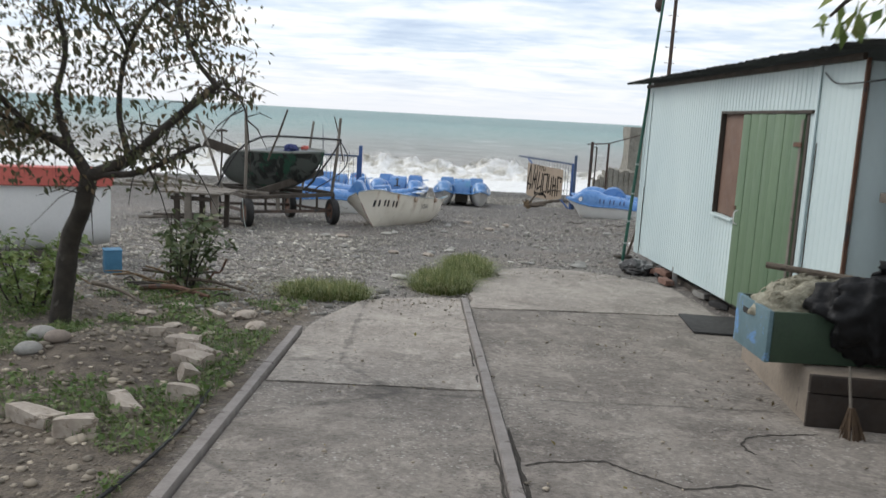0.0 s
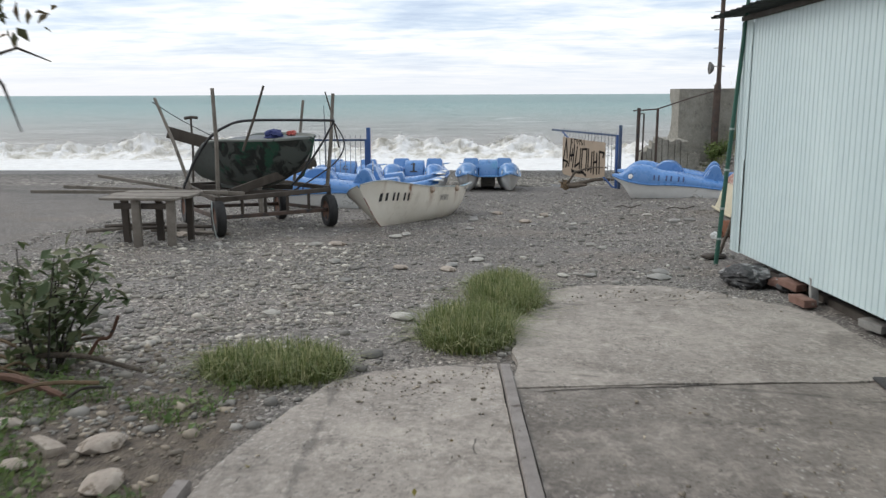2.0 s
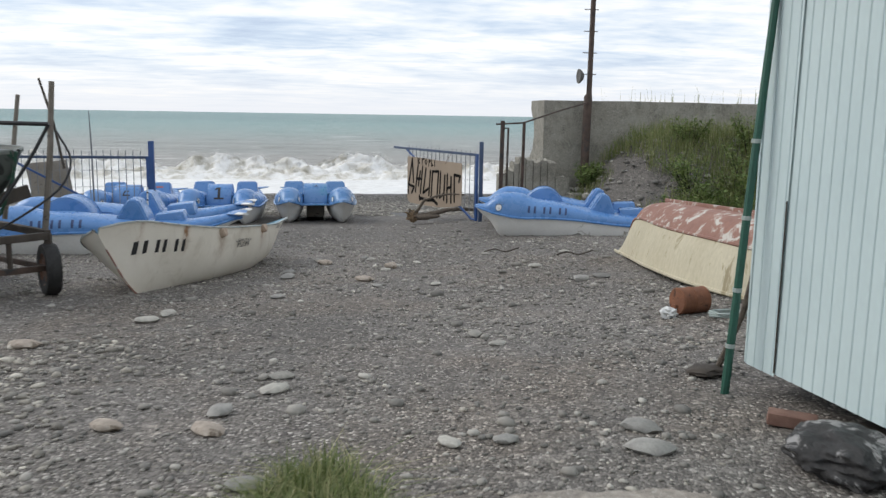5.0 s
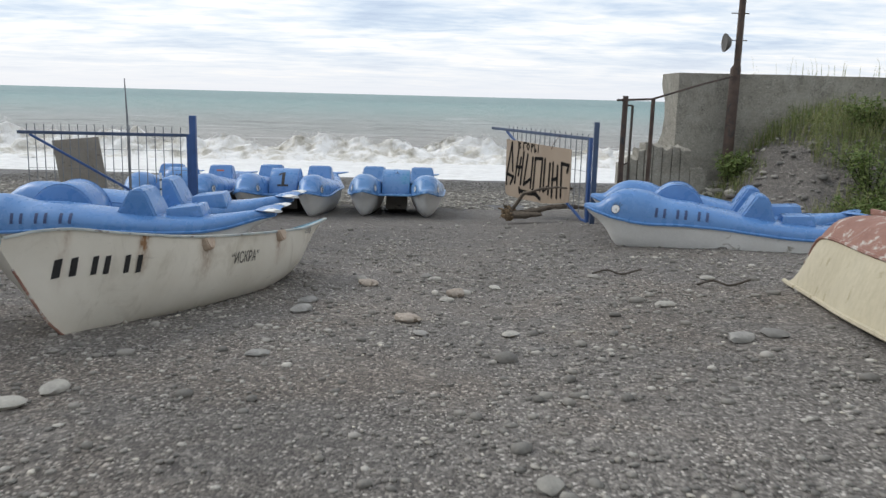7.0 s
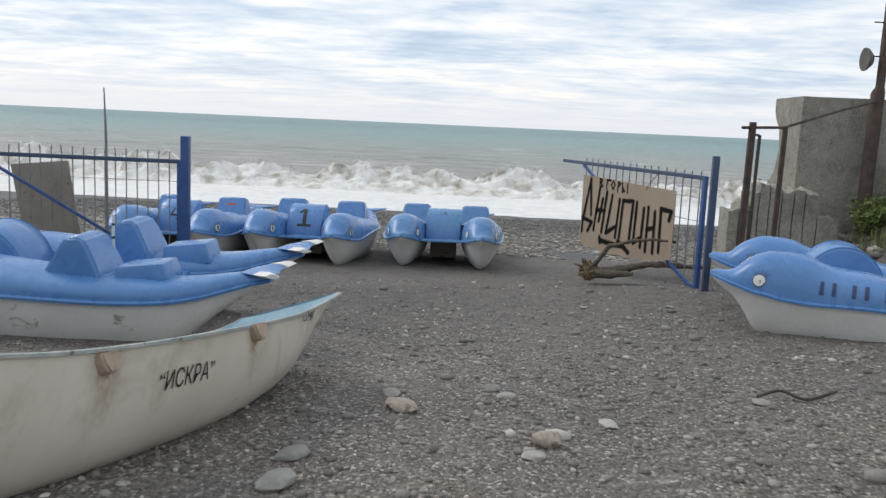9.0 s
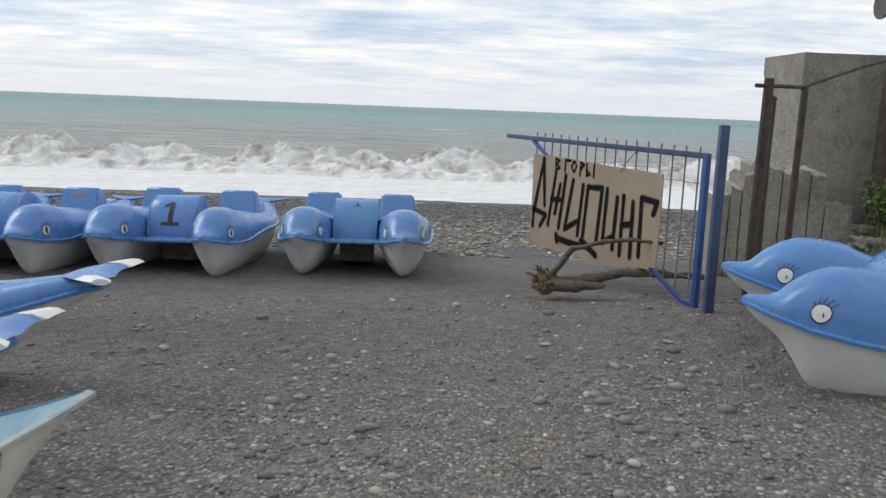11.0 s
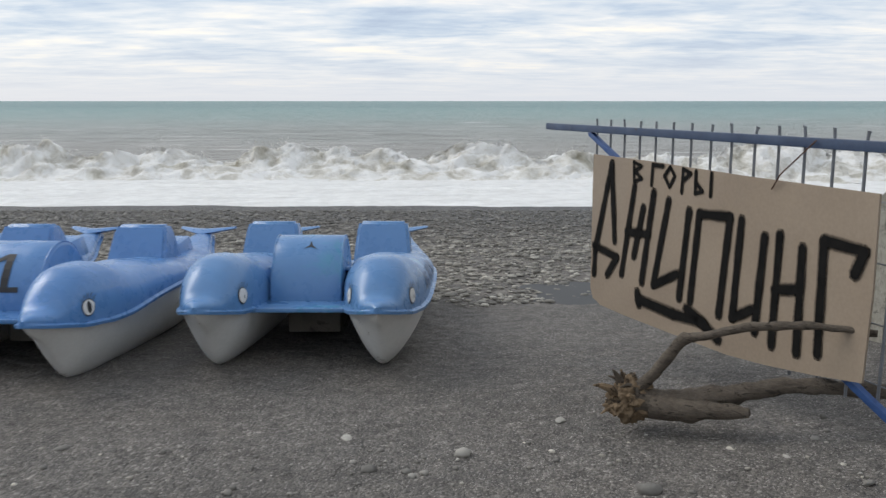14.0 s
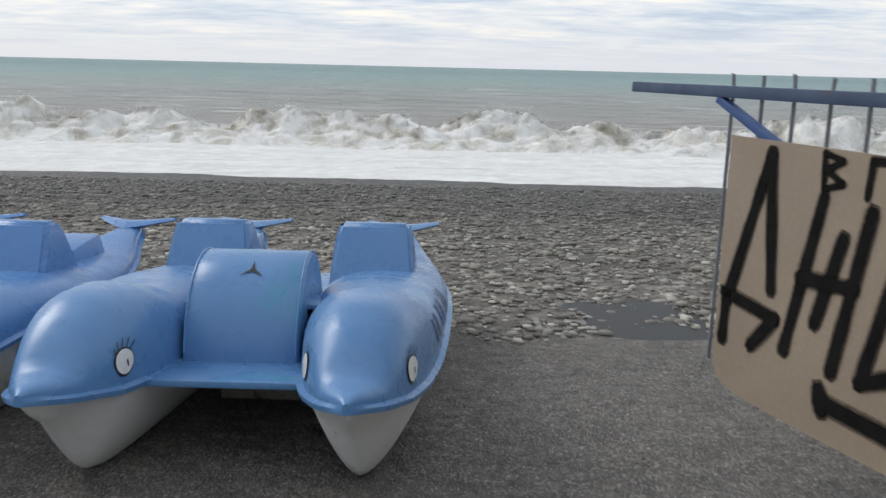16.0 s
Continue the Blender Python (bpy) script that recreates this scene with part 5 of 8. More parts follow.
        if reg and side == reg:
            def flank(u, v, off, sh=sh, side=side):
                y_ = -0.95 + u * 1.0
                w, zg, zk, zt = cubic_table(DOLPHIN, y_)
                p, n = deck_frame(y_, (0.16 + v / max(zt, 0.1) * 0.95) if side == 1 else math.pi - 0.16 - v / max(zt, 0.1) * 0.95)
                return p + n * off + sh
            for bi in (0, 1, 2.6, 3.6, 5.2, 6.2):
                part("number_bar", bars(bmesh.new(), 1, 0.038, 0.13, 0, lambda u, v, off: flank(bi * 0.115 + u, v, off), 0.006), M["number_blue"], deck, "dark blue bar in place of a number")
    # drum between the floats
    bm = bmesh.new()
    N = 26
    ring = [Vector((0, -0.62 - 0.45 * math.cos(math.pi * k / N), 0.44 + 0.50 * math.sin(math.pi * k / N))) for k in range(N + 1)]
    xs_ = (-0.285, -0.28, -0.265, -0.1, 0.0, 0.1, 0.265, 0.28, 0.285)
    skin(bm, [[Vector((x, -0.62 + (p.y + 0.62) * k_, 0.44 + (p.z - 0.44) * k_)) for p in ring] for x, k_ in zip(xs_, (0.93, 0.975, 1.0, 1.0, 1.006, 1.0, 1.0, 0.975, 0.93))], False, True, True)
    drum = part("wheel_cover", bm, skin_mat, t, "arched paddle wheel cover", angle=50)

    for sx_ in (-0.272, 0.272):
        part("cover_lip", tube(bmesh.new(), [Vector((sx_, p.y, p.z)) for p in ring[1:-1]], 0.006, 6), skin_mat, drum)

    def front(u, v, off):
        a = v / 0.5
        return Vector((u, -0.62 - (0.45 + off) * math.cos(a), 0.44 + (0.50 + off) * math.sin(a)))

    if mark == "one":
        bm = bmesh.new()
        for quad in ([(-0.03, 0.20), (0.03, 0.20), (0.03, 0.50), (-0.03, 0.50)], [(-0.10, 0.40), (-0.03, 0.44), (-0.03, 0.50), (-0.09, 0.45)], [(-0.11, 0.16), (0.11, 0.16), (0.11, 0.20), (-0.11, 0.20)]):
            cuts = 4
            for j in range(cuts):
                a, b_, c, d = [Vector((*q, 0)) for q in quad]
                l0, l1 = a.lerp(d, j / cuts), a.lerp(d, (j + 1) / cuts)
                r0, r1 = b_.lerp(c, j / cuts), b_.lerp(c, (j + 1) / cuts)
                bm.faces.new([bm.verts.new(front(p.x, p.y, 0.007)) for p in (l0, r0, r1, l1)])
        part("number", bm, M["black_paint"], drum, "black painted numeral one")
    elif mark == "star":
        bm = bmesh.new()
        for a in (1.6, 3.75, 5.6):
            for l_ in (0.075,):
                d = Vector((math.cos(a), math.sin(a)))
                p_ = Vector((-d.y, d.x)) * 0.012
                c = Vector((0.02, 0.52))
                bm.faces.new([bm.verts.new(front(q.x, q.y, 0.007)) for q in (c - p_, c + d * l_, c + p_)])
        part("star_mark", bm, M["black_paint"], drum, "small black three-armed mark")
    elif mark == "four":
        bm = bmesh.new()
        for quad in ([(0.03, 0.20), (0.06, 0.20), (0.06, 0.42), (0.03, 0.42)], [(-0.07, 0.27), (0.09, 0.27), (0.09, 0.30), (-0.07, 0.30)], [(-0.07, 0.30), (-0.04, 0.30), (0.0, 0.42), (-0.03, 0.42)]):
            bm.faces.new([bm.verts.new(front(u, v, 0.007)) for u, v in quad])
        part("number", bm, M["black_paint"], drum, "black painted numeral four")
    for sx_ in (-1, 1):
        part("saddle", box(bmesh.new(), (sx_ * 0.35, -0.40, 0.655), (0.16, 0.80, 0.03), 0.012, Matrix.Rotation(radians(-4), 4, 'X')), skin_mat, t)
    part("front_step", box(bmesh.new(), (0, -1.16, 0.445), (0.80, 0.46, 0.035), 0.012), skin_mat, t)
    part("platform", box(bmesh.new(), (0, 0.55, 0.50), (0.62, 1.15, 0.04), 0.012), skin_mat, t)
    part("crossbeam", box(bmesh.new(), (0, 0.9, 0.40), (0.75, 0.12, 0.12), 0.01), M["hull_white"], t)
    part("wheel_box", box(bmesh.new(), (0, -0.30, 0.27), (0.44, 0.60, 0.30), 0.015), M["grey_wood"], t, "brown box round the paddle wheel")
    part("support", box(bmesh.new(), (0, 0.25, 0.06), (0.40, 0.30, 0.12), 0.01), M["dark_wood"], t)
    return t


def beached(x, y, rz, dz=0.0, roll=0.0):
    """A pose on the sloping beach."""
    n = Vector((-(gz(x + 0.5, y) - gz(x - 0.5, y)), -(gz(x, y + 0.5) - gz(x, y - 0.5)), 1)).normalized()
    tilt = Vector((0, 0, 1)).rotation_difference(n).to_matrix().to_4x4()
    return Matrix.Translation((x, y, gz(x, y) + dz)) @ tilt @ Matrix.Rotation(radians(rz), 4, 'Z') @ Matrix.Rotation(radians(roll), 4, 'Y')


SHORT = Matrix.Diagonal((1, 0.97, 1, 1))
ROW = Matrix.Diagonal((0.96, 0.935, 0.97, 1))


def parked(x, y, dz, rz, pitch=0.0, roll=0.0):
    """A pose given by its height over the ground and its own tilt."""
    return Matrix.Translation((x, y, gz(x, y) + dz)) @ Matrix.Rotation(radians(rz), 4, 'Z') @ Matrix.Rotation(radians(pitch), 4, 'X') @ Matrix.Rotation(radians(roll), 4, 'Y')


pedalo(parked(0.605, 29.45, -0.03, 0.2, -3.3) @ ROW, "chalky blue and white dolphin pedal boat with a small dark mark", M["dolphin_pale"], "white", "star", 1)
pedalo(parked(-1.53, 29.20, -0.04, -1.6, -2.5) @ ROW, "blue and white dolphin pedal boat with a black numeral one", M["dolphin_blue"], "black", "one")
pedalo(parked(-3.51, 28.96, -0.06, -0.7, -2.8) @ ROW, "blue and white dolphin pedal boat with an orange seat mark", M["dolphin_blue"], "black", "four", sticker=True)
pedalo(parked(-2.68, 22.68, -0.09, -90.5, 0, 1) @ SHORT, "blue and white dolphin pedal boat with worn tails beside a fence", M["dolphin_blue"], "white", None, 1, True)
pedalo(parked(5.20, 23.50, -0.195, -104.5, -4.0, 0) @ Matrix.Diagonal((1, 0.89, 1, 1)), "blue and white dolphin pedal boat beside a gate post", M["dolphin_blue"], "white", None, 1)


def open_boat(t, tab, out_mat, in_mat, rim_mat, q_bow=1.6, q_mid=2.8, y_mid=-0.4, wall=0.03, n=10, flare=0.7, steps=48, flare_bow=None, lip=1.0):
    """An open hull with thickness and a rolled rim; the bow lies at the smallest y."""
    ys = [tab[0][0] + (tab[-1][0] - tab[0][0]) * k / steps for k in range(steps + 1)]
    outer = hull_rings(tab, ys, q_bow, q_mid, y_mid, n, flare, flare_bow)
    bm = bmesh.new()
    skin(bm, outer, False, False, True)
    hull = part("hull", bm, out_mat, t, angle=50)
    bm = bmesh.new()
    inner = []
    for r in outer:
        w = max(abs(r[0].x), 1e-3)
        k_ = max(0.02, (w - wall) / w)
        zb = r[n].z
        inner.append([Vector((p.x * k_, p.y, zb + wall + (p.z - zb) * max(0.0, 1 - wall / max(0.05, r[0].z - zb)))) for p in r])
    skin(bm, inner, False, False, True)
    part("lining", bm, in_mat, t, angle=50)
    bm = bmesh.new()
    for s2 in (0, -1):
        rows = []
        for o, i in zip(outer, inner):
            sg = -1 if s2 == 0 else 1
            a, b_ = o[s2], i[s2]
            rows.append([a + Vector((sg * 0.018 * lip, 0, -0.03 * lip)), a + Vector((sg * 0.022 * lip, 0, 0.0)), a + Vector((0, 0, 0.015 * lip)), b_ + Vector((0, 0, 0.012 * lip)), b_ + Vector((-sg * 0.004, 0, -0.02))])
        skin(bm, rows)
    part("gunwale", bm, rim_mat, t)
    return hull


DINGHY = [(-2.06, .05, .80, .74, 0), (-2.02, .18, .795, .63, 0), (-1.95, .27, .785, .48, 0), (-1.82, .37, .765, .20, 0), (-1.70, .43, .74, .065, 0), (-1.58, .47, .71, .015, 0), (-1.2, .55, .64, .0, 0), (-.6, .63, .565, 0, 0), (0, .65, .54, 0, 0), (.7, .635, .535, .025, 0), (1.3, .575, .55, .105, 0), (1.54, .535, .57, .175, 0), (1.63, .52, .58, .225, 0), (1.88, .49, .61, .42, 0), (2.15, .455, .65, .62, 0)]
dinghy = thing("rowing_boat", parked(-0.815, 19.312, -0.105, -21.6, -4.6, -20) @ Matrix.Diagonal((1, 0.92, 1, 1)), "cream white rowing boat with rust stains on dark gravel", "rowing boat")
hull = open_boat(dinghy, DINGHY, M["dinghy_hull"], M["boat_inside"], M["rim_worn"], 1.35, 2.25, -0.4, 0.028, 12, 0.7, 56, 1.5, 0.5)


def dinghy_side(side):
    def place(u, v, off):
        """u along the boat from the bow, v up from half height."""
        y_ = u
        w, zg, zk, _ = cubic_table(DINGHY, y_)
        t = sstep(DINGHY[0][0], -0.4, y_)
        q = 1.35 + 0.90 * t
        z = min(zg - 0.01, v)
        s = max(0.02, (z - zk) / (zg - zk)) ** (1 / q)
        return Vector((side * (w * s ** (1.5 - 0.8 * t) + off), y_, z))
    return place


def letters(text, height, shear=0.0):
    """Flat letter outlines as a mesh, from the built-in font."""
    cu = bpy.data.curves.new("letters", 'FONT')
    cu.body, cu.size, cu.shear = text, height, shear
    cu.resolution_u = 4
    ob = new("letters", cu)
    dg = bpy.context.evaluated_depsgraph_get()
    me = bpy.data.meshes.new_from_object(ob.evaluated_get(dg))
    bm = bmesh.new()
    bm.from_mesh(me)
    bpy.data.meshes.remove(me)
    bpy.data.objects.remove(ob)
    bpy.data.curves.remove(cu)
    return bm


def lettering(name, text, height, u0, v0, squeeze, place, parent, label, bold=0.0):
    bm = letters(text, height)
    bmesh.ops.subdivide_edges(bm, edges=[e_ for e_ in bm.edges if e_.calc_length() > 0.08], cuts=2)
    bmesh.ops.triangulate(bm, faces=bm.faces[:])
    for v in bm.verts:
        v.co = place(u0 + v.co.x * squeeze, v0 + v.co.y, 0.006)
    return part(name, bm, M["black_paint"], parent, label, smooth=False)


stb = dinghy_side(1)
for bi in (0, 1, 2.5, 3.5, 5.2, 6.3):
    part("number_bar", bars(bmesh.new(), 1, 0.045, 0.12, 0, lambda u, v, off: stb(-1.83 + bi * 0.098 + u, 0.45 - 0.012 * bi + v, off), 0.007), M["black_paint"], hull, "black bar in place of a boat number")
lettering("boat_name", "“ИСКРА”", 0.125, -0.11, 0.305, 0.86, stb, hull, "black painted boat name")
lettering("home_port", "СОЧИ", 0.095, 1.40, 0.50, 0.80, stb, hull, "black painted home port")
for yv in (-0.48, 0.74):
    bm = bmesh.new()
    p = stb(yv, 0.49, 0.02)
    skin(bm, [[p + Vector((0.045 * cx - 0.012, hw * cy, dz)) for cx, cy in ((-1, -1), (1, -1), (1, 1), (-1, 1))] for dz, hw in ((0.05, 0.068), (0.03, 0.068), (-0.02, 0.05), (-0.05, 0.03))], True, True, True)
    bmesh.ops.bevel(bm, geom=bm.edges[:], offset=0.012, segments=2, affect='EDGES')
    part("rowlock_block", bm, M["rowlock"], dinghy, "worn pinkish rowlock block")
bm = bmesh.new()
foot_y = [0.85 + 0.86 * k / 8 for k in range(9)]
skin(bm, [[(sx, y_, zz) for sx, zz in ((-0.018, cubic_table(DINGHY, y_)[2] + 0.03), (0.018, cubic_table(DINGHY, y_)[2] + 0.03), (0.014, cubic_table(DINGHY, 0.85)[2] - 0.012 + 0.10 * k / 8), (-0.014, cubic_table(DINGHY, 0.85)[2] - 0.012 + 0.10 * k / 8))] for k, y_ in enumerate(foot_y)], True, True, True)
part("skeg", bm, M["keel_dirty"], dinghy, "deep scraped skeg under the stern", angle=30)
for yv in (-0.6, 0.6):
    part("thwart", box(bmesh.new(), (0, yv, 0.38), (0.94, 0.22, 0.03), 0.006), M["boat_inside"], dinghy)
part("keel_strip", tube(bmesh.new(), [(0, y_, cubic_table(DINGHY, y_)[2] - 0.004) for y_ in (-1.62, -1.4, -1.2, 0, 1.0, 1.3)], 0.022, 6), M["keel_dirty"], dinghy, "scraped brownish keel strip")
part("stem_strip", tube(bmesh.new(), [(0, y_, cubic_table(DINGHY, y_)[2] - 0.004) for y_ in (-2.0, -1.95, -1.88, -1.8, -1.7, -1.62)], 0.010, 6), M["upturned_red"], dinghy, "faded red stem strip")

# ---- gates, sign, driftwood ----
def rod_gate(name, a, b_, z_top, z_bot, rods, label, brace_from, over, post_mat, proud, bent=False):
    """A leaf from its stile at a to its free end at b_: top bar, stile, brace and upright rods."""
    d = Vector((b_[0] - a[0], b_[1] - a[1], 0))
    L = d.length
    t = thing(name, Matrix.Translation((a[0], a[1], 0)) @ Matrix.Rotation(math.atan2(d.y, d.x), 4, 'Z'), label, "gate")
    part("top_bar", box(bmesh.new(), (L / 2, 0, z_top), (L, 0.05, 0.05), 0.005), post_mat, t)
    part("stile", box(bmesh.new(), (0, 0, (z_top + z_bot) / 2), (0.06, 0.05, z_top - z_bot + 0.04), 0.005), M["blue_paint"], t)
    e0, e1 = Vector((L * brace_from, 0.0, z_top - 0.03)), Vector((0.03, 0.0, z_bot + 0.03))
    if bent:
        e2, e1 = e1, Vector((0.19, 0.0, z_bot + 0.035))
        part("brace_foot", box(bmesh.new(), (e1 + e2) / 2, (0.20, 0.035, 0.035), 0.004, Matrix.Rotation(-math.atan2(e2.z - e1.z, e2.x - e1.x), 4, 'Y')), M["blue_paint"], t)
    v = e1 - e0
    part("brace", box(bmesh.new(), (e0 + e1) / 2, (v.length, 0.036, 0.036), 0.004, Matrix.Rotation(-math.atan2(v.z, v.x), 4, 'Y')), M["blue_paint"], t)
    for k in range(rods):
        x = 0.14 + (L * over - 0.14) * k / (rods - 1)
        j = random.uniform(-0.02, 0.02)
        part("rod", tube(bmesh.new(), smooth_path([(x, -0.028, z_bot + 0.12 + random.uniform(0, 0.05)), (x + j * 0.3, -0.03, (z_top + z_bot) / 2), (x + j * 0.2, -0.03, z_top), (x + j * 0.6, -0.03 + j, z_top + proud + j * 0.7)], 2), 0.008, 6), M["wire"], t)
    for zz_ in np.linspace(z_bot + 0.25, z_top - 0.25, 4):
        part("cross_rod", tube(bmesh.new(), [(0.05, -0.04, zz_), (L * over, -0.04, zz_)], 0.004, 4), M["wire"], t)
    return t


def post(c, z1, w, material, label):
    z0 = gz(*c) - 0.1
    bm = box(bmesh.new(), (0, 0, (z1 - z0) / 2), (w, w, z1 - z0), 0.006)
    ob = link("post", bm, material)
    ob.matrix_world = pose(c[0], c[1], z0)
    return tagged(ob, label, "post")


post((3.83, 25.16), 0.455, 0.075, M["dark_blue"], "dark blue steel gate post in gravel")
post((-2.53, 25.63), 0.39, 0.10, M["blue_paint"], "bright blue steel gate post in gravel")
gate = rod_gate("gate", (3.795, 25.41), (2.51, 29.16), 0.185, -1.16, 17, "open blue steel gate leaf with upright rods", 0.823, 0.81, M["dark_blue"], 0.065, True)
rod_gate("gate", (-2.60, 25.62), (-5.25, 25.50), 0.075, gz(-2.6, 25.6) + 0.02, 19, "blue steel gate leaf with upright rods", 0.93, 0.95, M["dark_blue"], 0.13)

SIGN_A = Vector((2.738, 28.315, 0.0))
sd = Vector((0.348, -0.937, 0)).normalized()
sign = thing("sign", Matrix.Translation(SIGN_A) @ Matrix(((sd.x, -sd.y, 0, 0), (sd.y, sd.x, 0, 0), (0, 0, 1, 0), (0, 0, 0, 1))), "tan plywood sign with black hand-painted lettering on a gate", "sign")
bm = bmesh.new()
outline = [(0.075, -0.015), (0.75, -0.011), (1.66, 0.010), (2.545, 0.018), (2.552, 0.46), (2.535, 0.895), (2.250, 0.945), (1.900, 0.995), (1.600, 1.025), (1.073, 1.038), (0.535, 1.048), (0.234, 1.046), (0.12, 1.015), (0.085, 0.950), (0.078, 0.44)]
f = [bm.verts.new((u, -0.05, -v)) for u, v in outline]
face = bm.faces.new(f)
ext = bmesh.ops.extrude_face_region(bm, geom=[face])
for v in ext["geom"]:
    if isinstance(v, bmesh.types.BMVert):
        v.co.y += 0.012
board = part("board", bm, M["plywood"], sign, smooth=False)


haze_bm = bmesh.new()


def stroke(name, lines, width, label=""):
    """Sprayed strokes on the board, each a flat ribbon with soft ends and a thin haze round it."""
    bm = bmesh.new()
    for li, pts in enumerate(lines):
        pts = [Vector((u, v)) for u, v in pts]
        width_ = width * 0.72
        for si, (a, b_) in enumerate(zip(pts, pts[1:])):
            d = (b_ - a)
            n_ = max(2, int(d.length / 0.08))
            d.normalize()
            p = Vector((-d.y, d.x))
            q, soft = [], {}
            for k in range(-1, n_ + 2):
                t = min(max(k / n_, 0), 1)
                c = a.lerp(b_, t) + d * (0.0 if 0 <= k <= n_ else (-0.4 if k < 0 else 0.4) * width_)
                hw = width_ * 0.5 * (0.55 if k in (-1, n_ + 1) else 1.0) * (1 + 0.22 * nz(c.x * 9, c.y * 9, si))
                off = -0.0550 - 0.0006 * (si + li % 3)
                q.append([(c.x + p.x * hw, off, -c.y - p.y * hw), (c.x - p.x * hw, off, -c.y + p.y * hw)])
                for wide, lift in ((1.30, 0.0008), (1.62, 0.0016)):
                    e_ = d * (0.0 if 0 <= k <= n_ else (-0.25 if k < 0 else 0.25) * width_)
                    soft.setdefault(wide, []).append([(c.x + e_.x + p.x * hw * wide, off + lift, -c.y - e_.y - p.y * hw * wide), (c.x + e_.x - p.x * hw * wide, off + lift, -c.y - e_.y + p.y * hw * wide)])
            skin(bm, q)
            for band in soft.values():
                skin(haze_bm, band)
    return part(name, bm, M["spray_black"], board, label, smooth=False)


stroke("letter", [[(0.135, 0.835), (0.140, 0.670), (0.329, 0.033), (0.395, 0.560)], [(0.125, 0.630), (0.433, 0.666), (0.311, 0.810)]], 0.062)
stroke("letter", [[(0.614, 0.160), (0.493, 0.772)], [(0.833, 0.179), (0.734, 0.779)], [(0.540, 0.472), (0.795, 0.455)], [(0.723, 0.290), (0.633, 0.626)]], 0.062)
stroke("letter", [[(0.992, 0.215), (0.866, 0.771), (1.113, 0.651)], [(1.199, 0.252), (1.139, 0.798)]], 0.062)
stroke("letter", [[(1.247, 0.799), (1.295, 0.261), (1.566, 0.244), (1.513, 0.814)]], 0.062)
stroke("letter", [[(1.660, 0.246), (1.629, 0.805), (1.782, 0.719)], [(1.846, 0.312), (1.812, 0.837)]], 0.062)
stroke("letter", [[(1.955, 0.284), (1.943, 0.877)], [(1.940, 0.577), (2.110, 0.542)], [(2.115, 0.328), (2.122, 0.869)]], 0.062)
stroke("letter", [[(2.260, 0.837), (2.250, 0.271), (2.495, 0.286), (2.446, 0.403)]], 0.062)
stroke("small_letter", [[(0.597, 0.004), (0.605, 0.133), (0.691, 0.105), (0.612, 0.064), (0.683, 0.025), (0.597, 0.004)]], 0.028)
stroke("small_letter", [[(0.802, 0.137), (0.810, 0.010), (0.921, 0.009)]], 0.032)
stroke("small_letter", [[(0.994, 0.010), (1.043, 0.061), (0.994, 0.131), (0.938, 0.069), (0.994, 0.010)]], 0.028)
stroke("small_letter", [[(1.116, 0.153), (1.124, 0.012), (1.197, 0.034), (1.124, 0.083)]], 0.030)
stroke("small_letter", [[(1.246, 0.014), (1.246, 0.146), (1.313, 0.127), (1.255, 0.085)], [(1.387, 0.016), (1.387, 0.148)]], 0.028)
stroke("arrow", [[(0.69, 0.855), (0.715, 0.93)], [(0.701, 0.897), (1.087, 0.909), (1.355, 0.891), (1.52, 0.955)], [(1.218, 0.845), (1.40, 0.90)]], 0.075, "black painted arrow")

tagged(part("overspray", haze_bm, M["overspray"], board, "thin grey overspray round the lettering", smooth=False), kind="stuff")
part("wire_tie", tube(bmesh.new(), [(1.88, -0.06, -0.06), (1.95, -0.075, 0.02), (2.13, -0.03, 0.20)], 0.004, 5), M["rust"], sign, "thin rusty tie wire")

log = thing("driftwood_log", Matrix(), "forked weathered driftwood log lying by the sign", "driftwood")


def gnarl(bm, amount, seed):
    """Long ridges and knots on a length of driftwood."""
    for v in bm.verts:
        c = v.co
        ridge = nz(c.x * 6 + seed, c.y * 6, c.z * 26) + 0.6 * nz(c.x * 16, c.y * 16 + seed, c.z * 55)
        v.co = c + amount * ridge * Vector((nz(c.z * 9, seed, 1), nz(c.z * 9, seed, 4), 0.9)).normalized()
    return bm


bm = bmesh.new()
path = smooth_path([(2.64, 26.51, -1.194), (2.80, 26.45, -1.17), (2.96, 26.39, -1.14), (3.12, 26.32, -1.092), (3.28, 26.26, -1.037), (3.45, 26.20, -1.005), (3.70, 26.10, -0.99), (4.06, 25.96, -0.975)], 7)
tube(bm, path, [0.080 - 0.048 * (k / (len(path) - 1)) ** 0.55 + 0.009 * nz(k * 0.35, 2) + 0.012 * math.exp(-((k - 17) / 2.5) ** 2) for k in range(len(path))], 18)
part("trunk", gnarl(bm, 0.020, 2.0), M["drift"], log, angle=70)
bm = bmesh.new()
tube(bm, smooth_path([(2.74, 26.43, -1.19), (2.90, 26.34, -1.185), (3.05, 26.26, -1.155), (3.17, 26.20, -1.145)], 6), [0.065 - 0.0020 * k + 0.006 * nz(k, 8) for k in range(19)], 12)
part("broken_stub", gnarl(bm, 0.018, 5.0), M["drift"], log, "dark broken stub under the trunk", angle=70)
bm = bmesh.new()
path = smooth_path([(2.66, 26.50, -1.13), (2.755, 26.452, -1.02), (2.86, 26.394, -0.838), (2.91, 26.365, -0.800), (3.0, 26.314, -0.773), (3.169, 26.217, -0.703), (3.35, 26.113, -0.674), (3.50, 26.03, -0.664), (3.64, 25.945, -0.663)], 6)
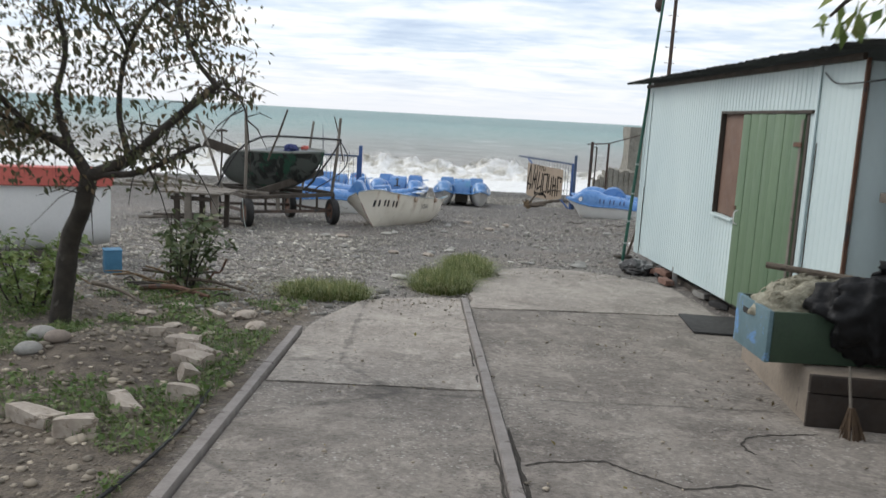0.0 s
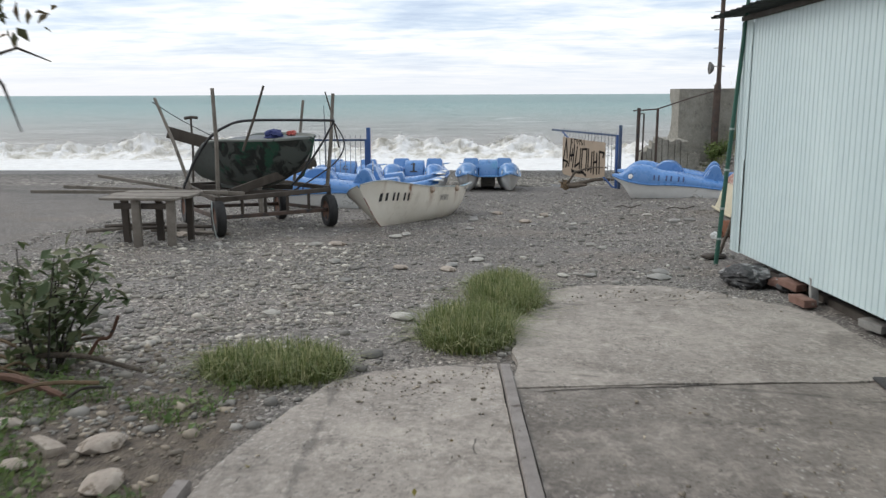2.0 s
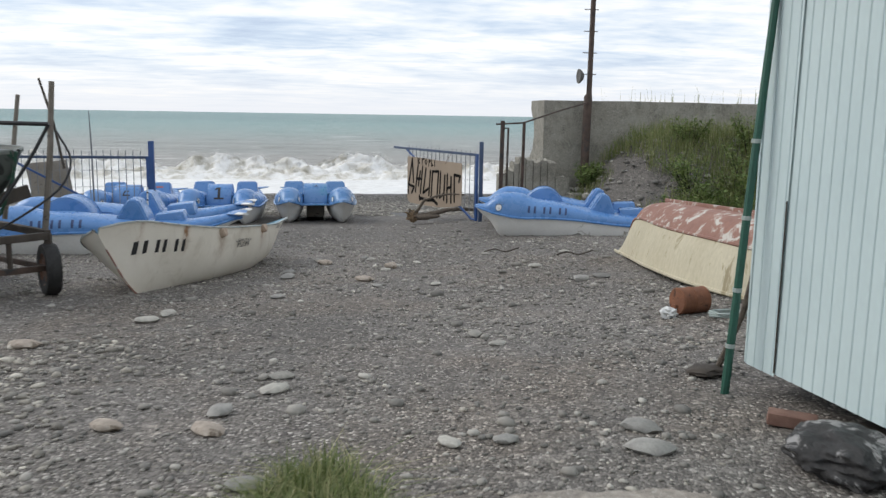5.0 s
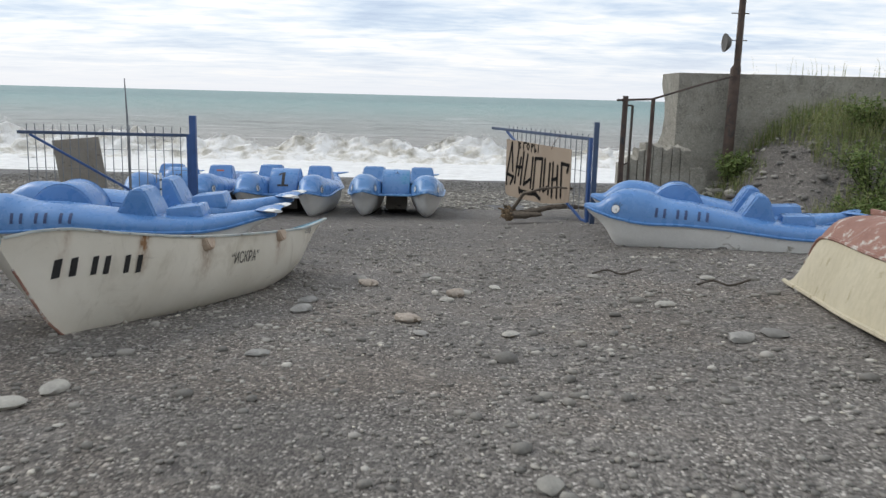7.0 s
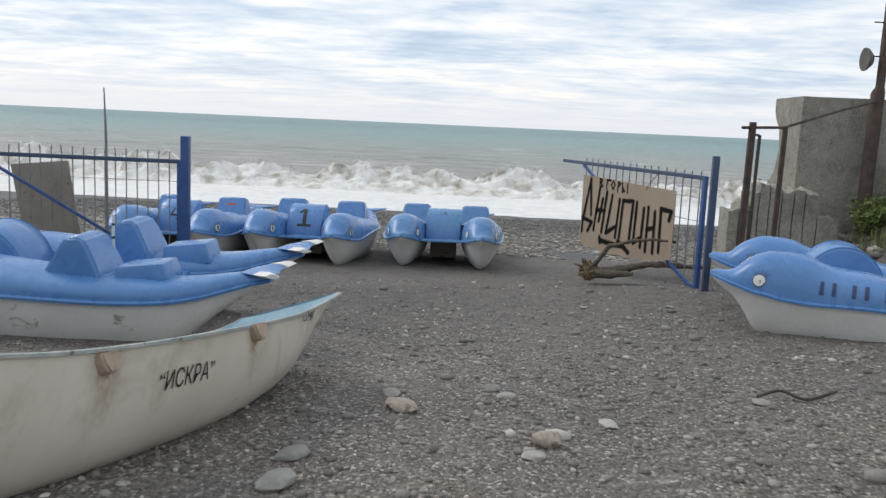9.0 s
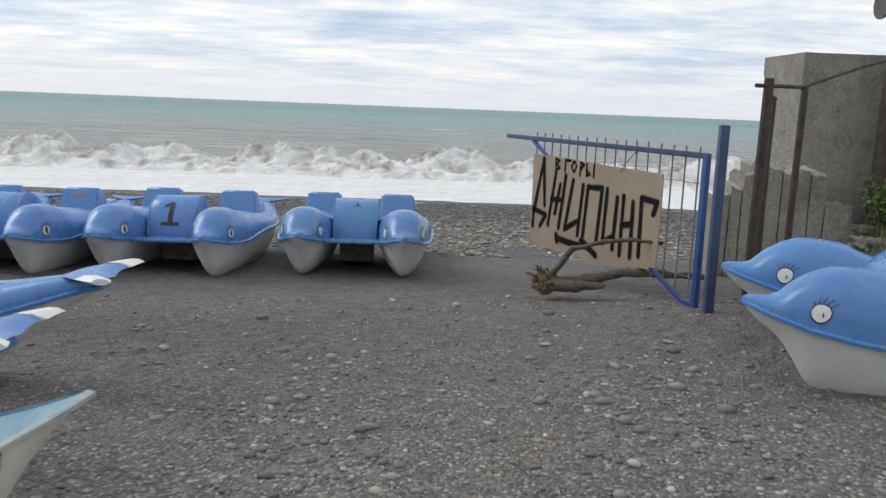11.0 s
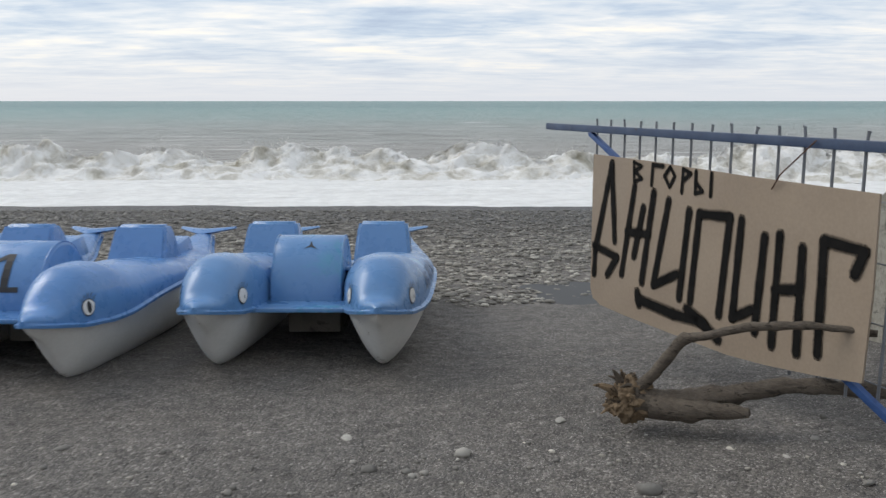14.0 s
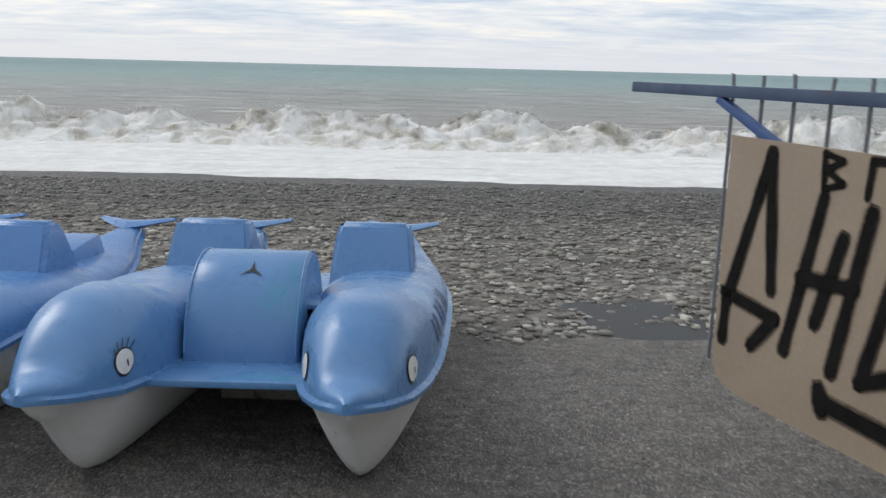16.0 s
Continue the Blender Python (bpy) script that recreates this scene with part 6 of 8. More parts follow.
tube(bm, path, [0.034 - 0.019 * (k / (len(path) - 1)) + 0.004 * nz(k * 0.5, 5) + 0.008 * math.exp(-((k - 15) / 2.0) ** 2) for k in range(len(path))], 12)
part("branch", gnarl(bm, 0.010, 7.0), M["drift"], log, angle=70)
root = part("root_end", lump(bmesh.new(), (2.645, 26.51, -1.185), (0.11, 0.10, 0.105), 5, 5, 0.55, 2.6), M["drift_raw"], log, "splintered tan root end", angle=70)
g_ = random.Random(12)
for k in range(16):
    a, e_ = g_.uniform(0, 6.28), g_.uniform(-0.7, 1.3)
    d = Vector((-abs(math.cos(a)) * math.cos(e_) * 0.9 + 0.15, 0.4 * math.sin(a) - 0.25, math.sin(e_) * 0.9)).normalized()
    c_ = Vector((2.625, 26.51, -1.185)) + Vector((g_.uniform(-0.05, 0.05), g_.uniform(-0.06, 0.06), g_.uniform(-0.06, 0.08)))
    l_ = g_.uniform(0.08, 0.18)
    r_ = g_.uniform(0.012, 0.030)
    tip = c_ + d * l_
    tip.z = max(tip.z, gz(tip.x, tip.y) + 0.01)
    tube_bm = tube(bmesh.new(), smooth_path([c_, c_.lerp(tip, 0.55) + Vector((g_.uniform(-0.02, 0.02), g_.uniform(-0.02, 0.02), 0.012)), tip], 3), [r_ * (1.3 - 0.19 * i) for i in range(7)], 6)
    part("root", tube_bm, M["drift_raw"] if k % 3 else M["drift"], root)

# ---- sea wall, pole, posts ----
bm = bmesh.new()
prof = [(28.77, 1.36), (28.77, -2.3), (31.1, -2.3), (30.8, -0.6), (30.2, -0.2), (29.77, 0.15), (29.64, 0.5), (29.70, 0.85), (29.92, 1.05), (29.98, 1.16), (29.98, 1.36)]
rows = []
for k in range(41):
    x = 6.09 + 28 * (k / 40) ** 1.6
    rows.append([(x, y_, z_ + 0.03 * nz(x, y_, z_, 0.9) + 0.02 * nz(x, z_, 3, 3.0)) for y_, z_ in prof])
skin(bm, rows, True, True, True)
wall = tagged(part("sea_wall", bm, M["wall_concrete"], angle=30), "weathered concrete sea wall with a curved seaward face", "sea wall", kind="structure")
foot = thing("wall_footing", Matrix(), "broken stepped concrete footing with board marks below the sea wall", "concrete blocks")
for x0, x1, h1 in ((4.93, 5.08, -0.42), (5.09, 5.23, -0.30), (5.24, 5.36, -0.13), (5.37, 5.52, 0.0), (5.53, 5.70, -0.05), (5.71, 5.88, -0.08), (5.89, 6.05, -0.06), (6.06, 6.25, -0.10), (6.26, 6.60, -0.48)):
    bm = box(bmesh.new(), ((x0 + x1) / 2, 28.42, (h1 - 1.7) / 2), (x1 - x0 - 0.006, 0.5, h1 + 1.7), 0.0)
    bmesh.ops.subdivide_edges(bm, edges=bm.edges[:], cuts=6, use_grid_fill=True)
    for v in bm.verts:
        top = sstep(h1 - 0.2, h1, v.co.z)
        v.co += Vector((0.008 * nz(v.co.x * 5, v.co.z * 3, 1), 0.03 * nz(v.co.z * 3, v.co.x * 5, 4), (0.02 + 0.07 * top) * nz(v.co.x * 7, v.co.y * 5, 2)))
    part("block", bm, M["wall_concrete"], foot)
for x, y_, r in ((6.45, 28.2, 0.20), (6.75, 28.35, 0.16), (6.62, 27.95, 0.13)):
    part("rubble", lump(bmesh.new(), (x, y_, gz(x, y_) + 0.06), (r * 1.3, r, r * 0.7), x * 3, 3, 0.5, 2.0), M["wall_concrete"], foot, angle=25)

upole = thing("utility_pole", pose(7.06, 28.50, gz(7.06, 28.50)), "tall rusty steel utility pole with pegs at a sea wall", "pole")
part("shaft", tube(bmesh.new(), [(0, 0, -0.4), (0.03, 0, 2.06), (0.05, 0, 2.15), (0.09, 0, 7.3)], [0.105, 0.10, 0.065, 0.055], 10), M["rust_dark"], upole)
part("lamp_arm", tube(bmesh.new(), smooth_path([(0, 0, 6.35), (-0.12, 0, 6.42), (-0.36, 0, 6.34), (-0.45, 0, 6.12)], 4), 0.012, 6), M["rust_dark"], upole)
part("hanging_lamp", lump(bmesh.new(), (-0.45, 0, 5.92), (0.13, 0.13, 0.24), 2, 3, 0.1), M["rust_dark"], upole, "dark hanging lamp")
for k in range(9):
    zz_ = 2.6 + 0.5 * k
    part("peg", tube(bmesh.new(), [(-0.14, 0, zz_), (0.20, 0, zz_)], 0.010, 5), M["rust_dark"], upole)
bm = bmesh.new()
skin(bm, [[(-0.20 + dx, r * math.cos(a), 2.55 + r * math.sin(a)) for a in (2 * math.pi * k / 16 for k in range(16))] for dx, r in ((0.10, 0.04), (0.08, 0.09), (0.0, 0.17), (-0.03, 0.175), (-0.02, 0.15))], True, True, True)
part("floodlight", bm, M["grey_paint"], upole, "round grey lamp housing")
fence = thing("rail_fence", Matrix(), "rusty pipe posts with one rail running to the pole", "fence")
for x, y_, z1, r in ((4.33, 25.6, 0.87, 0.045), (4.52, 25.9, 0.72, 0.022), (4.93, 26.2, 0.84, 0.035)):
    part("fence_post", tube(bmesh.new(), [(x, y_, gz(x, y_) - 0.1), (x + 0.02, y_, z1)], r, 8), M["rust_dark"] if r > 0.03 else M["dark_wood"], fence)
part("top_rail", tube(bmesh.new(), [(4.2, 25.5, 0.80), (4.93, 26.2, 0.83), (6.15, 27.5, 1.12), (7.02, 28.42, 1.30)], 0.018, 6), M["rust_dark"], fence)
part("short_rail", tube(bmesh.new(), [(4.33, 25.6, 0.72), (4.53, 25.9, 0.72)], 0.015, 6), M["dark_wood"], fence)
part("short_rail", tube(bmesh.new(), [(4.33, 25.6, -0.25), (4.53, 25.9, -0.2)], 0.015, 6), M["dark_wood"], fence)


# ---- vegetation helpers ----
def fast_mesh(name, verts, faces, material, smooth=False):
    """A mesh from arrays; all faces have the same number of corners."""
    me = bpy.data.meshes.new(name)
    nv, (nf, k) = len(verts), faces.shape
    me.vertices.add(nv)
    me.vertices.foreach_set("co", np.asarray(verts, dtype=np.float32).ravel())
    me.loops.add(nf * k)
    me.loops.foreach_set("vertex_index", faces.astype(np.int32).ravel())
    me.polygons.add(nf)
    me.polygons.foreach_set("loop_start", np.arange(0, nf * k, k, dtype=np.int32))
    me.polygons.foreach_set("loop_total", np.full(nf, k, dtype=np.int32))
    if smooth:
        me.polygons.foreach_set("use_smooth", np.ones(nf, dtype=bool))
    me.update(calc_edges=True)
    me.validate()
    me.materials.append(material)
    return me


def leaf_arrays(points, size, droop, rng, aspect=0.42):
    """Folded leaves at points: size is a range, droop pulls their tips down."""
    n = len(points)
    az = rng.uniform(0, 2 * np.pi, n)
    el = rng.normal(-droop, 0.5, n)
    d = np.stack([np.cos(az) * np.cos(el), np.sin(az) * np.cos(el), np.sin(el)], 1)
    s = np.cross(d, np.stack([rng.normal(0, .5, n), rng.normal(0, .5, n), np.ones(n)], 1))
    s /= np.linalg.norm(s, axis=1, keepdims=True) + 1e-9
    up = np.cross(s, d)
    L = rng.uniform(size[0], size[1], n)[:, None]
    w = L * aspect * 0.5
    p = np.asarray(points)
    v = np.stack([p, p + d * L * 0.45 + s * w + up * w * 0.35, p + d * L - up * L * 0.08, p + d * L * 0.45 - s * w + up * w * 0.35], 1).reshape(-1, 3)
    i = np.arange(n)[:, None] * 4
    f = np.concatenate([i + np.array([[0, 1, 2]]), i + np.array([[0, 2, 3]])], 0)
    return v, f


def blade_arrays(points, h, lean, width, rng):
    """Grass blades of three joints."""
    n = len(points)
    p = np.asarray(points)
    az = rng.uniform(0, 2 * np.pi, n)
    ln = np.abs(rng.normal(0, lean, n))[:, None]
    hh = rng.uniform(h[0], h[1], n)[:, None]
    out = np.stack([np.cos(az), np.sin(az), np.zeros(n)], 1)
    side = np.stack([-np.sin(az), np.cos(az), np.zeros(n)], 1) * rng.uniform(0.6, 1.2, n)[:, None] * width
    zv = np.array([[0, 0, 1.0]])
    m = p + out * ln * hh * 0.35 + zv * hh * 0.6
    t = p + out * ln * hh + zv * hh * (1 - 0.35 * np.minimum(ln, 1.2))
    v = np.stack([p - side, p + side, m + side * 0.8, m - side * 0.8, t], 1).reshape(-1, 3)
    i = np.arange(n)[:, None] * 5
    f = np.concatenate([i + np.array([[0, 1, 2]]), i + np.array([[0, 2, 3]]), i + np.array([[3, 2, 4]])], 0)
    return v, f


def scatter(n, fx, rng):
    pts = []
    while len(pts) < n:
        q = fx(rng)
        if q is not None:
            pts.append(q)
    return pts


def gvec(x, y, dz=0.0):
    return (x, y, ground_z(x, y) + dz)


# ---- upturned boat ----
DORY = [(-2.5, .44, .74, .71, 0), (-2.25, .47, .74, .42, 0), (-1.98, .49, .735, .11, 0), (-1.80, .51, .73, .03, 0), (-1.4, .54, .73, 0, 0), (-.6, .62, .72, 0, 0), (.4, .64, .72, 0, 0), (1.3, .55, .73, .02, 0), (1.9, .30, .76, .10, 0), (2.2, .03, .78, .30, 0)]
up = thing("upturned_boat", beached(5.02, 17.45, 176, 0.0) @ Matrix.Translation((0, 0, 0.745)) @ Matrix.Rotation(math.pi, 4, 'Y'), "upturned cream boat with flaking red bottom paint", "boat")
ys_ = [-2.5 + 4.7 * k / 44 for k in range(45)]
rings = hull_rings(DORY, ys_, 2.4, 2.0, 0.0, 12, 0.62)
bm = bmesh.new()
skin(bm, [r[:6] for r in rings])
skin(bm, [r[19:] for r in rings])
vs = [bm.verts.new(p) for p in rings[0]]
bm.faces.new(vs)
part("hull", bm, M["upturned"], up, angle=50)
bm = bmesh.new()
skin(bm, [[p + Vector((0, 0, -0.006)) for p in r[5:20]] for r in rings])
part("bottom", bm, M["upturned_red"], up, "faded red bottom with peeling paint", angle=50)
bm = bmesh.new()
for idx, sg in ((0, -1), (-1, 1)):
    tube(bm, [r[idx] + Vector((sg * 0.012, 0, -0.02)) for r in rings], 0.022, 6)
part("gunwale", bm, M["upturned"], up)
for idx in (5, 19):
    part("chine_strip", tube(bmesh.new(), [r[idx] + Vector((0, 0, -0.012)) for r in rings[2:]], 0.018, 6), M["upturned_red"], up)
part("keel", box(bmesh.new(), (0, 0.0, -0.02), (0.035, 3.4, 0.05), 0.006), M["upturned_red"], up)

# ---- boat trailer with its boat ----
cart = thing("boat_trailer", Matrix(), "home-made dark boat trailer with timber posts and pipe hoops", "trailer")
WHEELS = [(-3.70, 16.30), (-2.28, 17.92), (-4.90, 18.45), (-3.42, 19.25)]
ax = Vector((0.88, 0.47, 0)).normalized()
for x, y in WHEELS:
    z = gz(x, y) + 0.275
    m_ = Matrix.Translation((x, y, z)) @ Matrix.Rotation(math.atan2(ax.y, ax.x), 4, 'Z')
    bm = bmesh.new()
    prof = [(-0.065, 0.17), (-0.078, 0.22), (-0.07, 0.262), (-0.03, 0.278), (0.03, 0.278), (0.07, 0.262), (0.078, 0.22), (0.065, 0.17)]
    skin(bm, [[(px, r * math.cos(a), r * math.sin(a)) for a in (2 * math.pi * k / 28 for k in range(28))] for px, r in prof], True)
    wh = part("wheel", bm, M["rubber"], cart, "worn black rubber tyre")
    wh.matrix_local = m_
    bm = bmesh.new()
    skin(bm, [[(px, r * math.cos(a), r * math.sin(a)) for a in (2 * math.pi * k / 20 for k in range(20))] for px, r in ((-0.05, 0.02), (-0.04, 0.06), (-0.045, 0.15), (-0.066, 0.172), (0.066, 0.172), (0.045, 0.15), (0.05, 0.06), (0.06, 0.02))], True, True, True)
    part("rim", bm, M["rust"], wh)
FZ = -0.33
WP = [Vector((x, y, 0)) for x, y in WHEELS]


def beam(name, a, b_, w, material, parent, label=""):
    a, b_ = Vector(a), Vector(b_)
    d = b_ - a
    q = Vector((1, 0, 0)).rotation_difference(d.normalized()).to_matrix().to_4x4()
    return part(name, box(bmesh.new(), (a + b_) / 2, (d.length, w, w), 0.006, q), material, parent, label)


for i, j in ((0, 1), (2, 3), (0, 2), (1, 3)):
    a, b_ = WP[i], WP[j]
    beam("frame_beam", (a.x, a.y, FZ), (b_.x, b_.y, FZ - 0.02), 0.075, M["dark_wood"], cart)
    beam("lower_beam", (a.x, a.y, gz(a.x, a.y) + 0.29), (b_.x, b_.y, gz(b_.x, b_.y) + 0.29), 0.06, M["rust_dark"], cart)
for k in range(1, 5):
    p = WP[0].lerp(WP[1], k / 5)
    beam("strut", (p.x, p.y, gz(p.x, p.y) + 0.28), (p.x, p.y, FZ), 0.045, M["dark_wood"], cart)
for p in WP:
    beam("leg", (p.x, p.y, gz(p.x, p.y) + 0.26), (p.x, p.y, FZ), 0.07, M["dark_wood"], cart)
beam("prop", (-3.35, 17.55, gz(-3.35, 17.55) + 0.25), (-3.42, 17.75, FZ + 0.05), 0.07, M["grey_wood"], cart)
beam("bunk", (-4.45, 17.6, FZ - 0.05), (-2.75, 17.75, FZ - 0.05), 0.09, M["dark_wood"], cart)
beam("bunk", (-4.75, 18.55, FZ - 0.05), (-3.05, 18.65, FZ - 0.05), 0.09, M["dark_wood"], cart)
for a, b_, r, mt in (((-4.60, 17.5, -0.30), (-5.30, 18.0, 1.18), 0.03, "grey_wood"), ((-4.06, 17.2, -0.42), (-4.07, 17.2, 1.34), 0.036, "grey_wood"), ((-3.57, 17.0, 0.36), (-3.20, 17.0, 1.37), 0.022, "dark_wood"),
                      ((-3.28, 19.4, -0.35), (-3.08, 19.5, 1.13), 0.03, "grey_wood"), ((-2.42, 17.95, -0.40), (-2.28, 18.0, 1.25), 0.034, "grey_wood"), ((-2.20, 18.0, 0.35), (-2.42, 18.05, 1.28), 0.014, "dark_wood"),
                      ((-5.02, 18.9, -0.35), (-5.0, 18.9, 0.82), 0.022, "dark_wood"), ((-5.12, 18.9, 0.82), (-4.88, 18.9, 0.83), 0.03, "dark_wood")):
    a, b_ = (a[0] + 0.10, a[1], a[2]), (b_[0] + 0.10, b_[1], b_[2])
    part("upright", tube(bmesh.new(), [a, tuple((u + v) / 2 + 0.015 for u, v in zip(a, b_)), b_], [r, r * 0.95, r * 0.85], 7), M[mt], cart)
for pts, r in (([(-2.08, 17.45, 0.82), (-2.8, 17.4, 0.83), (-3.53, 17.35, 0.82), (-3.85, 17.35, 0.72), (-4.10, 17.35, 0.55), (-4.35, 17.35, 0.2), (-4.58, 17.35, -0.28)], 0.022),
               ([(-2.08, 17.45, 0.82), (-2.30, 17.5, 0.45), (-2.62, 17.55, 0.0), (-2.85, 17.6, -0.26)], 0.018),
               ([(-2.14, 17.9, 0.75), (-1.98, 17.8, 0.45), (-2.10, 17.75, 0.15), (-2.50, 17.65, -0.15), (-2.85, 17.6, -0.35)], 0.012),
               ([(-5.25, 18.0, 1.12), (-4.9, 18.4, 0.8), (-4.3, 18.6, 0.45)], 0.007)):
    part("hoop", tube(bmesh.new(), smooth_path(pts, 4), r, 7), M["black_paint"], cart, "black wrapped pipe hoop")
part("side_plank", box(bmesh.new(), (-3.15, 17.75, -0.12), (1.7, 0.05, 0.14), 0.008, Matrix.Rotation(radians(45), 4, 'Z') @ Matrix.Rotation(radians(-14), 4, 'Y')), M["dark_wood"], cart)
part("rope", tube(bmesh.new(), smooth_path([(-3.78, 16.25, -0.35), (-3.72, 16.08, -0.6), (-3.66, 16.05, -0.87), (-3.5, 15.95, -0.88)], 5), 0.009, 5), M["rope"], cart, "pale hanging rope end")

SKIFF = [(-1.42, .05, .96, .86, 0), (-1.32, .20, .96, .68, 0), (-1.12, .36, .95, .46, 0), (-.8, .50, .93, .24, 0), (-.3, .60, .91, .06, 0), (.3, .62, .88, 0, 0), (.72, .60, .82, .01, 0), (1.0, .56, .64, .03, 0), (1.25, .50, .36, .08, 0)]
skiff = thing("camouflaged_boat", pose(-3.56, 18.22, FZ - 0.03, 0, 0, 66) @ Matrix.Rotation(radians(2.5), 4, 'X') @ Matrix.Rotation(radians(-3), 4, 'Y') @ Matrix.Diagonal((1, 0.82, 1, 1)), "small boat in dark green camouflage paint on a trailer", "boat")
open_boat(skiff, SKIFF, M["camo"], M["hull_grey"], M["hull_grey"], 1.15, 1.7, -0.2, 0.025, 10, 0.8)
bm = bmesh.new()
skin(bm, [[(-w + 0.03, y, z), (-w * 0.5, y, z + 0.025), (0, y, z + 0.035), (w * 0.5, y, z + 0.025), (w - 0.03, y, z)] for w, y, z in ((max(0.06, cubic_table(SKIFF, y)[0]), y, cubic_table(SKIFF, y)[1] - 0.035) for y in np.linspace(-1.40, 0.78, 16))])
part("deck", bm, M["deck_grey"], skiff, "dull grey deck sheet")
part("coaming", box(bmesh.new(), (0, 0.80, 0.755), (1.10, 0.03, 0.07), 0.006), M["deck_grey"], skiff)
part("stem_post", tube(bmesh.new(), [(0, -1.44, 0.95), (0, -1.36, 0.66), (0, -1.16, 0.31), (0, -0.84, 0.10)], 0.022, 6), M["camo"], skiff)
part("skeg", box(bmesh.new(), (0, 0.2, -0.02), (0.04, 1.6, 0.07), 0.008), M["camo"], skiff)
for k, (u, v, r) in enumerate(((-0.10, -0.55, 0.14), (0.12, -0.35, 0.12), (0.3, -0.62, 0.08))):
    ob = link("bundle", lump(bmesh.new(), (u, v, 0.95), (r * 1.3, r, r * 0.6), k * 3.1, 3, 0.5, 2.5), M["cloth_blue"] if k != 2 else M["red_boat"])
    ob.matrix_world = skiff.matrix_world.copy()
    tagged(ob, "blue cloth bundle lying on a boat" if k != 2 else "small red rag lying on a boat", "cloth")
pl = link("plank", box(bmesh.new(), (0, 0, 0), (0.80, 0.045, 0.20), 0.01), M["dark_wood"])
pl.matrix_world = pose(-4.72, 18.30, 0.49, 0, 17, 12)
tagged(pl, "dark plank jutting over a trailer boat", "plank")

# ---- rough work table ----
tb = thing("work_table", pose(-4.25, 15.45, gz(-4.25, 15.45), 0, 0, -3), "rough weathered timber work table on gravel", "table")
for x, y, w, mt in ((-0.56, 0.05, 0.10, "dark_wood"), (-0.19, -0.40, 0.12, "grey_wood"), (-0.21, 0.40, 0.10, "dark_wood"), (0.29, -0.38, 0.12, "grey_wood"), (0.27, 0.36, 0.09, "dark_wood")):
    part("leg", box(bmesh.new(), (x, y, 0.31), (w, 0.06, 0.72), 0.008, Matrix.Rotation(0.05 * x, 4, 'Y')), M[mt], tb)
for k in range(4):
    part("board", box(bmesh.new(), (-0.14 + 0.04 * (k % 2), -0.36 + 0.23 * k, 0.685 + 0.004 * (k % 2)), (1.10 + 0.07 * (k % 3), 0.215, 0.035), 0.006, Matrix.Rotation(0.02 * (k - 1.5), 4, 'Z')), M["grey_wood"], tb)
part("brace", box(bmesh.new(), (-0.10, -0.36, 0.58), (0.85, 0.03, 0.08), 0.006), M["dark_wood"], tb)
for a, b_ in (((-6.3, 15.8, -0.15), (-3.5, 16.15, -0.20)), ((-6.0, 16.2, -0.12), (-3.3, 16.35, -0.24)), ((-5.9, 17.2, -0.05), (-4.4, 16.8, -0.22))):
    ob = beam("pole", a, b_, 0.05, M["grey_wood"], None)
    tagged(ob, "grey timber pole laid on a work table", "pole", "poles on the work table")
for k in range(7):
    a = Vector((-5.9 + 0.25 * k, 16.6 + 0.12 * (k % 3), gz(-5.5, 16.6) + 0.05 + 0.05 * (k % 2)))
    ob = link("scrap_timber", tube(bmesh.new(), [a, a + Vector((0.9, 0.3 - 0.12 * k, 0.03))], [0.035, 0.028], 6), M["dark_wood"] if k % 2 else M["grey_wood"])
    tagged(ob, "scrap timber lying on gravel under a table", "timber", "scrap timber")

# ---- the moored-up boat by the tree ----
LAUNCH = [(-2.3, .62, .98, .08, 0), (-1.8, .68, .98, .02, 0), (-.8, .74, .99, 0, 0), (.4, .74, 1.02, 0, 0), (1.3, .60, 1.06, .04, 0), (1.9, .34, 1.10, .22, 0), (2.3, .03, 1.14, .6, 0)]
la = thing("motor_boat", pose(-6.28, 9.84, gz(-6.0, 10.2) + 0.07, 0, 7, 117), "white motor boat with a faded red rim under a tree", "boat")
ys_ = [-2.3 + 4.6 * k / 40 for k in range(41)]
rings = hull_rings(LAUNCH, ys_, 2.6, 2.0, 0.5, 12, 0.55)
bm = bmesh.new()
skin(bm, rings, False, True)
part("hull", bm, M["launch_white"], la, angle=50)
bm = bmesh.new()
for idx, sg in ((0, -1), (-1, 1)):
    skin(bm, [[r[idx] + Vector((sg * 0.01, 0, -0.20)), r[idx] + Vector((sg * 0.03, 0, -0.19)), r[idx] + Vector((sg * 0.03, 0, 0.02)), r[idx] + Vector((-sg * 0.10, 0, 0.05)), r[idx] + Vector((-sg * 0.10, 0, 0.0))] for r in rings[:-2]])
box(bm, (0, -2.315, 0.90), (1.26, 0.03, 0.20), 0.008)
part("rim", bm, M["red_boat"], la, "faded red rim")
bm = bmesh.new()
skin(bm, [[(-w + 0.08, y, z), (-w * 0.5, y, z + 0.10), (0, y, z + 0.14), (w * 0.5, y, z + 0.10), (w - 0.08, y, z)] for w, y, z in ((lerp_table(LAUNCH, y)[0], y, lerp_table(LAUNCH, y)[1] + 0.02) for y in np.linspace(-2.25, 2.0, 14))])
part("cover", bm, M["plastic_white"], la, "taut white deck cover")
part("rub_strip", tube(bmesh.new(), [r[-3] + Vector((0.010, 0, 0)) for r in rings], 0.011, 6), M["dark_wood"], la)
for yv in (-1.5, 1.0):
    part("support", box(bmesh.new(), (0, yv, -0.06), (1.2, 0.14, 0.16), 0.01), M["dark_wood"], la)
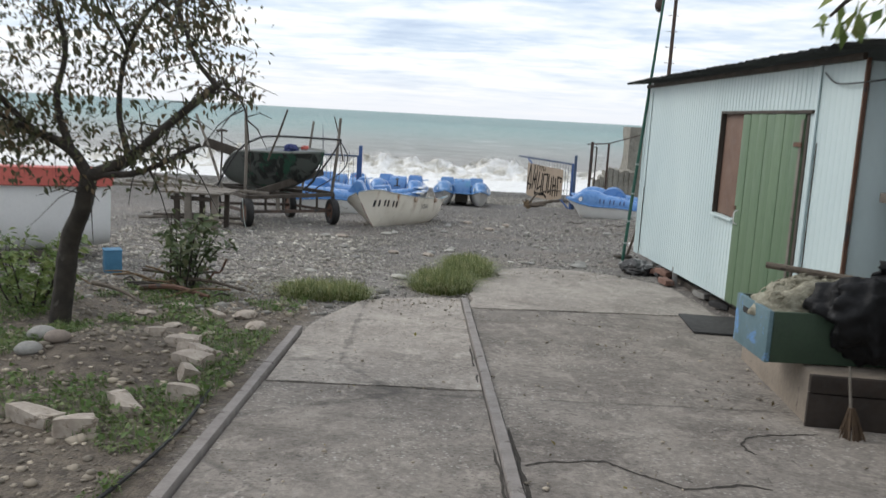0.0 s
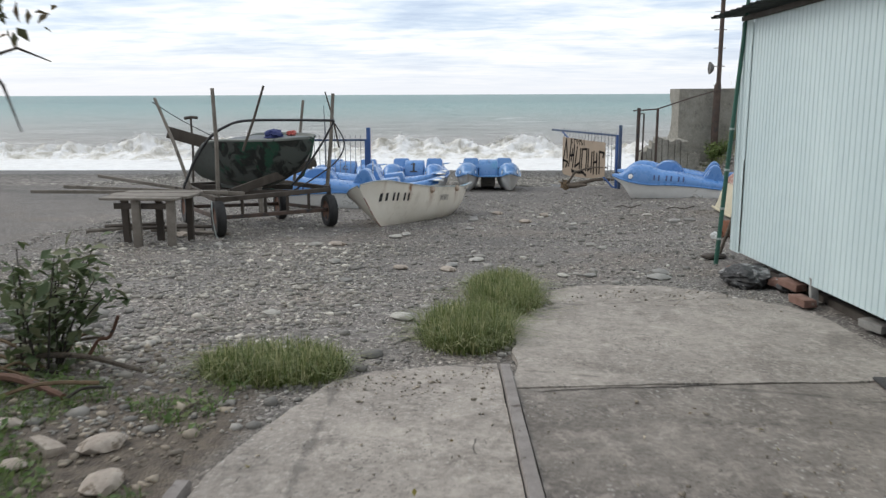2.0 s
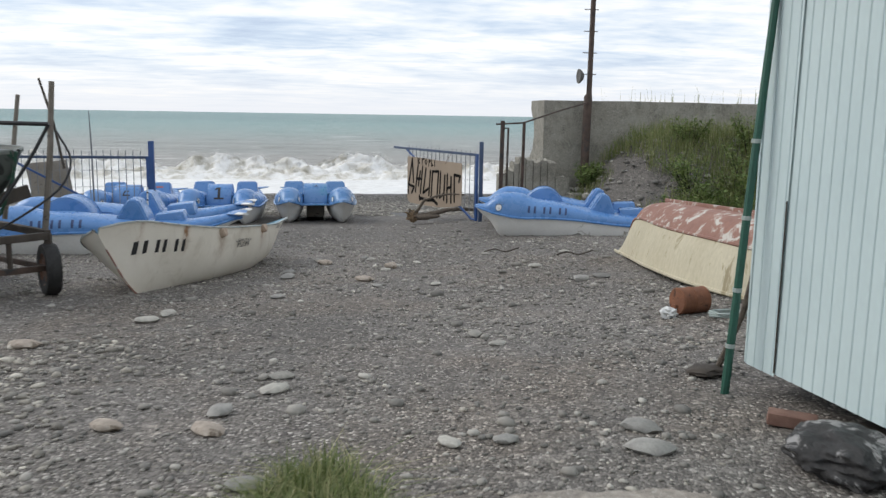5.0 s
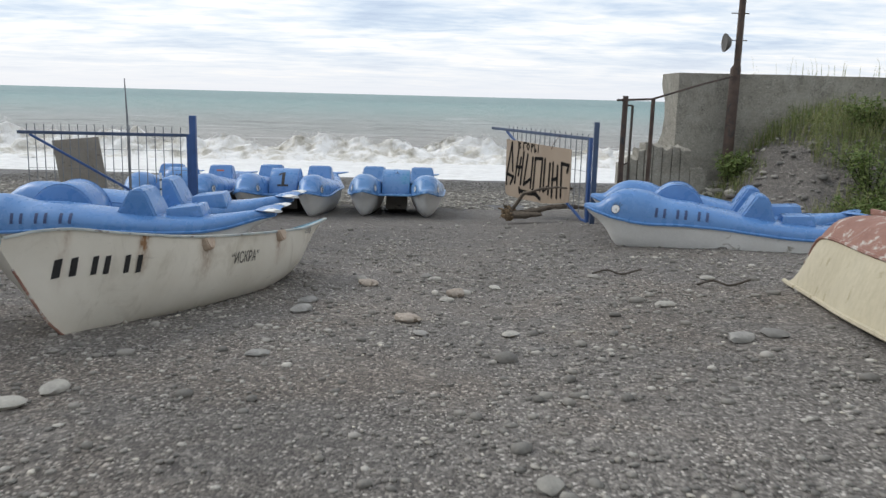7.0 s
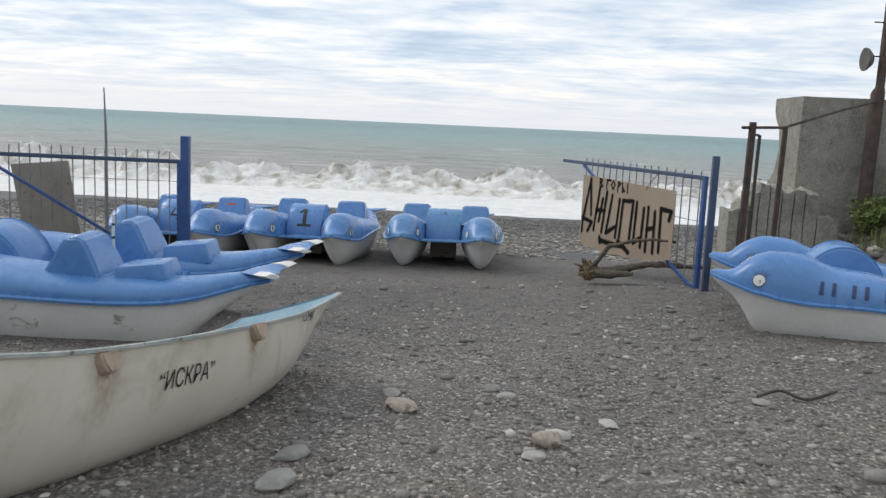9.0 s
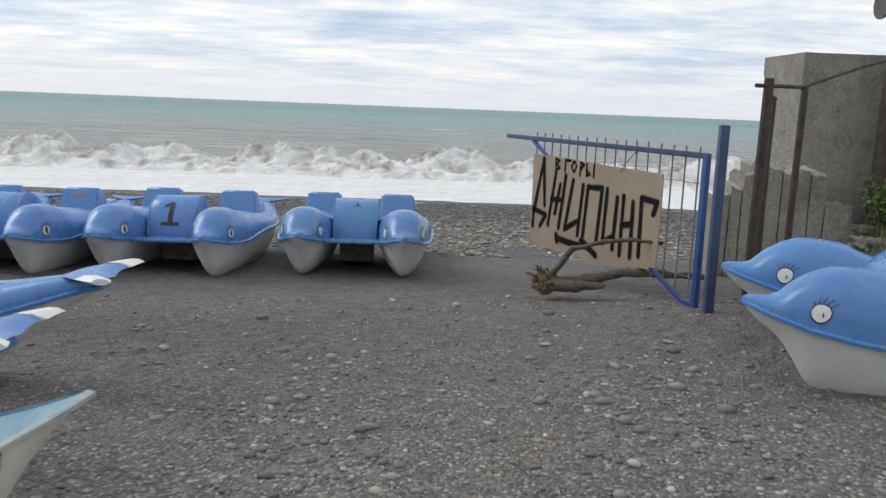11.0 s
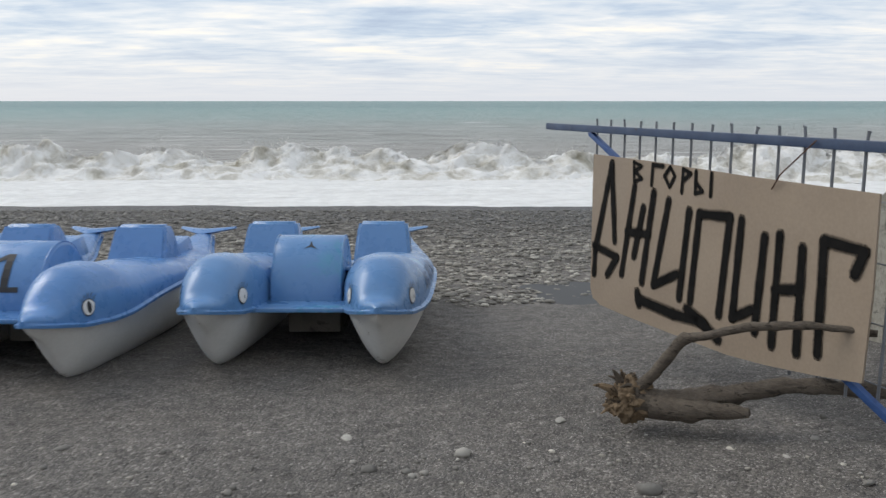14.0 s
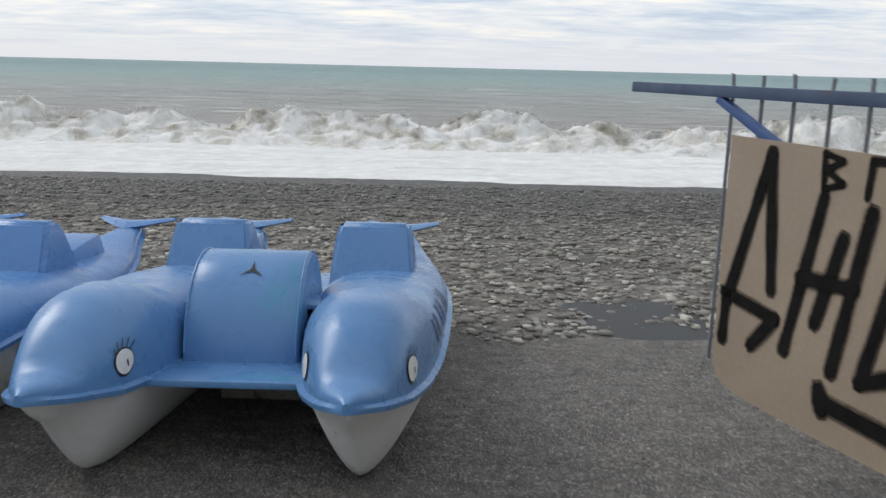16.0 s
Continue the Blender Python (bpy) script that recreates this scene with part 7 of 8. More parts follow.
bn = thing("bucket", pose(-3.66, 9.6, gz(-3.66, 9.6), 0, 0, 30), "small blue plastic box with a thin lid among weeds", "box")
part("body", box(bmesh.new(), (0, 0, 0.13), (0.19, 0.16, 0.26), 0.015), M["bin_blue"], bn)
part("lid", box(bmesh.new(), (0.0, 0.0, 0.262), (0.20, 0.17, 0.016), 0.006, Matrix.Rotation(0.05, 4, 'X')), M["bin_blue"], bn)

# ---- tree ----
rng = np.random.default_rng(7)
tree = thing("tree", Matrix(), "small leaning tree with dark bark and browning leaves", "tree")
bm = bmesh.new()
BOUGHS = [([(-2.93, 6.65, -0.45), (-2.86, 6.62, 0.0), (-2.78, 6.55, 0.34), (-2.64, 6.45, 0.60), (-2.56, 6.38, 0.84)], 0.087, 0.064),
         ([(-2.56, 6.38, 0.84), (-2.22, 6.28, 1.00), (-1.92, 6.16, 1.24), (-1.50, 6.02, 1.57)], 0.052, 0.026),
         ([(-1.52, 6.03, 1.56), (-1.66, 6.05, 1.72), (-1.75, 6.05, 1.95), (-1.9, 6.1, 2.3)], 0.018, 0.009),
         ([(-2.56, 6.38, 0.84), (-2.70, 6.40, 1.03), (-2.98, 6.48, 1.14), (-3.35, 6.55, 1.20), (-3.9, 6.7, 1.35)], 0.045, 0.022),
         ([(-2.50, 6.36, 0.86), (-2.15, 6.2, 0.90), (-1.86, 6.1, 1.02), (-1.62, 6.0, 1.14)], 0.028, 0.015),
         ([(-2.22, 6.28, 1.00), (-2.32, 6.35, 1.35), (-2.25, 6.35, 1.8), (-2.0, 6.3, 2.15), (-1.7, 6.3, 2.2), (-1.55, 6.3, 2.05)], 0.025, 0.006),
         ([(-2.70, 6.40, 1.03), (-2.85, 6.5, 1.4), (-2.8, 6.55, 1.8), (-2.95, 6.6, 2.4), (-2.8, 6.7, 2.9)], 0.032, 0.011),
         ([(-3.0, 6.48, 1.14), (-3.2, 6.2, 1.5), (-3.4, 6.1, 2.0), (-3.7, 6.2, 2.6)], 0.025, 0.009),
         ([(-2.25, 6.35, 1.8), (-2.4, 6.1, 2.3), (-2.2, 5.9, 2.7)], 0.014, 0.006),
         ([(-1.92, 6.16, 1.24), (-1.70, 6.2, 1.42), (-1.50, 6.25, 1.54), (-1.38, 6.2, 1.45), (-1.33, 6.2, 1.32)], 0.013, 0.004),
         ([(-2.98, 6.48, 1.14), (-3.1, 5.9, 1.35), (-3.2, 5.5, 1.6)], 0.021, 0.007)]
ends = []
for pts, r0, r1 in BOUGHS:
    sp = smooth_path(pts, 5)
    n_ = len(sp)
    tube(bm, sp, [(r0 + (r1 - r0) * k / (n_ - 1)) * (1 + 0.10 * nz(k * 0.8, r0 * 50)) for k in range(n_)], 9)
    ends += sp[n_ // 3:] if r0 < 0.07 else sp[-4:]
for e0 in ends:
    for _ in range(2 if e0.x < -1.6 else 1):
        d = Vector((rng.normal(), rng.normal(), rng.normal() * 0.6 + 0.1)).normalized()
        l_ = rng.uniform(0.18, 0.5)
        tube(bm, [e0, e0 + d * l_ * 0.5 + Vector((0, 0, 0.03)), e0 + d * l_ + Vector((0, 0, -0.08 * l_))], [0.007, 0.005, 0.002], 4, False)
part("trunk", bm, M["bark"], tree)
pts = []
for e0 in ends:
    k_ = 95 if e0.x < -2.3 else 48
    for _ in range(k_):
        c = e0 + Vector((rng.normal(0, 0.17), rng.normal(0, 0.20), rng.normal(-0.06, 0.17)))
        if c.z < 0.75 or c.x > -1.25 or (c.x > -1.5 and rng.random() < 0.35) or (c.z < 1.0 and rng.random() < 0.6):
            continue
        if c.x > -1.68 and c.z < 1.42:
            continue
        if nz(c.x * 2.3, c.y * 2.3, c.z * 2.3) < -0.22:
            continue
        pts.append(tuple(c))
for _ in range(6200):
    c = (rng.uniform(-4.3, -2.2), rng.uniform(5.6, 7.4), rng.uniform(1.15, 3.0))
    if nz(c[0] * 2.6, c[1] * 2.6, c[2] * 2.6) > 0.10:
        pts.append(c)
v, f = leaf_arrays(pts, (0.035, 0.082), 0.75, rng, 0.46)
crown = new("crown", fast_mesh("crown", v, f, M["leaf_tree"]))
crown.parent = tree
tree2 = thing("overhanging_branch", Matrix(), "leafy branch lying over the outbuilding roof, its tip hanging", "branch")
bm = bmesh.new()
tube(bm, smooth_path([(3.9, 2.5, 2.47), (3.3, 2.6, 2.50), (2.6, 2.75, 2.46), (1.95, 2.9, 2.25), (1.7, 3.0, 2.05), (1.52, 3.1, 1.93), (1.46, 3.15, 1.86)], 4), [0.022 - 0.0007 * k for k in range(25)], 6)
part("twig", bm, M["bark"], tree2)
pts = [(1.44 + rng.uniform(0, 0.32) + 0.0, 3.1 + rng.normal(0, 0.08), 1.82 + rng.uniform(0.0, 0.22)) for _ in range(46)]
v, f = leaf_arrays(pts, (0.06, 0.11), 0.7, rng, 0.4)
lf = new("leaves", fast_mesh("leaves", v, f, M["leaf_green"]))
lf.parent = tree2


def shrub(c, h, r, n, size, label, seed, mat="leaf_green", stems=9):
    g_ = np.random.default_rng(seed)
    t = thing("shrub", Matrix(), label, "shrub")
    bm = bmesh.new()
    pts = []
    z0 = gz(*c)
    for k in range(stems):
        a = g_.uniform(0, 6.28)
        q = r * g_.uniform(0.15, 1.0)
        top = Vector((c[0] + q * math.cos(a), c[1] + q * math.sin(a), z0 + h * g_.uniform(0.6, 1.0)))
        base = Vector((c[0] + 0.1 * math.cos(a), c[1] + 0.1 * math.sin(a), z0 - 0.03))
        mid = base.lerp(top, 0.5) + Vector((0, 0, 0.08 * h))
        sp = smooth_path([base, mid, top], 5)
        tube(bm, sp, [0.010 - 0.0007 * i for i in range(len(sp))], 5)
        for _ in range(n // stems):
            i = g_.integers(len(sp) // 4, len(sp))
            p = sp[i]
            pts.append((p.x + g_.normal(0, 0.05), p.y + g_.normal(0, 0.05), p.z + g_.normal(0, 0.04)))
    part("stem", bm, M["bark"], t)
    v, f = leaf_arrays(pts, size, 0.0, g_, 0.45)
    o = new("foliage", fast_mesh("foliage", v, f, M[mat]))
    o.parent = t
    return t


shrub((-2.62, 8.75), 0.80, 0.58, 430, (0.08, 0.15), "tall thin shrub with long grey-green leaves", 11, "leaf_shrub", 13)
shrub((-3.45, 7.2), 0.75, 0.5, 600, (0.06, 0.12), "low leafy bush beside a tree trunk", 12)
shrub((-3.7, 6.2), 0.5, 0.5, 260, (0.05, 0.10), "low leafy bush in rough grass", 13)
shrub((-4.0, 7.9), 0.65, 0.5, 260, (0.06, 0.10), "low leafy bush near a white boat", 14)
for k, (x, y, h, r) in enumerate(((8.6, 25.9, 0.8, 0.7), (9.9, 26.1, 1.0, 0.9), (11.2, 25.8, 1.0, 0.9), (10.6, 27.0, 1.0, 0.8), (12.4, 26.6, 1.1, 1.0), (9.2, 27.4, 0.7, 0.6), (13.8, 26.2, 1.1, 1.0), (8.0, 24.9, 0.5, 0.5), (9.0, 24.9, 0.6, 0.7), (10.1, 24.8, 0.7, 0.8), (11.3, 24.8, 0.8, 0.8), (8.5, 25.4, 0.6, 0.6), (9.5, 25.5, 0.8, 0.7), (7.0, 28.0, 0.5, 0.35))):
    shrub((x, y), h, r, 900, (0.05, 0.11), "leafy green bush on a gravel bank below the sea wall", 30 + k, "leaf_green", 16)


def tuft(name, fx, n, h, lean, w, mat, label, seed, kind="stuff"):
    g_ = np.random.default_rng(seed)
    v, f = blade_arrays(scatter(n, fx, g_), h, lean, w, g_)
    ob = new(name, fast_mesh(name, v, f, M[mat]))
    return tagged(ob, label, "grass", kind=kind)


def oval(cx, cy, rx, ry):
    def fx(g_):
        x, y = g_.uniform(-1, 1), g_.uniform(-1, 1)
        if x * x + y * y > 1 + 0.35 * nz(x * 2 + cx, y * 2 + cy):
            return None
        return gvec(cx + x * rx, cy + y * ry, -0.01 - 0.09 * max(0.0, x * x + y * y - 0.45))
    return fx


tuft("grass_tuft", oval(-1.08, 8.72, 0.46, 0.38), 5200, (0.05, 0.25), 0.95, 0.0035, "grass", "thick tuft of green grass at a slab edge", 3)
tuft("grass_tuft", oval(0.12, 9.80, 0.34, 0.62), 6400, (0.06, 0.29), 0.95, 0.0035, "grass", "thick tuft of green grass over a rail end", 4)
tuft("grass_tuft", oval(0.45, 11.25, 0.32, 0.98), 7600, (0.06, 0.29), 0.95, 0.0035, "grass", "long tuft of green grass in gravel", 5)


def yard(g_):
    x, y = g_.uniform(-4.2, -1.2), g_.uniform(3.2, 9.2)
    d = nz(x * 1.1, y * 1.1, 3.3) + 0.6 * nz(x * 3.1, y * 3.1, 1) - 0.7 * math.exp(-((x + 2.2) / 0.5) ** 2 - ((y - 5.7) / 0.55) ** 2)
    return gvec(x, y, -0.01) if d > 0.12 else None


tuft("grass", yard, 13000, (0.02, 0.10), 1.0, 0.0030, "yard_grass", "patchy low grass and weeds on soil", 6)


def yard_weeds(g_):
    q = yard(g_)
    return None if q is None else (q[0], q[1], q[2] + g_.uniform(0.01, 0.07))


g_ = np.random.default_rng(8)
v, f = leaf_arrays(scatter(4200, yard_weeds, g_), (0.02, 0.06), -0.2, g_, 0.7)
tagged(new("weeds", fast_mesh("weeds", v, f, M["yard_grass"])), "low broad-leaved weeds on soil", "weeds", kind="stuff")


def bank(g_):
    x, y = g_.uniform(6.8, 15), g_.uniform(24.6, 28.7)
    d = 0.8 * nz(x * 0.7, y * 0.7, 5.5) + 0.35 * (x - 7.95)
    return gvec(x, y, -0.02) if d > 0.0 else None


tuft("grass", bank, 13000, (0.12, 0.66), 0.5, 0.006, "dry_grass", "tall half-dry grass on a gravel bank", 9)
g_ = np.random.default_rng(61)
v, f = leaf_arrays(scatter(5200, lambda g_: (lambda p: p and (p[0], p[1], p[2] + g_.uniform(0.03, 0.40)))(bank(g_)), g_), (0.03, 0.075), 0.1, g_, 0.6)
tagged(new("weeds", fast_mesh("weeds", v, f, M["leaf_green"])), "broad-leaved green weeds on a gravel bank", "weeds", kind="stuff")
tuft("grass", lambda g_: (g_.uniform(7.5, 15), g_.uniform(28.9, 29.8), 1.33), 70, (0.1, 0.55), 0.35, 0.006, "dry_grass", "thin dry stalks on top of the sea wall", 10)
tuft("grass", lambda g_: gvec(g_.uniform(6.2, 7.4), g_.uniform(27.2, 28.4), -0.02), 900, (0.06, 0.3), 0.5, 0.005, "grass", "weeds among concrete footing blocks", 15)

# ---- stones ----
ICO = bmesh.new()
bmesh.ops.create_icosphere(ICO, subdivisions=1, radius=1)
ICO_V = np.array([v.co[:] for v in ICO.verts])
ICO_F = np.array([[v.index for v in f.verts] for f in ICO.faces])
ICO.free()


def pebbles(name, n, fx, size, label, seed, sink=0.25, mat="pebble", round_=0.10, flat=1.0):
    """Many small beach stones in one mesh."""
    g_ = np.random.default_rng(seed)
    c = np.array(scatter(n, fx, g_))
    r = np.exp(g_.normal(math.log(size), 0.42, n))
    r = np.clip(r, size * 0.4, size * 2.6)[:, None, None]
    sc = np.stack([g_.uniform(0.75, 1.35, n), g_.uniform(0.7, 1.1, n), g_.uniform(0.32, 0.62, n) * flat], 1)[:, None, :]
    a = g_.uniform(0, 6.283, n)
    v = (ICO_V[None] * (1 + g_.normal(0, round_, (n, len(ICO_V), 1)))) * sc * r
    x = v[..., 0] * np.cos(a)[:, None] - v[..., 1] * np.sin(a)[:, None]
    y = v[..., 0] * np.sin(a)[:, None] + v[..., 1] * np.cos(a)[:, None]
    v = np.stack([x, y, v[..., 2]], -1) + c[:, None, :] + np.array([0, 0, 1]) * (r * sc[..., 2:3] * (1 - 2 * sink))
    f = (ICO_F[None] + (np.arange(n) * len(ICO_V))[:, None, None]).reshape(-1, 3)
    ob = new(name, fast_mesh(name, v.reshape(-1, 3), f, M[mat], round_ < 0.15))
    return tagged(ob, label, "pebbles", kind="stuff")


def on_slab(x, y):
    return (-1.0 < x < 3.0 and y < 7.4) or (-0.7 < x < 3.0 and y < 8.7) or (0.55 < x < 2.9 and y < 10.6) or (0.95 < x < 2.5 and y < 11.35)


def lane(g_):
    x, y = g_.uniform(-6.5, 6.5), 7.5 + 19.0 * g_.random() ** 1.05
    if on_slab(x, y) or (x > 2.9 and y < 13.3) or nz(x * 0.8, y * 0.8, 2.2) < g_.uniform(-0.7, 0.5) or g_.random() < 0.80 * sstep(22.0, 25.5, y + 1.5 * nz(x * 0.5, y * 0.5, 7)):
        return None
    return gvec(x, y)


def cobbles(g_):
    x, y = g_.uniform(-13, 12), 29.7 + 13.6 * g_.random() ** 1.2
    if x > 6.0 and y < 33 or y < 30.75 + 0.7 * nz(x * 0.7, y * 0.5, 1):
        return None
    return gvec(x, y)


def yard_bits(g_):
    x, y = g_.uniform(-4.2, -1.15), g_.uniform(2.5, 9.5)
    return gvec(x, y)


pebbles("pebbles", 26000, lane, 0.0105, "small grey pebbles strewn over the beach", 21)
pebbles("pebbles", 9000, lane, 0.0095, "pale stone slivers strewn over the beach", 29, 0.25, "chips_pale", 0.2)
pebbles("pebbles", 5200, lane, 0.021, "larger grey and white beach pebbles", 22, 0.3)
def left_lane(g_):
    x, y = g_.uniform(-5.5, -0.8), g_.uniform(8.6, 15.5)
    return None if on_slab(x, y) or nz(x * 0.9, y * 0.9, 6.1) < g_.uniform(-0.6, 0.4) else gvec(x, y)


pebbles("pebbles", 4200, left_lane, 0.020, "pale stone chips strewn on the gravel", 28, 0.3, "chips_pale", 0.2)
pebbles("pebbles", 130, lambda g_: (lambda p: p if p and p[1] < 20.0 else None)(lane(g_)), 0.042, "flat pale beach stones", 26, 0.35)
pebbles("pebbles", 42000, cobbles, 0.027, "rolled grey cobbles towards the water", 23, 0.22, "cobble", 0.13, 0.75)
pebbles("pebbles", 60, yard_bits, 0.030, "pale broken stones on soil", 27, 0.35, "chips", 0.22)
pebbles("pebbles", 4200, yard_bits, 0.015, "stone chips and rubble on soil", 24, 0.3, "chips", 0.25)
for x0, y0, x1, y1, n_ in ((6.4, 25.0, 10.5, 28.6, 420),):
    pebbles("pebbles", n_, lambda g_: gvec(g_.uniform(x0, x1), g_.uniform(y0, y1)), 0.05, "rubble stones on the bank", 25)

SINGLE = [(1.52, 19.72, .075, "a"), (0.18, 18.92, .10, "g"), (0.21, 13.72, .085, "l"), (-0.11, 12.95, .09, "y"), (-1.73, 15.25, .10, "y"), (1.09, 18.60, .10, "y"), (1.78, 15.20, .07, "l"), (1.88, 14.80, .065, "l"), (1.43, 19.5, .06, "l"), (1.13, 12.60, .06, "l"), (1.43, 12.60, .06, "g"),
          (-0.66, 13.10, .08, "y"), (0.15, 12.15, .08, "g"), (2.09, 12.30, .10, "g"), (2.17, 12.62, .09, "g"), (-1.0, 16.2, .09, "l"), (-0.41, 10.36, .09, "l"), (-1.49, 13.55, .09, "l"), (-0.08, 13.3, .08, "g"), (0.24, 14.05, .075, "l"), (-1.53, 10.5, .07, "l"), (-1.15, 12.2, .07, "g"),
          (-2.03, 15.2, .09, "l"), (0.18, 19.3, .09, "g"), (-0.86, 16.5, .09, "l"), (0.11, 17.4, .07, "g"), (3.31, 19.0, .08, "l"), (3.50, 17.7, .10, "g"), (3.78, 17.8, .09, "g"), (2.34, 24.5, .06, "l"), (1.12, 26.58, .055, "l"), (2.31, 26.75, .055, "l"), (3.24, 24.34, .06, "l"), (2.47, 24.77, .04, "l"),
          (0.65, 20.30, .10, "y"), (1.24, 20.9, .06, "g"), (-4.29, 16.3, .13, "y"), (-1.60, 7.36, .10, "l"), (-1.40, 6.90, .10, "l"), (-1.90, 7.1, .06, "g"), (1.88, 18.05, .06, "l"), (1.92, 20.1, .06, "l"), (0.56, 20.6, .07, "l"), (1.33, 20.7, .06, "l"), (1.2, 18.1, .06, "g"), (3.0, 20.6, .06, "l"), (4.1, 20.3, .07, "l"), (-2.25, 7.6, .09, "l"), (-2.05, 6.75, .07, "l"), (-2.45, 7.25, .07, "l"), (-1.7, 6.55, .05, "l")]
for k, (x, y, r, c_) in enumerate(SINGLE):
    r *= 0.62 if y > 21.5 else 1.0
    lab = {"a": "pale squarish stone on dark gravel", "g": "smooth grey stone on the beach", "l": "smooth pale stone on the beach", "y": "smooth yellowish stone on the beach"}[c_]
    stone("stone", (x, y), (r * 1.25, r * 0.85, r * (0.7 if c_ == "a" else 0.36)), M["stone_pink"] if c_ in "ay" or y < 8.0 else M["stone_light"] if c_ == "l" else M["stone_grey"], lab, k * 1.7, 0.22, 2, rng.uniform(0, 180), group="single stones on the beach")


def rubble(c, s, rz, label, tilt=0):
    bm = bmesh.new()
    bmesh.ops.create_cube(bm, size=1)
    bmesh.ops.subdivide_edges(bm, edges=bm.edges[:], cuts=5, use_grid_fill=True)
    for v in bm.verts:
        d_ = v.co.copy()
        k_ = 0.62 + 0.38 * min(1.0, 0.58 / max(0.01, d_.length))
        v.co = Vector((d_.x * s[0], d_.y * s[1] * (1 + 0.35 * d_.x), d_.z * s[2] * (1 - 0.45 * d_.y - 0.3 * d_.x))) * k_
        v.co += 0.30 * min(s) * Vector((nz(v.co.x * 9 + c[0], v.co.y * 9, v.co.z * 9), nz(v.co.y * 9, v.co.z * 9 + c[1], 3), nz(v.co.z * 9, v.co.x * 9, 5)))
    ob = link("rubble_block", bm, M["stone_pink"], angle=25)
    ob.matrix_world = pose(c[0], c[1], gz(*c) + s[2] * 0.22, tilt, 5 * math.sin(rz), rz)
    return tagged(ob, label, "rubble", "broken blocks edging the yard")


for c_, s_, rz, tl in (((-1.72, 6.00), (0.24, 0.15, 0.10), 10, 4), ((-1.52, 5.72), (0.30, 0.14, 0.12), -22, -8), ((-1.50, 5.52), (0.22, 0.16, 0.13), -15, 10), ((-1.47, 5.22), (0.09, 0.13, 0.14), 40, 20), ((-1.36, 4.82), (0.19, 0.15, 0.11), 20, 0), ((-1.60, 4.52), (0.11, 0.27, 0.10), 38, 12), ((-1.70, 4.14), (0.20, 0.14, 0.11), 30, 0), ((-1.98, 4.28), (0.30, 0.14, 0.09), -18, 0), ((-2.02, 6.25), (0.13, 0.10, 0.08), 50, 0), ((-1.85, 7.3), (0.16, 0.08, 0.07), -30, 0)):
    rubble(c_, s_, rz, "broken pale stone block edging the soil", tl)
for x, y, r in ((-2.66, 5.80, .085), (-2.47, 5.62, .075), (-2.56, 5.40, .075)):
    stone("stone", (x, y), (r * 1.15, r * 0.85, r * 0.62), M["stone_grey"] if x < -2.5 else M["stone_brown"], "round dull stone on soil by a tree", x, 0.1, 3, 20, group="single stones on the beach")
for k, (a, b_, r) in enumerate((((-2.75, 8.7, 0.10), (-1.90, 8.62, 0.03), 0.022), ((-2.9, 8.35, 0.05), (-2.1, 8.0, 0.05), 0.03), ((-3.1, 9.0, 0.14), (-2.30, 9.0, 0.16), 0.018), ((-3.3, 8.2, 0.10), (-2.6, 7.6, 0.04), 0.022))):
    ob = link("branch", tube(bmesh.new(), smooth_path([(a[0], a[1], gz(a[0], a[1]) + a[2]), ((a[0] + b_[0]) / 2, (a[1] + b_[1]) / 2 + 0.05, gz(a[0], a[1]) + 0.10), (b_[0], b_[1], gz(b_[0], b_[1]) + b_[2])], 5), [r - 0.0008 * i for i in range(11)], 7), M["rust"] if k == 1 else M["drift"])
    tagged(ob, "dry fallen branch among weeds", "branch", "fallen branches")
for k in range(16):
    a_ = rng.uniform(0, 6.28)
    x, y = -2.75 + rng.normal(0, 0.35), 8.65 + rng.normal(0, 0.3)
    l_ = rng.uniform(0.25, 0.7)
    p0 = Vector((x, y, gz(x, y) + 0.01))
    p1 = Vector((x + l_ * math.cos(a_), y + 0.5 * l_ * math.sin(a_), gz(x, y) + rng.uniform(0.02, 0.22)))
    ob = link("dry_stem", tube(bmesh.new(), smooth_path([p0, p0.lerp(p1, 0.5) + Vector((0, 0, 0.05)), p1], 3), 0.007 + 0.006 * rng.random(), 5), M["straw"] if k % 3 else M["bark"])
    tagged(ob, "dry broken stem among weeds", "stem", "dry stems")
anchor = link("iron_hook", tube(bmesh.new(), smooth_path([(-2.40, 8.95, gz(-2.4, 9) + 0.02), (-2.33, 8.98, gz(-2.4, 9) + 0.14), (-2.26, 9.0, gz(-2.4, 9) + 0.16), (-2.2, 9.02, gz(-2.4, 9) + 0.30)], 4), 0.013, 6), M["rust"])
tagged(anchor, "rusty bent iron hook standing in the ground", "hook")
for k, (x, y) in enumerate(((4.1, 19.85), (3.25, 20.7))):
    ob = link("twig", tube(bmesh.new(), smooth_path([(x - 0.25, y, gz(x, y) + 0.02), (x - 0.08, y + 0.06, gz(x, y) + 0.05), (x + 0.05, y - 0.05, gz(x, y) + 0.03), (x + 0.28, y + 0.04, gz(x, y) + 0.07)], 4), 0.011, 6), M["dark_wood"])
    tagged(ob, "dark crooked twig on gravel", "twig")
wirec = link("cable", tube(bmesh.new(), smooth_path([(-1.35, 2.6, gz(-1.3, 2.6) + 0.012), (-1.22, 3.4, gz(-1.2, 3.4) + 0.02), (-1.18, 4.2, gz(-1.2, 4.2) + 0.03), (-1.25, 5.0, gz(-1.2, 5.0) + 0.02)], 6), 0.011, 6), M["rubber"])
tagged(wirec, "dark hose lying beside a rail", "hose")

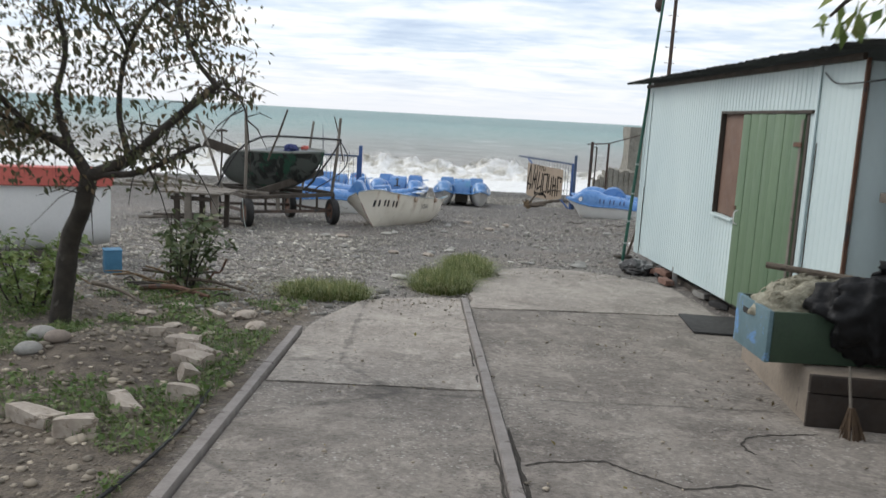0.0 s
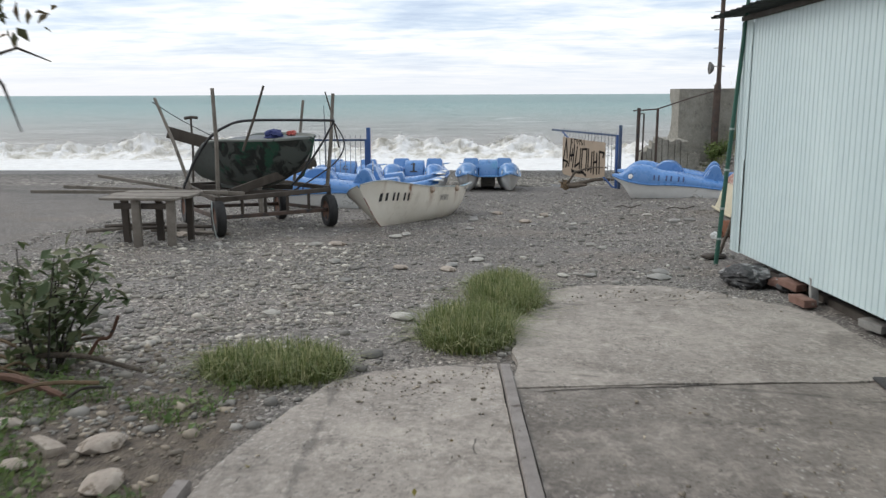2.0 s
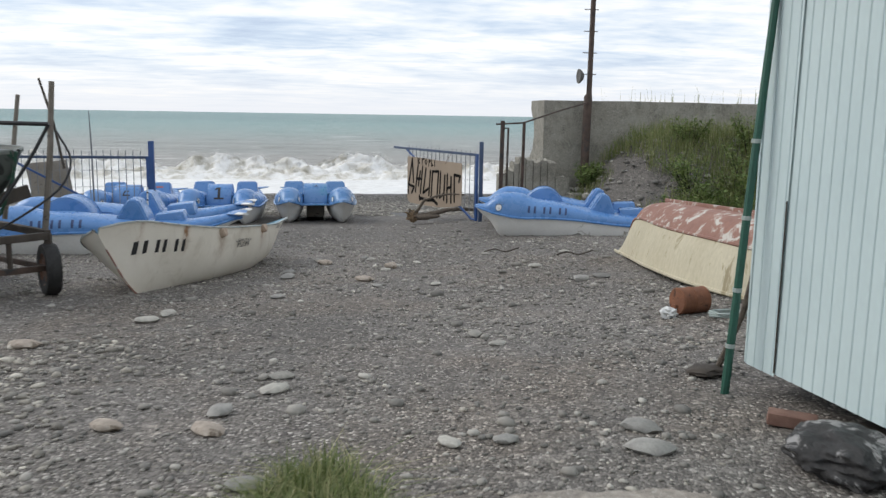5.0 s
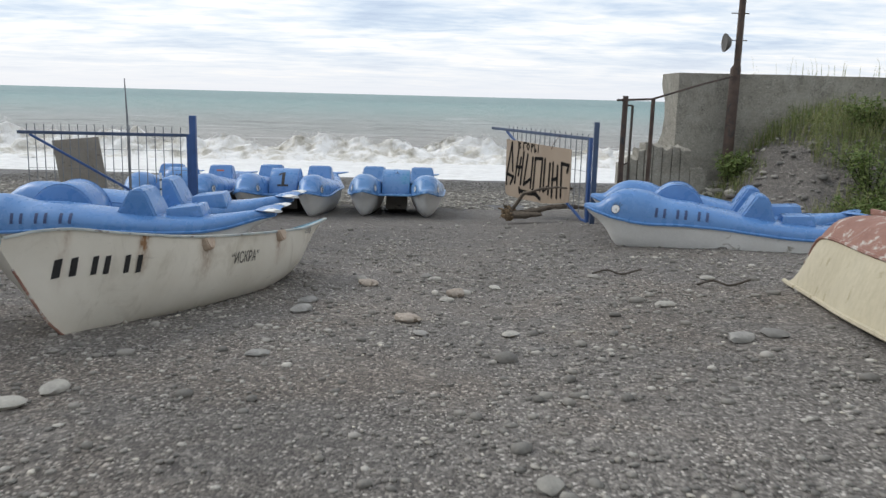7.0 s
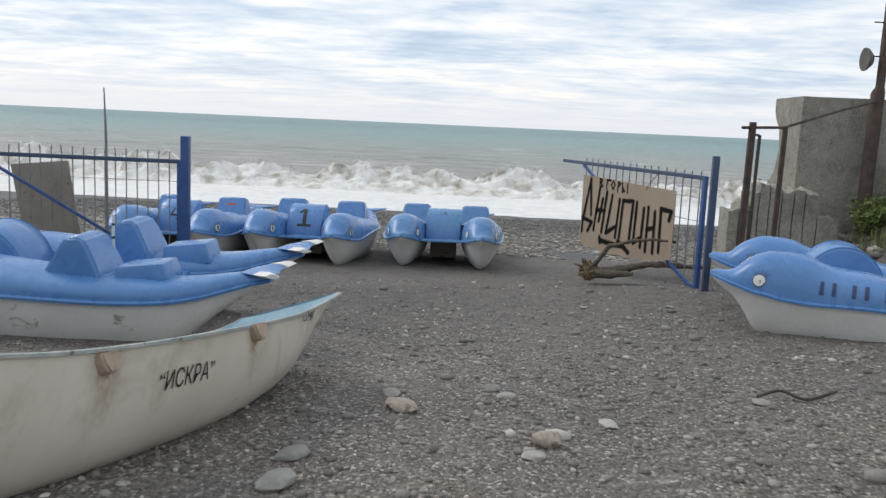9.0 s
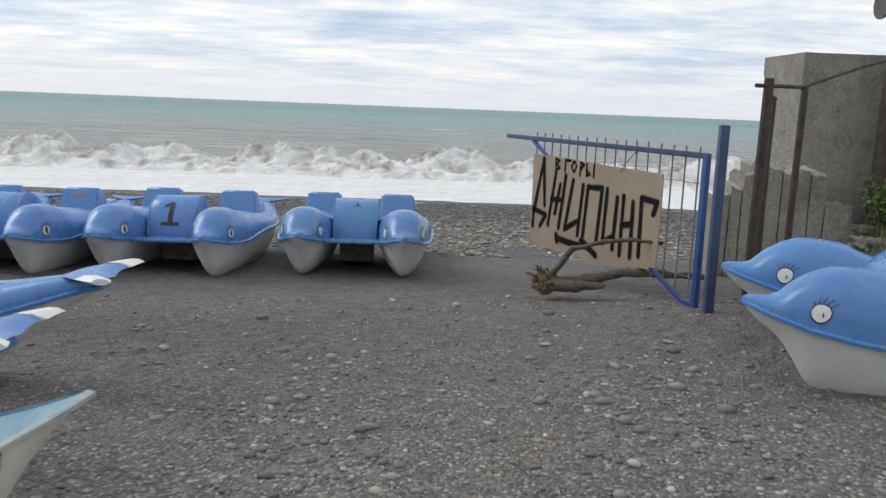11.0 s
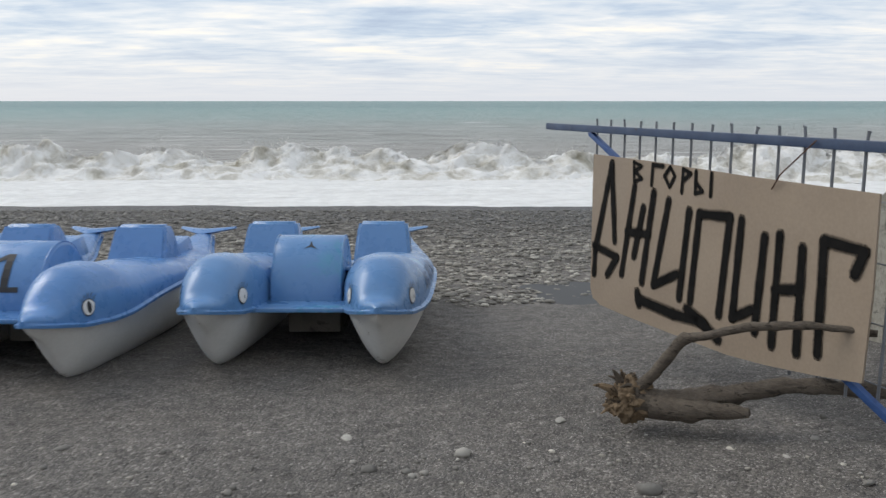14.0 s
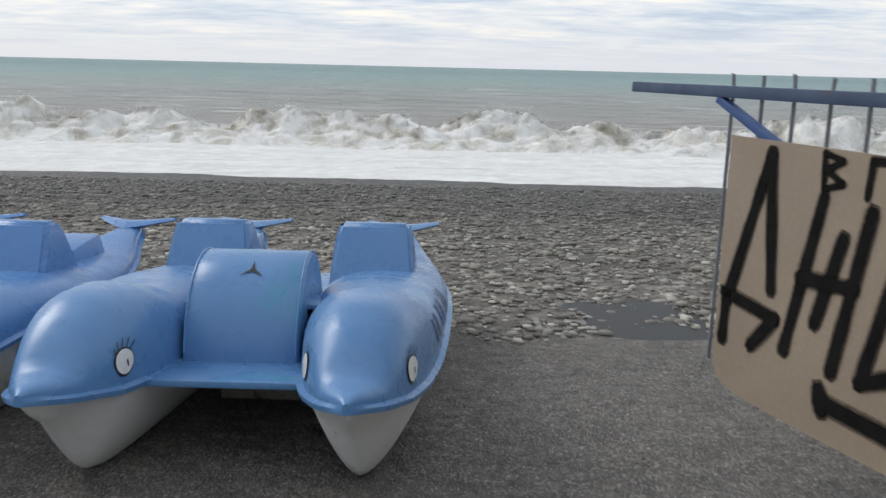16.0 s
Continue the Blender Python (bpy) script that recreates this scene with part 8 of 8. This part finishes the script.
# ---- cracks and litter on the concrete ----
def crack(parent, pts, width, seed):
    """A ragged, dirt-filled crack that lies in the slab's skin."""
    g_ = random.Random(seed)
    path = []
    for a, b_ in zip(pts, pts[1:]):
        for k in range(5):
            t = k / 5
            path.append(Vector((a[0] + (b_[0] - a[0]) * t + g_.uniform(-0.008, 0.008), a[1] + (b_[1] - a[1]) * t + g_.uniform(-0.010, 0.010))))
    rows = []
    for i, p in enumerate(path):
        d = (path[min(i + 1, len(path) - 1)] - path[max(i - 1, 0)]).normalized()
        w = width * g_.uniform(0.4, 1.0) * min(1.0, 0.25 + 0.5 * min(i, len(path) - 1 - i))
        n_ = Vector((-d.y, d.x)) * w
        rows.append([(q.x, q.y, gz(q.x, q.y) + 0.032 + 0.006 * nz(q.x, q.y, 3.0, 2.3) + 0.003) for q in (p - n_, p + n_)])
    bm = bmesh.new()
    skin(bm, rows)
    part("crack", bm, M["soil_dark"], parent, "dirt-filled crack in concrete")


apron = bpy.data.objects["pavement_3"]
crack(apron, [(2.33, 4.68), (2.12, 4.63), (1.95, 4.59), (1.87, 4.54), (1.80, 4.44), (1.79, 4.32), (1.84, 4.24)], 0.009, 1)
crack(apron, [(0.57, 3.92), (0.67, 3.99), (0.81, 4.01), (0.98, 4.05), (1.07, 3.92), (1.19, 3.82), (1.29, 3.72), (1.44, 3.76), (1.61, 3.82), (1.75, 3.77)], 0.012, 2)
crack(apron, [(0.52, 8.24), (0.80, 8.30), (1.20, 8.33), (1.60, 8.42), (2.0, 8.44), (2.45, 8.49)], 0.010, 4)
crack(apron, [(RAIL_R(y) + 0.052, y) for y in (2.4, 3.0, 3.6, 4.0, 4.6)], 0.016, 5)
crack(bpy.data.objects["pavement_1"], [(-0.93, 5.21), (-0.60, 5.20), (-0.2, 5.22), (0.15, 5.21), (0.42, 5.22)], 0.010, 6)
crack(bpy.data.objects["pavement_1"], [(RAIL_R(y) - 0.055, y) for y in (3.0, 3.4, 3.8, 4.2)], 0.010, 7)
crack(bpy.data.objects["pavement_2"], [(RAIL_R(y) - 0.055, y) for y in (5.4, 5.8, 6.2, 6.6)], 0.009, 8)
crack(apron, [(1.65, 4.58), (1.76, 4.66), (1.87, 4.64)], 0.004, 3)
g_ = np.random.default_rng(44)


def on_apron(g_):
    x, y = g_.uniform(-0.85, 2.7), g_.uniform(2.6, 8.2)
    if nz(x * 1.3, y * 1.3, 8.8) < g_.uniform(-0.5, 0.4):
        return None
    return (x, y, gz(x, y) + 0.040)


pebbles("pebbles", 420, on_apron, 0.0065, "grit and small stones on concrete", 45, 0.2, "chips", 0.25)


def slab_margin(g_):
    """Beach grit trodden onto the far ends of the slabs."""
    if g_.random() < 0.6:
        x, y = g_.uniform(0.55, 2.9), 11.75 - abs(g_.normal(0, 0.45))
        top = 0.038
        if y > 11.6 - 0.35 * abs(x - 1.7) or x < np.interp(y, (10.2, 10.75, 11.5), (0.60, 0.92, 1.05)):
            return None
    else:
        x, y = g_.uniform(-0.85, 0.30), 8.85 - abs(g_.normal(0, 0.40))
        top = 0.036
        if y > 8.60 + 0.30 * (x + 0.2) or x < np.interp(y, (7.4, 8.0, 8.6), (-0.9, -0.8, -0.62)):
            return None
    return (x, y, gz(x, y) + top)


pebbles("pebbles", 420, slab_margin, 0.006, "beach grit trodden onto the ends of concrete slabs", 46, 0.2, "chips", 0.2)
v, f = leaf_arrays(scatter(45, on_apron, g_), (0.02, 0.045), 0.02, g_, 0.6)
tagged(new("leaf_litter", fast_mesh("leaf_litter", v, f, M["litter_leaf"])), "few dry fallen leaves on concrete", "leaves", kind="stuff")

# ---- odds and ends by the gate ----
pan = link("scrap_board", box(bmesh.new(), (0, 0, 0.70), (0.78, 0.03, 1.42), 0.006, Matrix.Rotation(0.10, 4, 'X')), M["board_tan"])
pan.matrix_world = pose(-4.38, 26.0, gz(-4.38, 26.0) - 0.03, 0, -6, -4)
tagged(pan, "grey weathered board leaning behind a gate", "board")
stk = link("stake", tube(bmesh.new(), [(-3.72, 26.1, gz(-3.7, 26.1) - 0.1), (-3.73, 26.1, 0.35), (-3.75, 26.1, 0.95)], [0.02, 0.018, 0.008], 6), M["wire"])
tagged(stk, "thin metal stake behind a gate", "stake")
rd = link("striped_rod", tube(bmesh.new(), [(-2.05, 22.35, gz(-2.05, 22.35) + 0.5), (-2.04, 22.33, gz(-2.05, 22.35) + 1.0)], 0.013, 7), M["plastic_white"])
tagged(rd, "white rod with dark bands standing between pedal boat seats", "rod")
for k in range(4):
    zb = gz(-2.05, 22.35) + 0.56 + 0.115 * k
    part("band", tube(bmesh.new(), [(-2.05 + 0.02 * (0.06 + 0.115 * k), 22.35 - 0.04 * (0.06 + 0.115 * k), zb), (-2.05 + 0.02 * (0.09 + 0.115 * k), 22.35 - 0.04 * (0.09 + 0.115 * k), zb + 0.02)], 0.0145, 8), M["black_paint"], rd)
bm = bmesh.new()
zp = gz(3.15, 31.2) + 0.030
ring = [bm.verts.new((3.12 + (0.80 + 0.12 * nz(math.cos(a) * 1.5, math.sin(a) * 1.5)) * math.cos(a), 31.25 + (0.80 + 0.15 * nz(math.cos(a) * 2, math.sin(a), 3)) * math.sin(a), zp)) for a in (2 * math.pi * k / 28 for k in range(28))]
bm.faces.new(ring)
m_, nt_, b_ = tree_of("puddle_water")
b_.inputs["Base Color"].default_value, b_.inputs["Roughness"].default_value = (0.03, 0.029, 0.028, 1), 0.45
b_.inputs["Specular IOR Level"].default_value = 0.25
tagged(part("puddle", bm, m_), "still puddle in a hollow of the cobbles", "puddle", kind="structure")
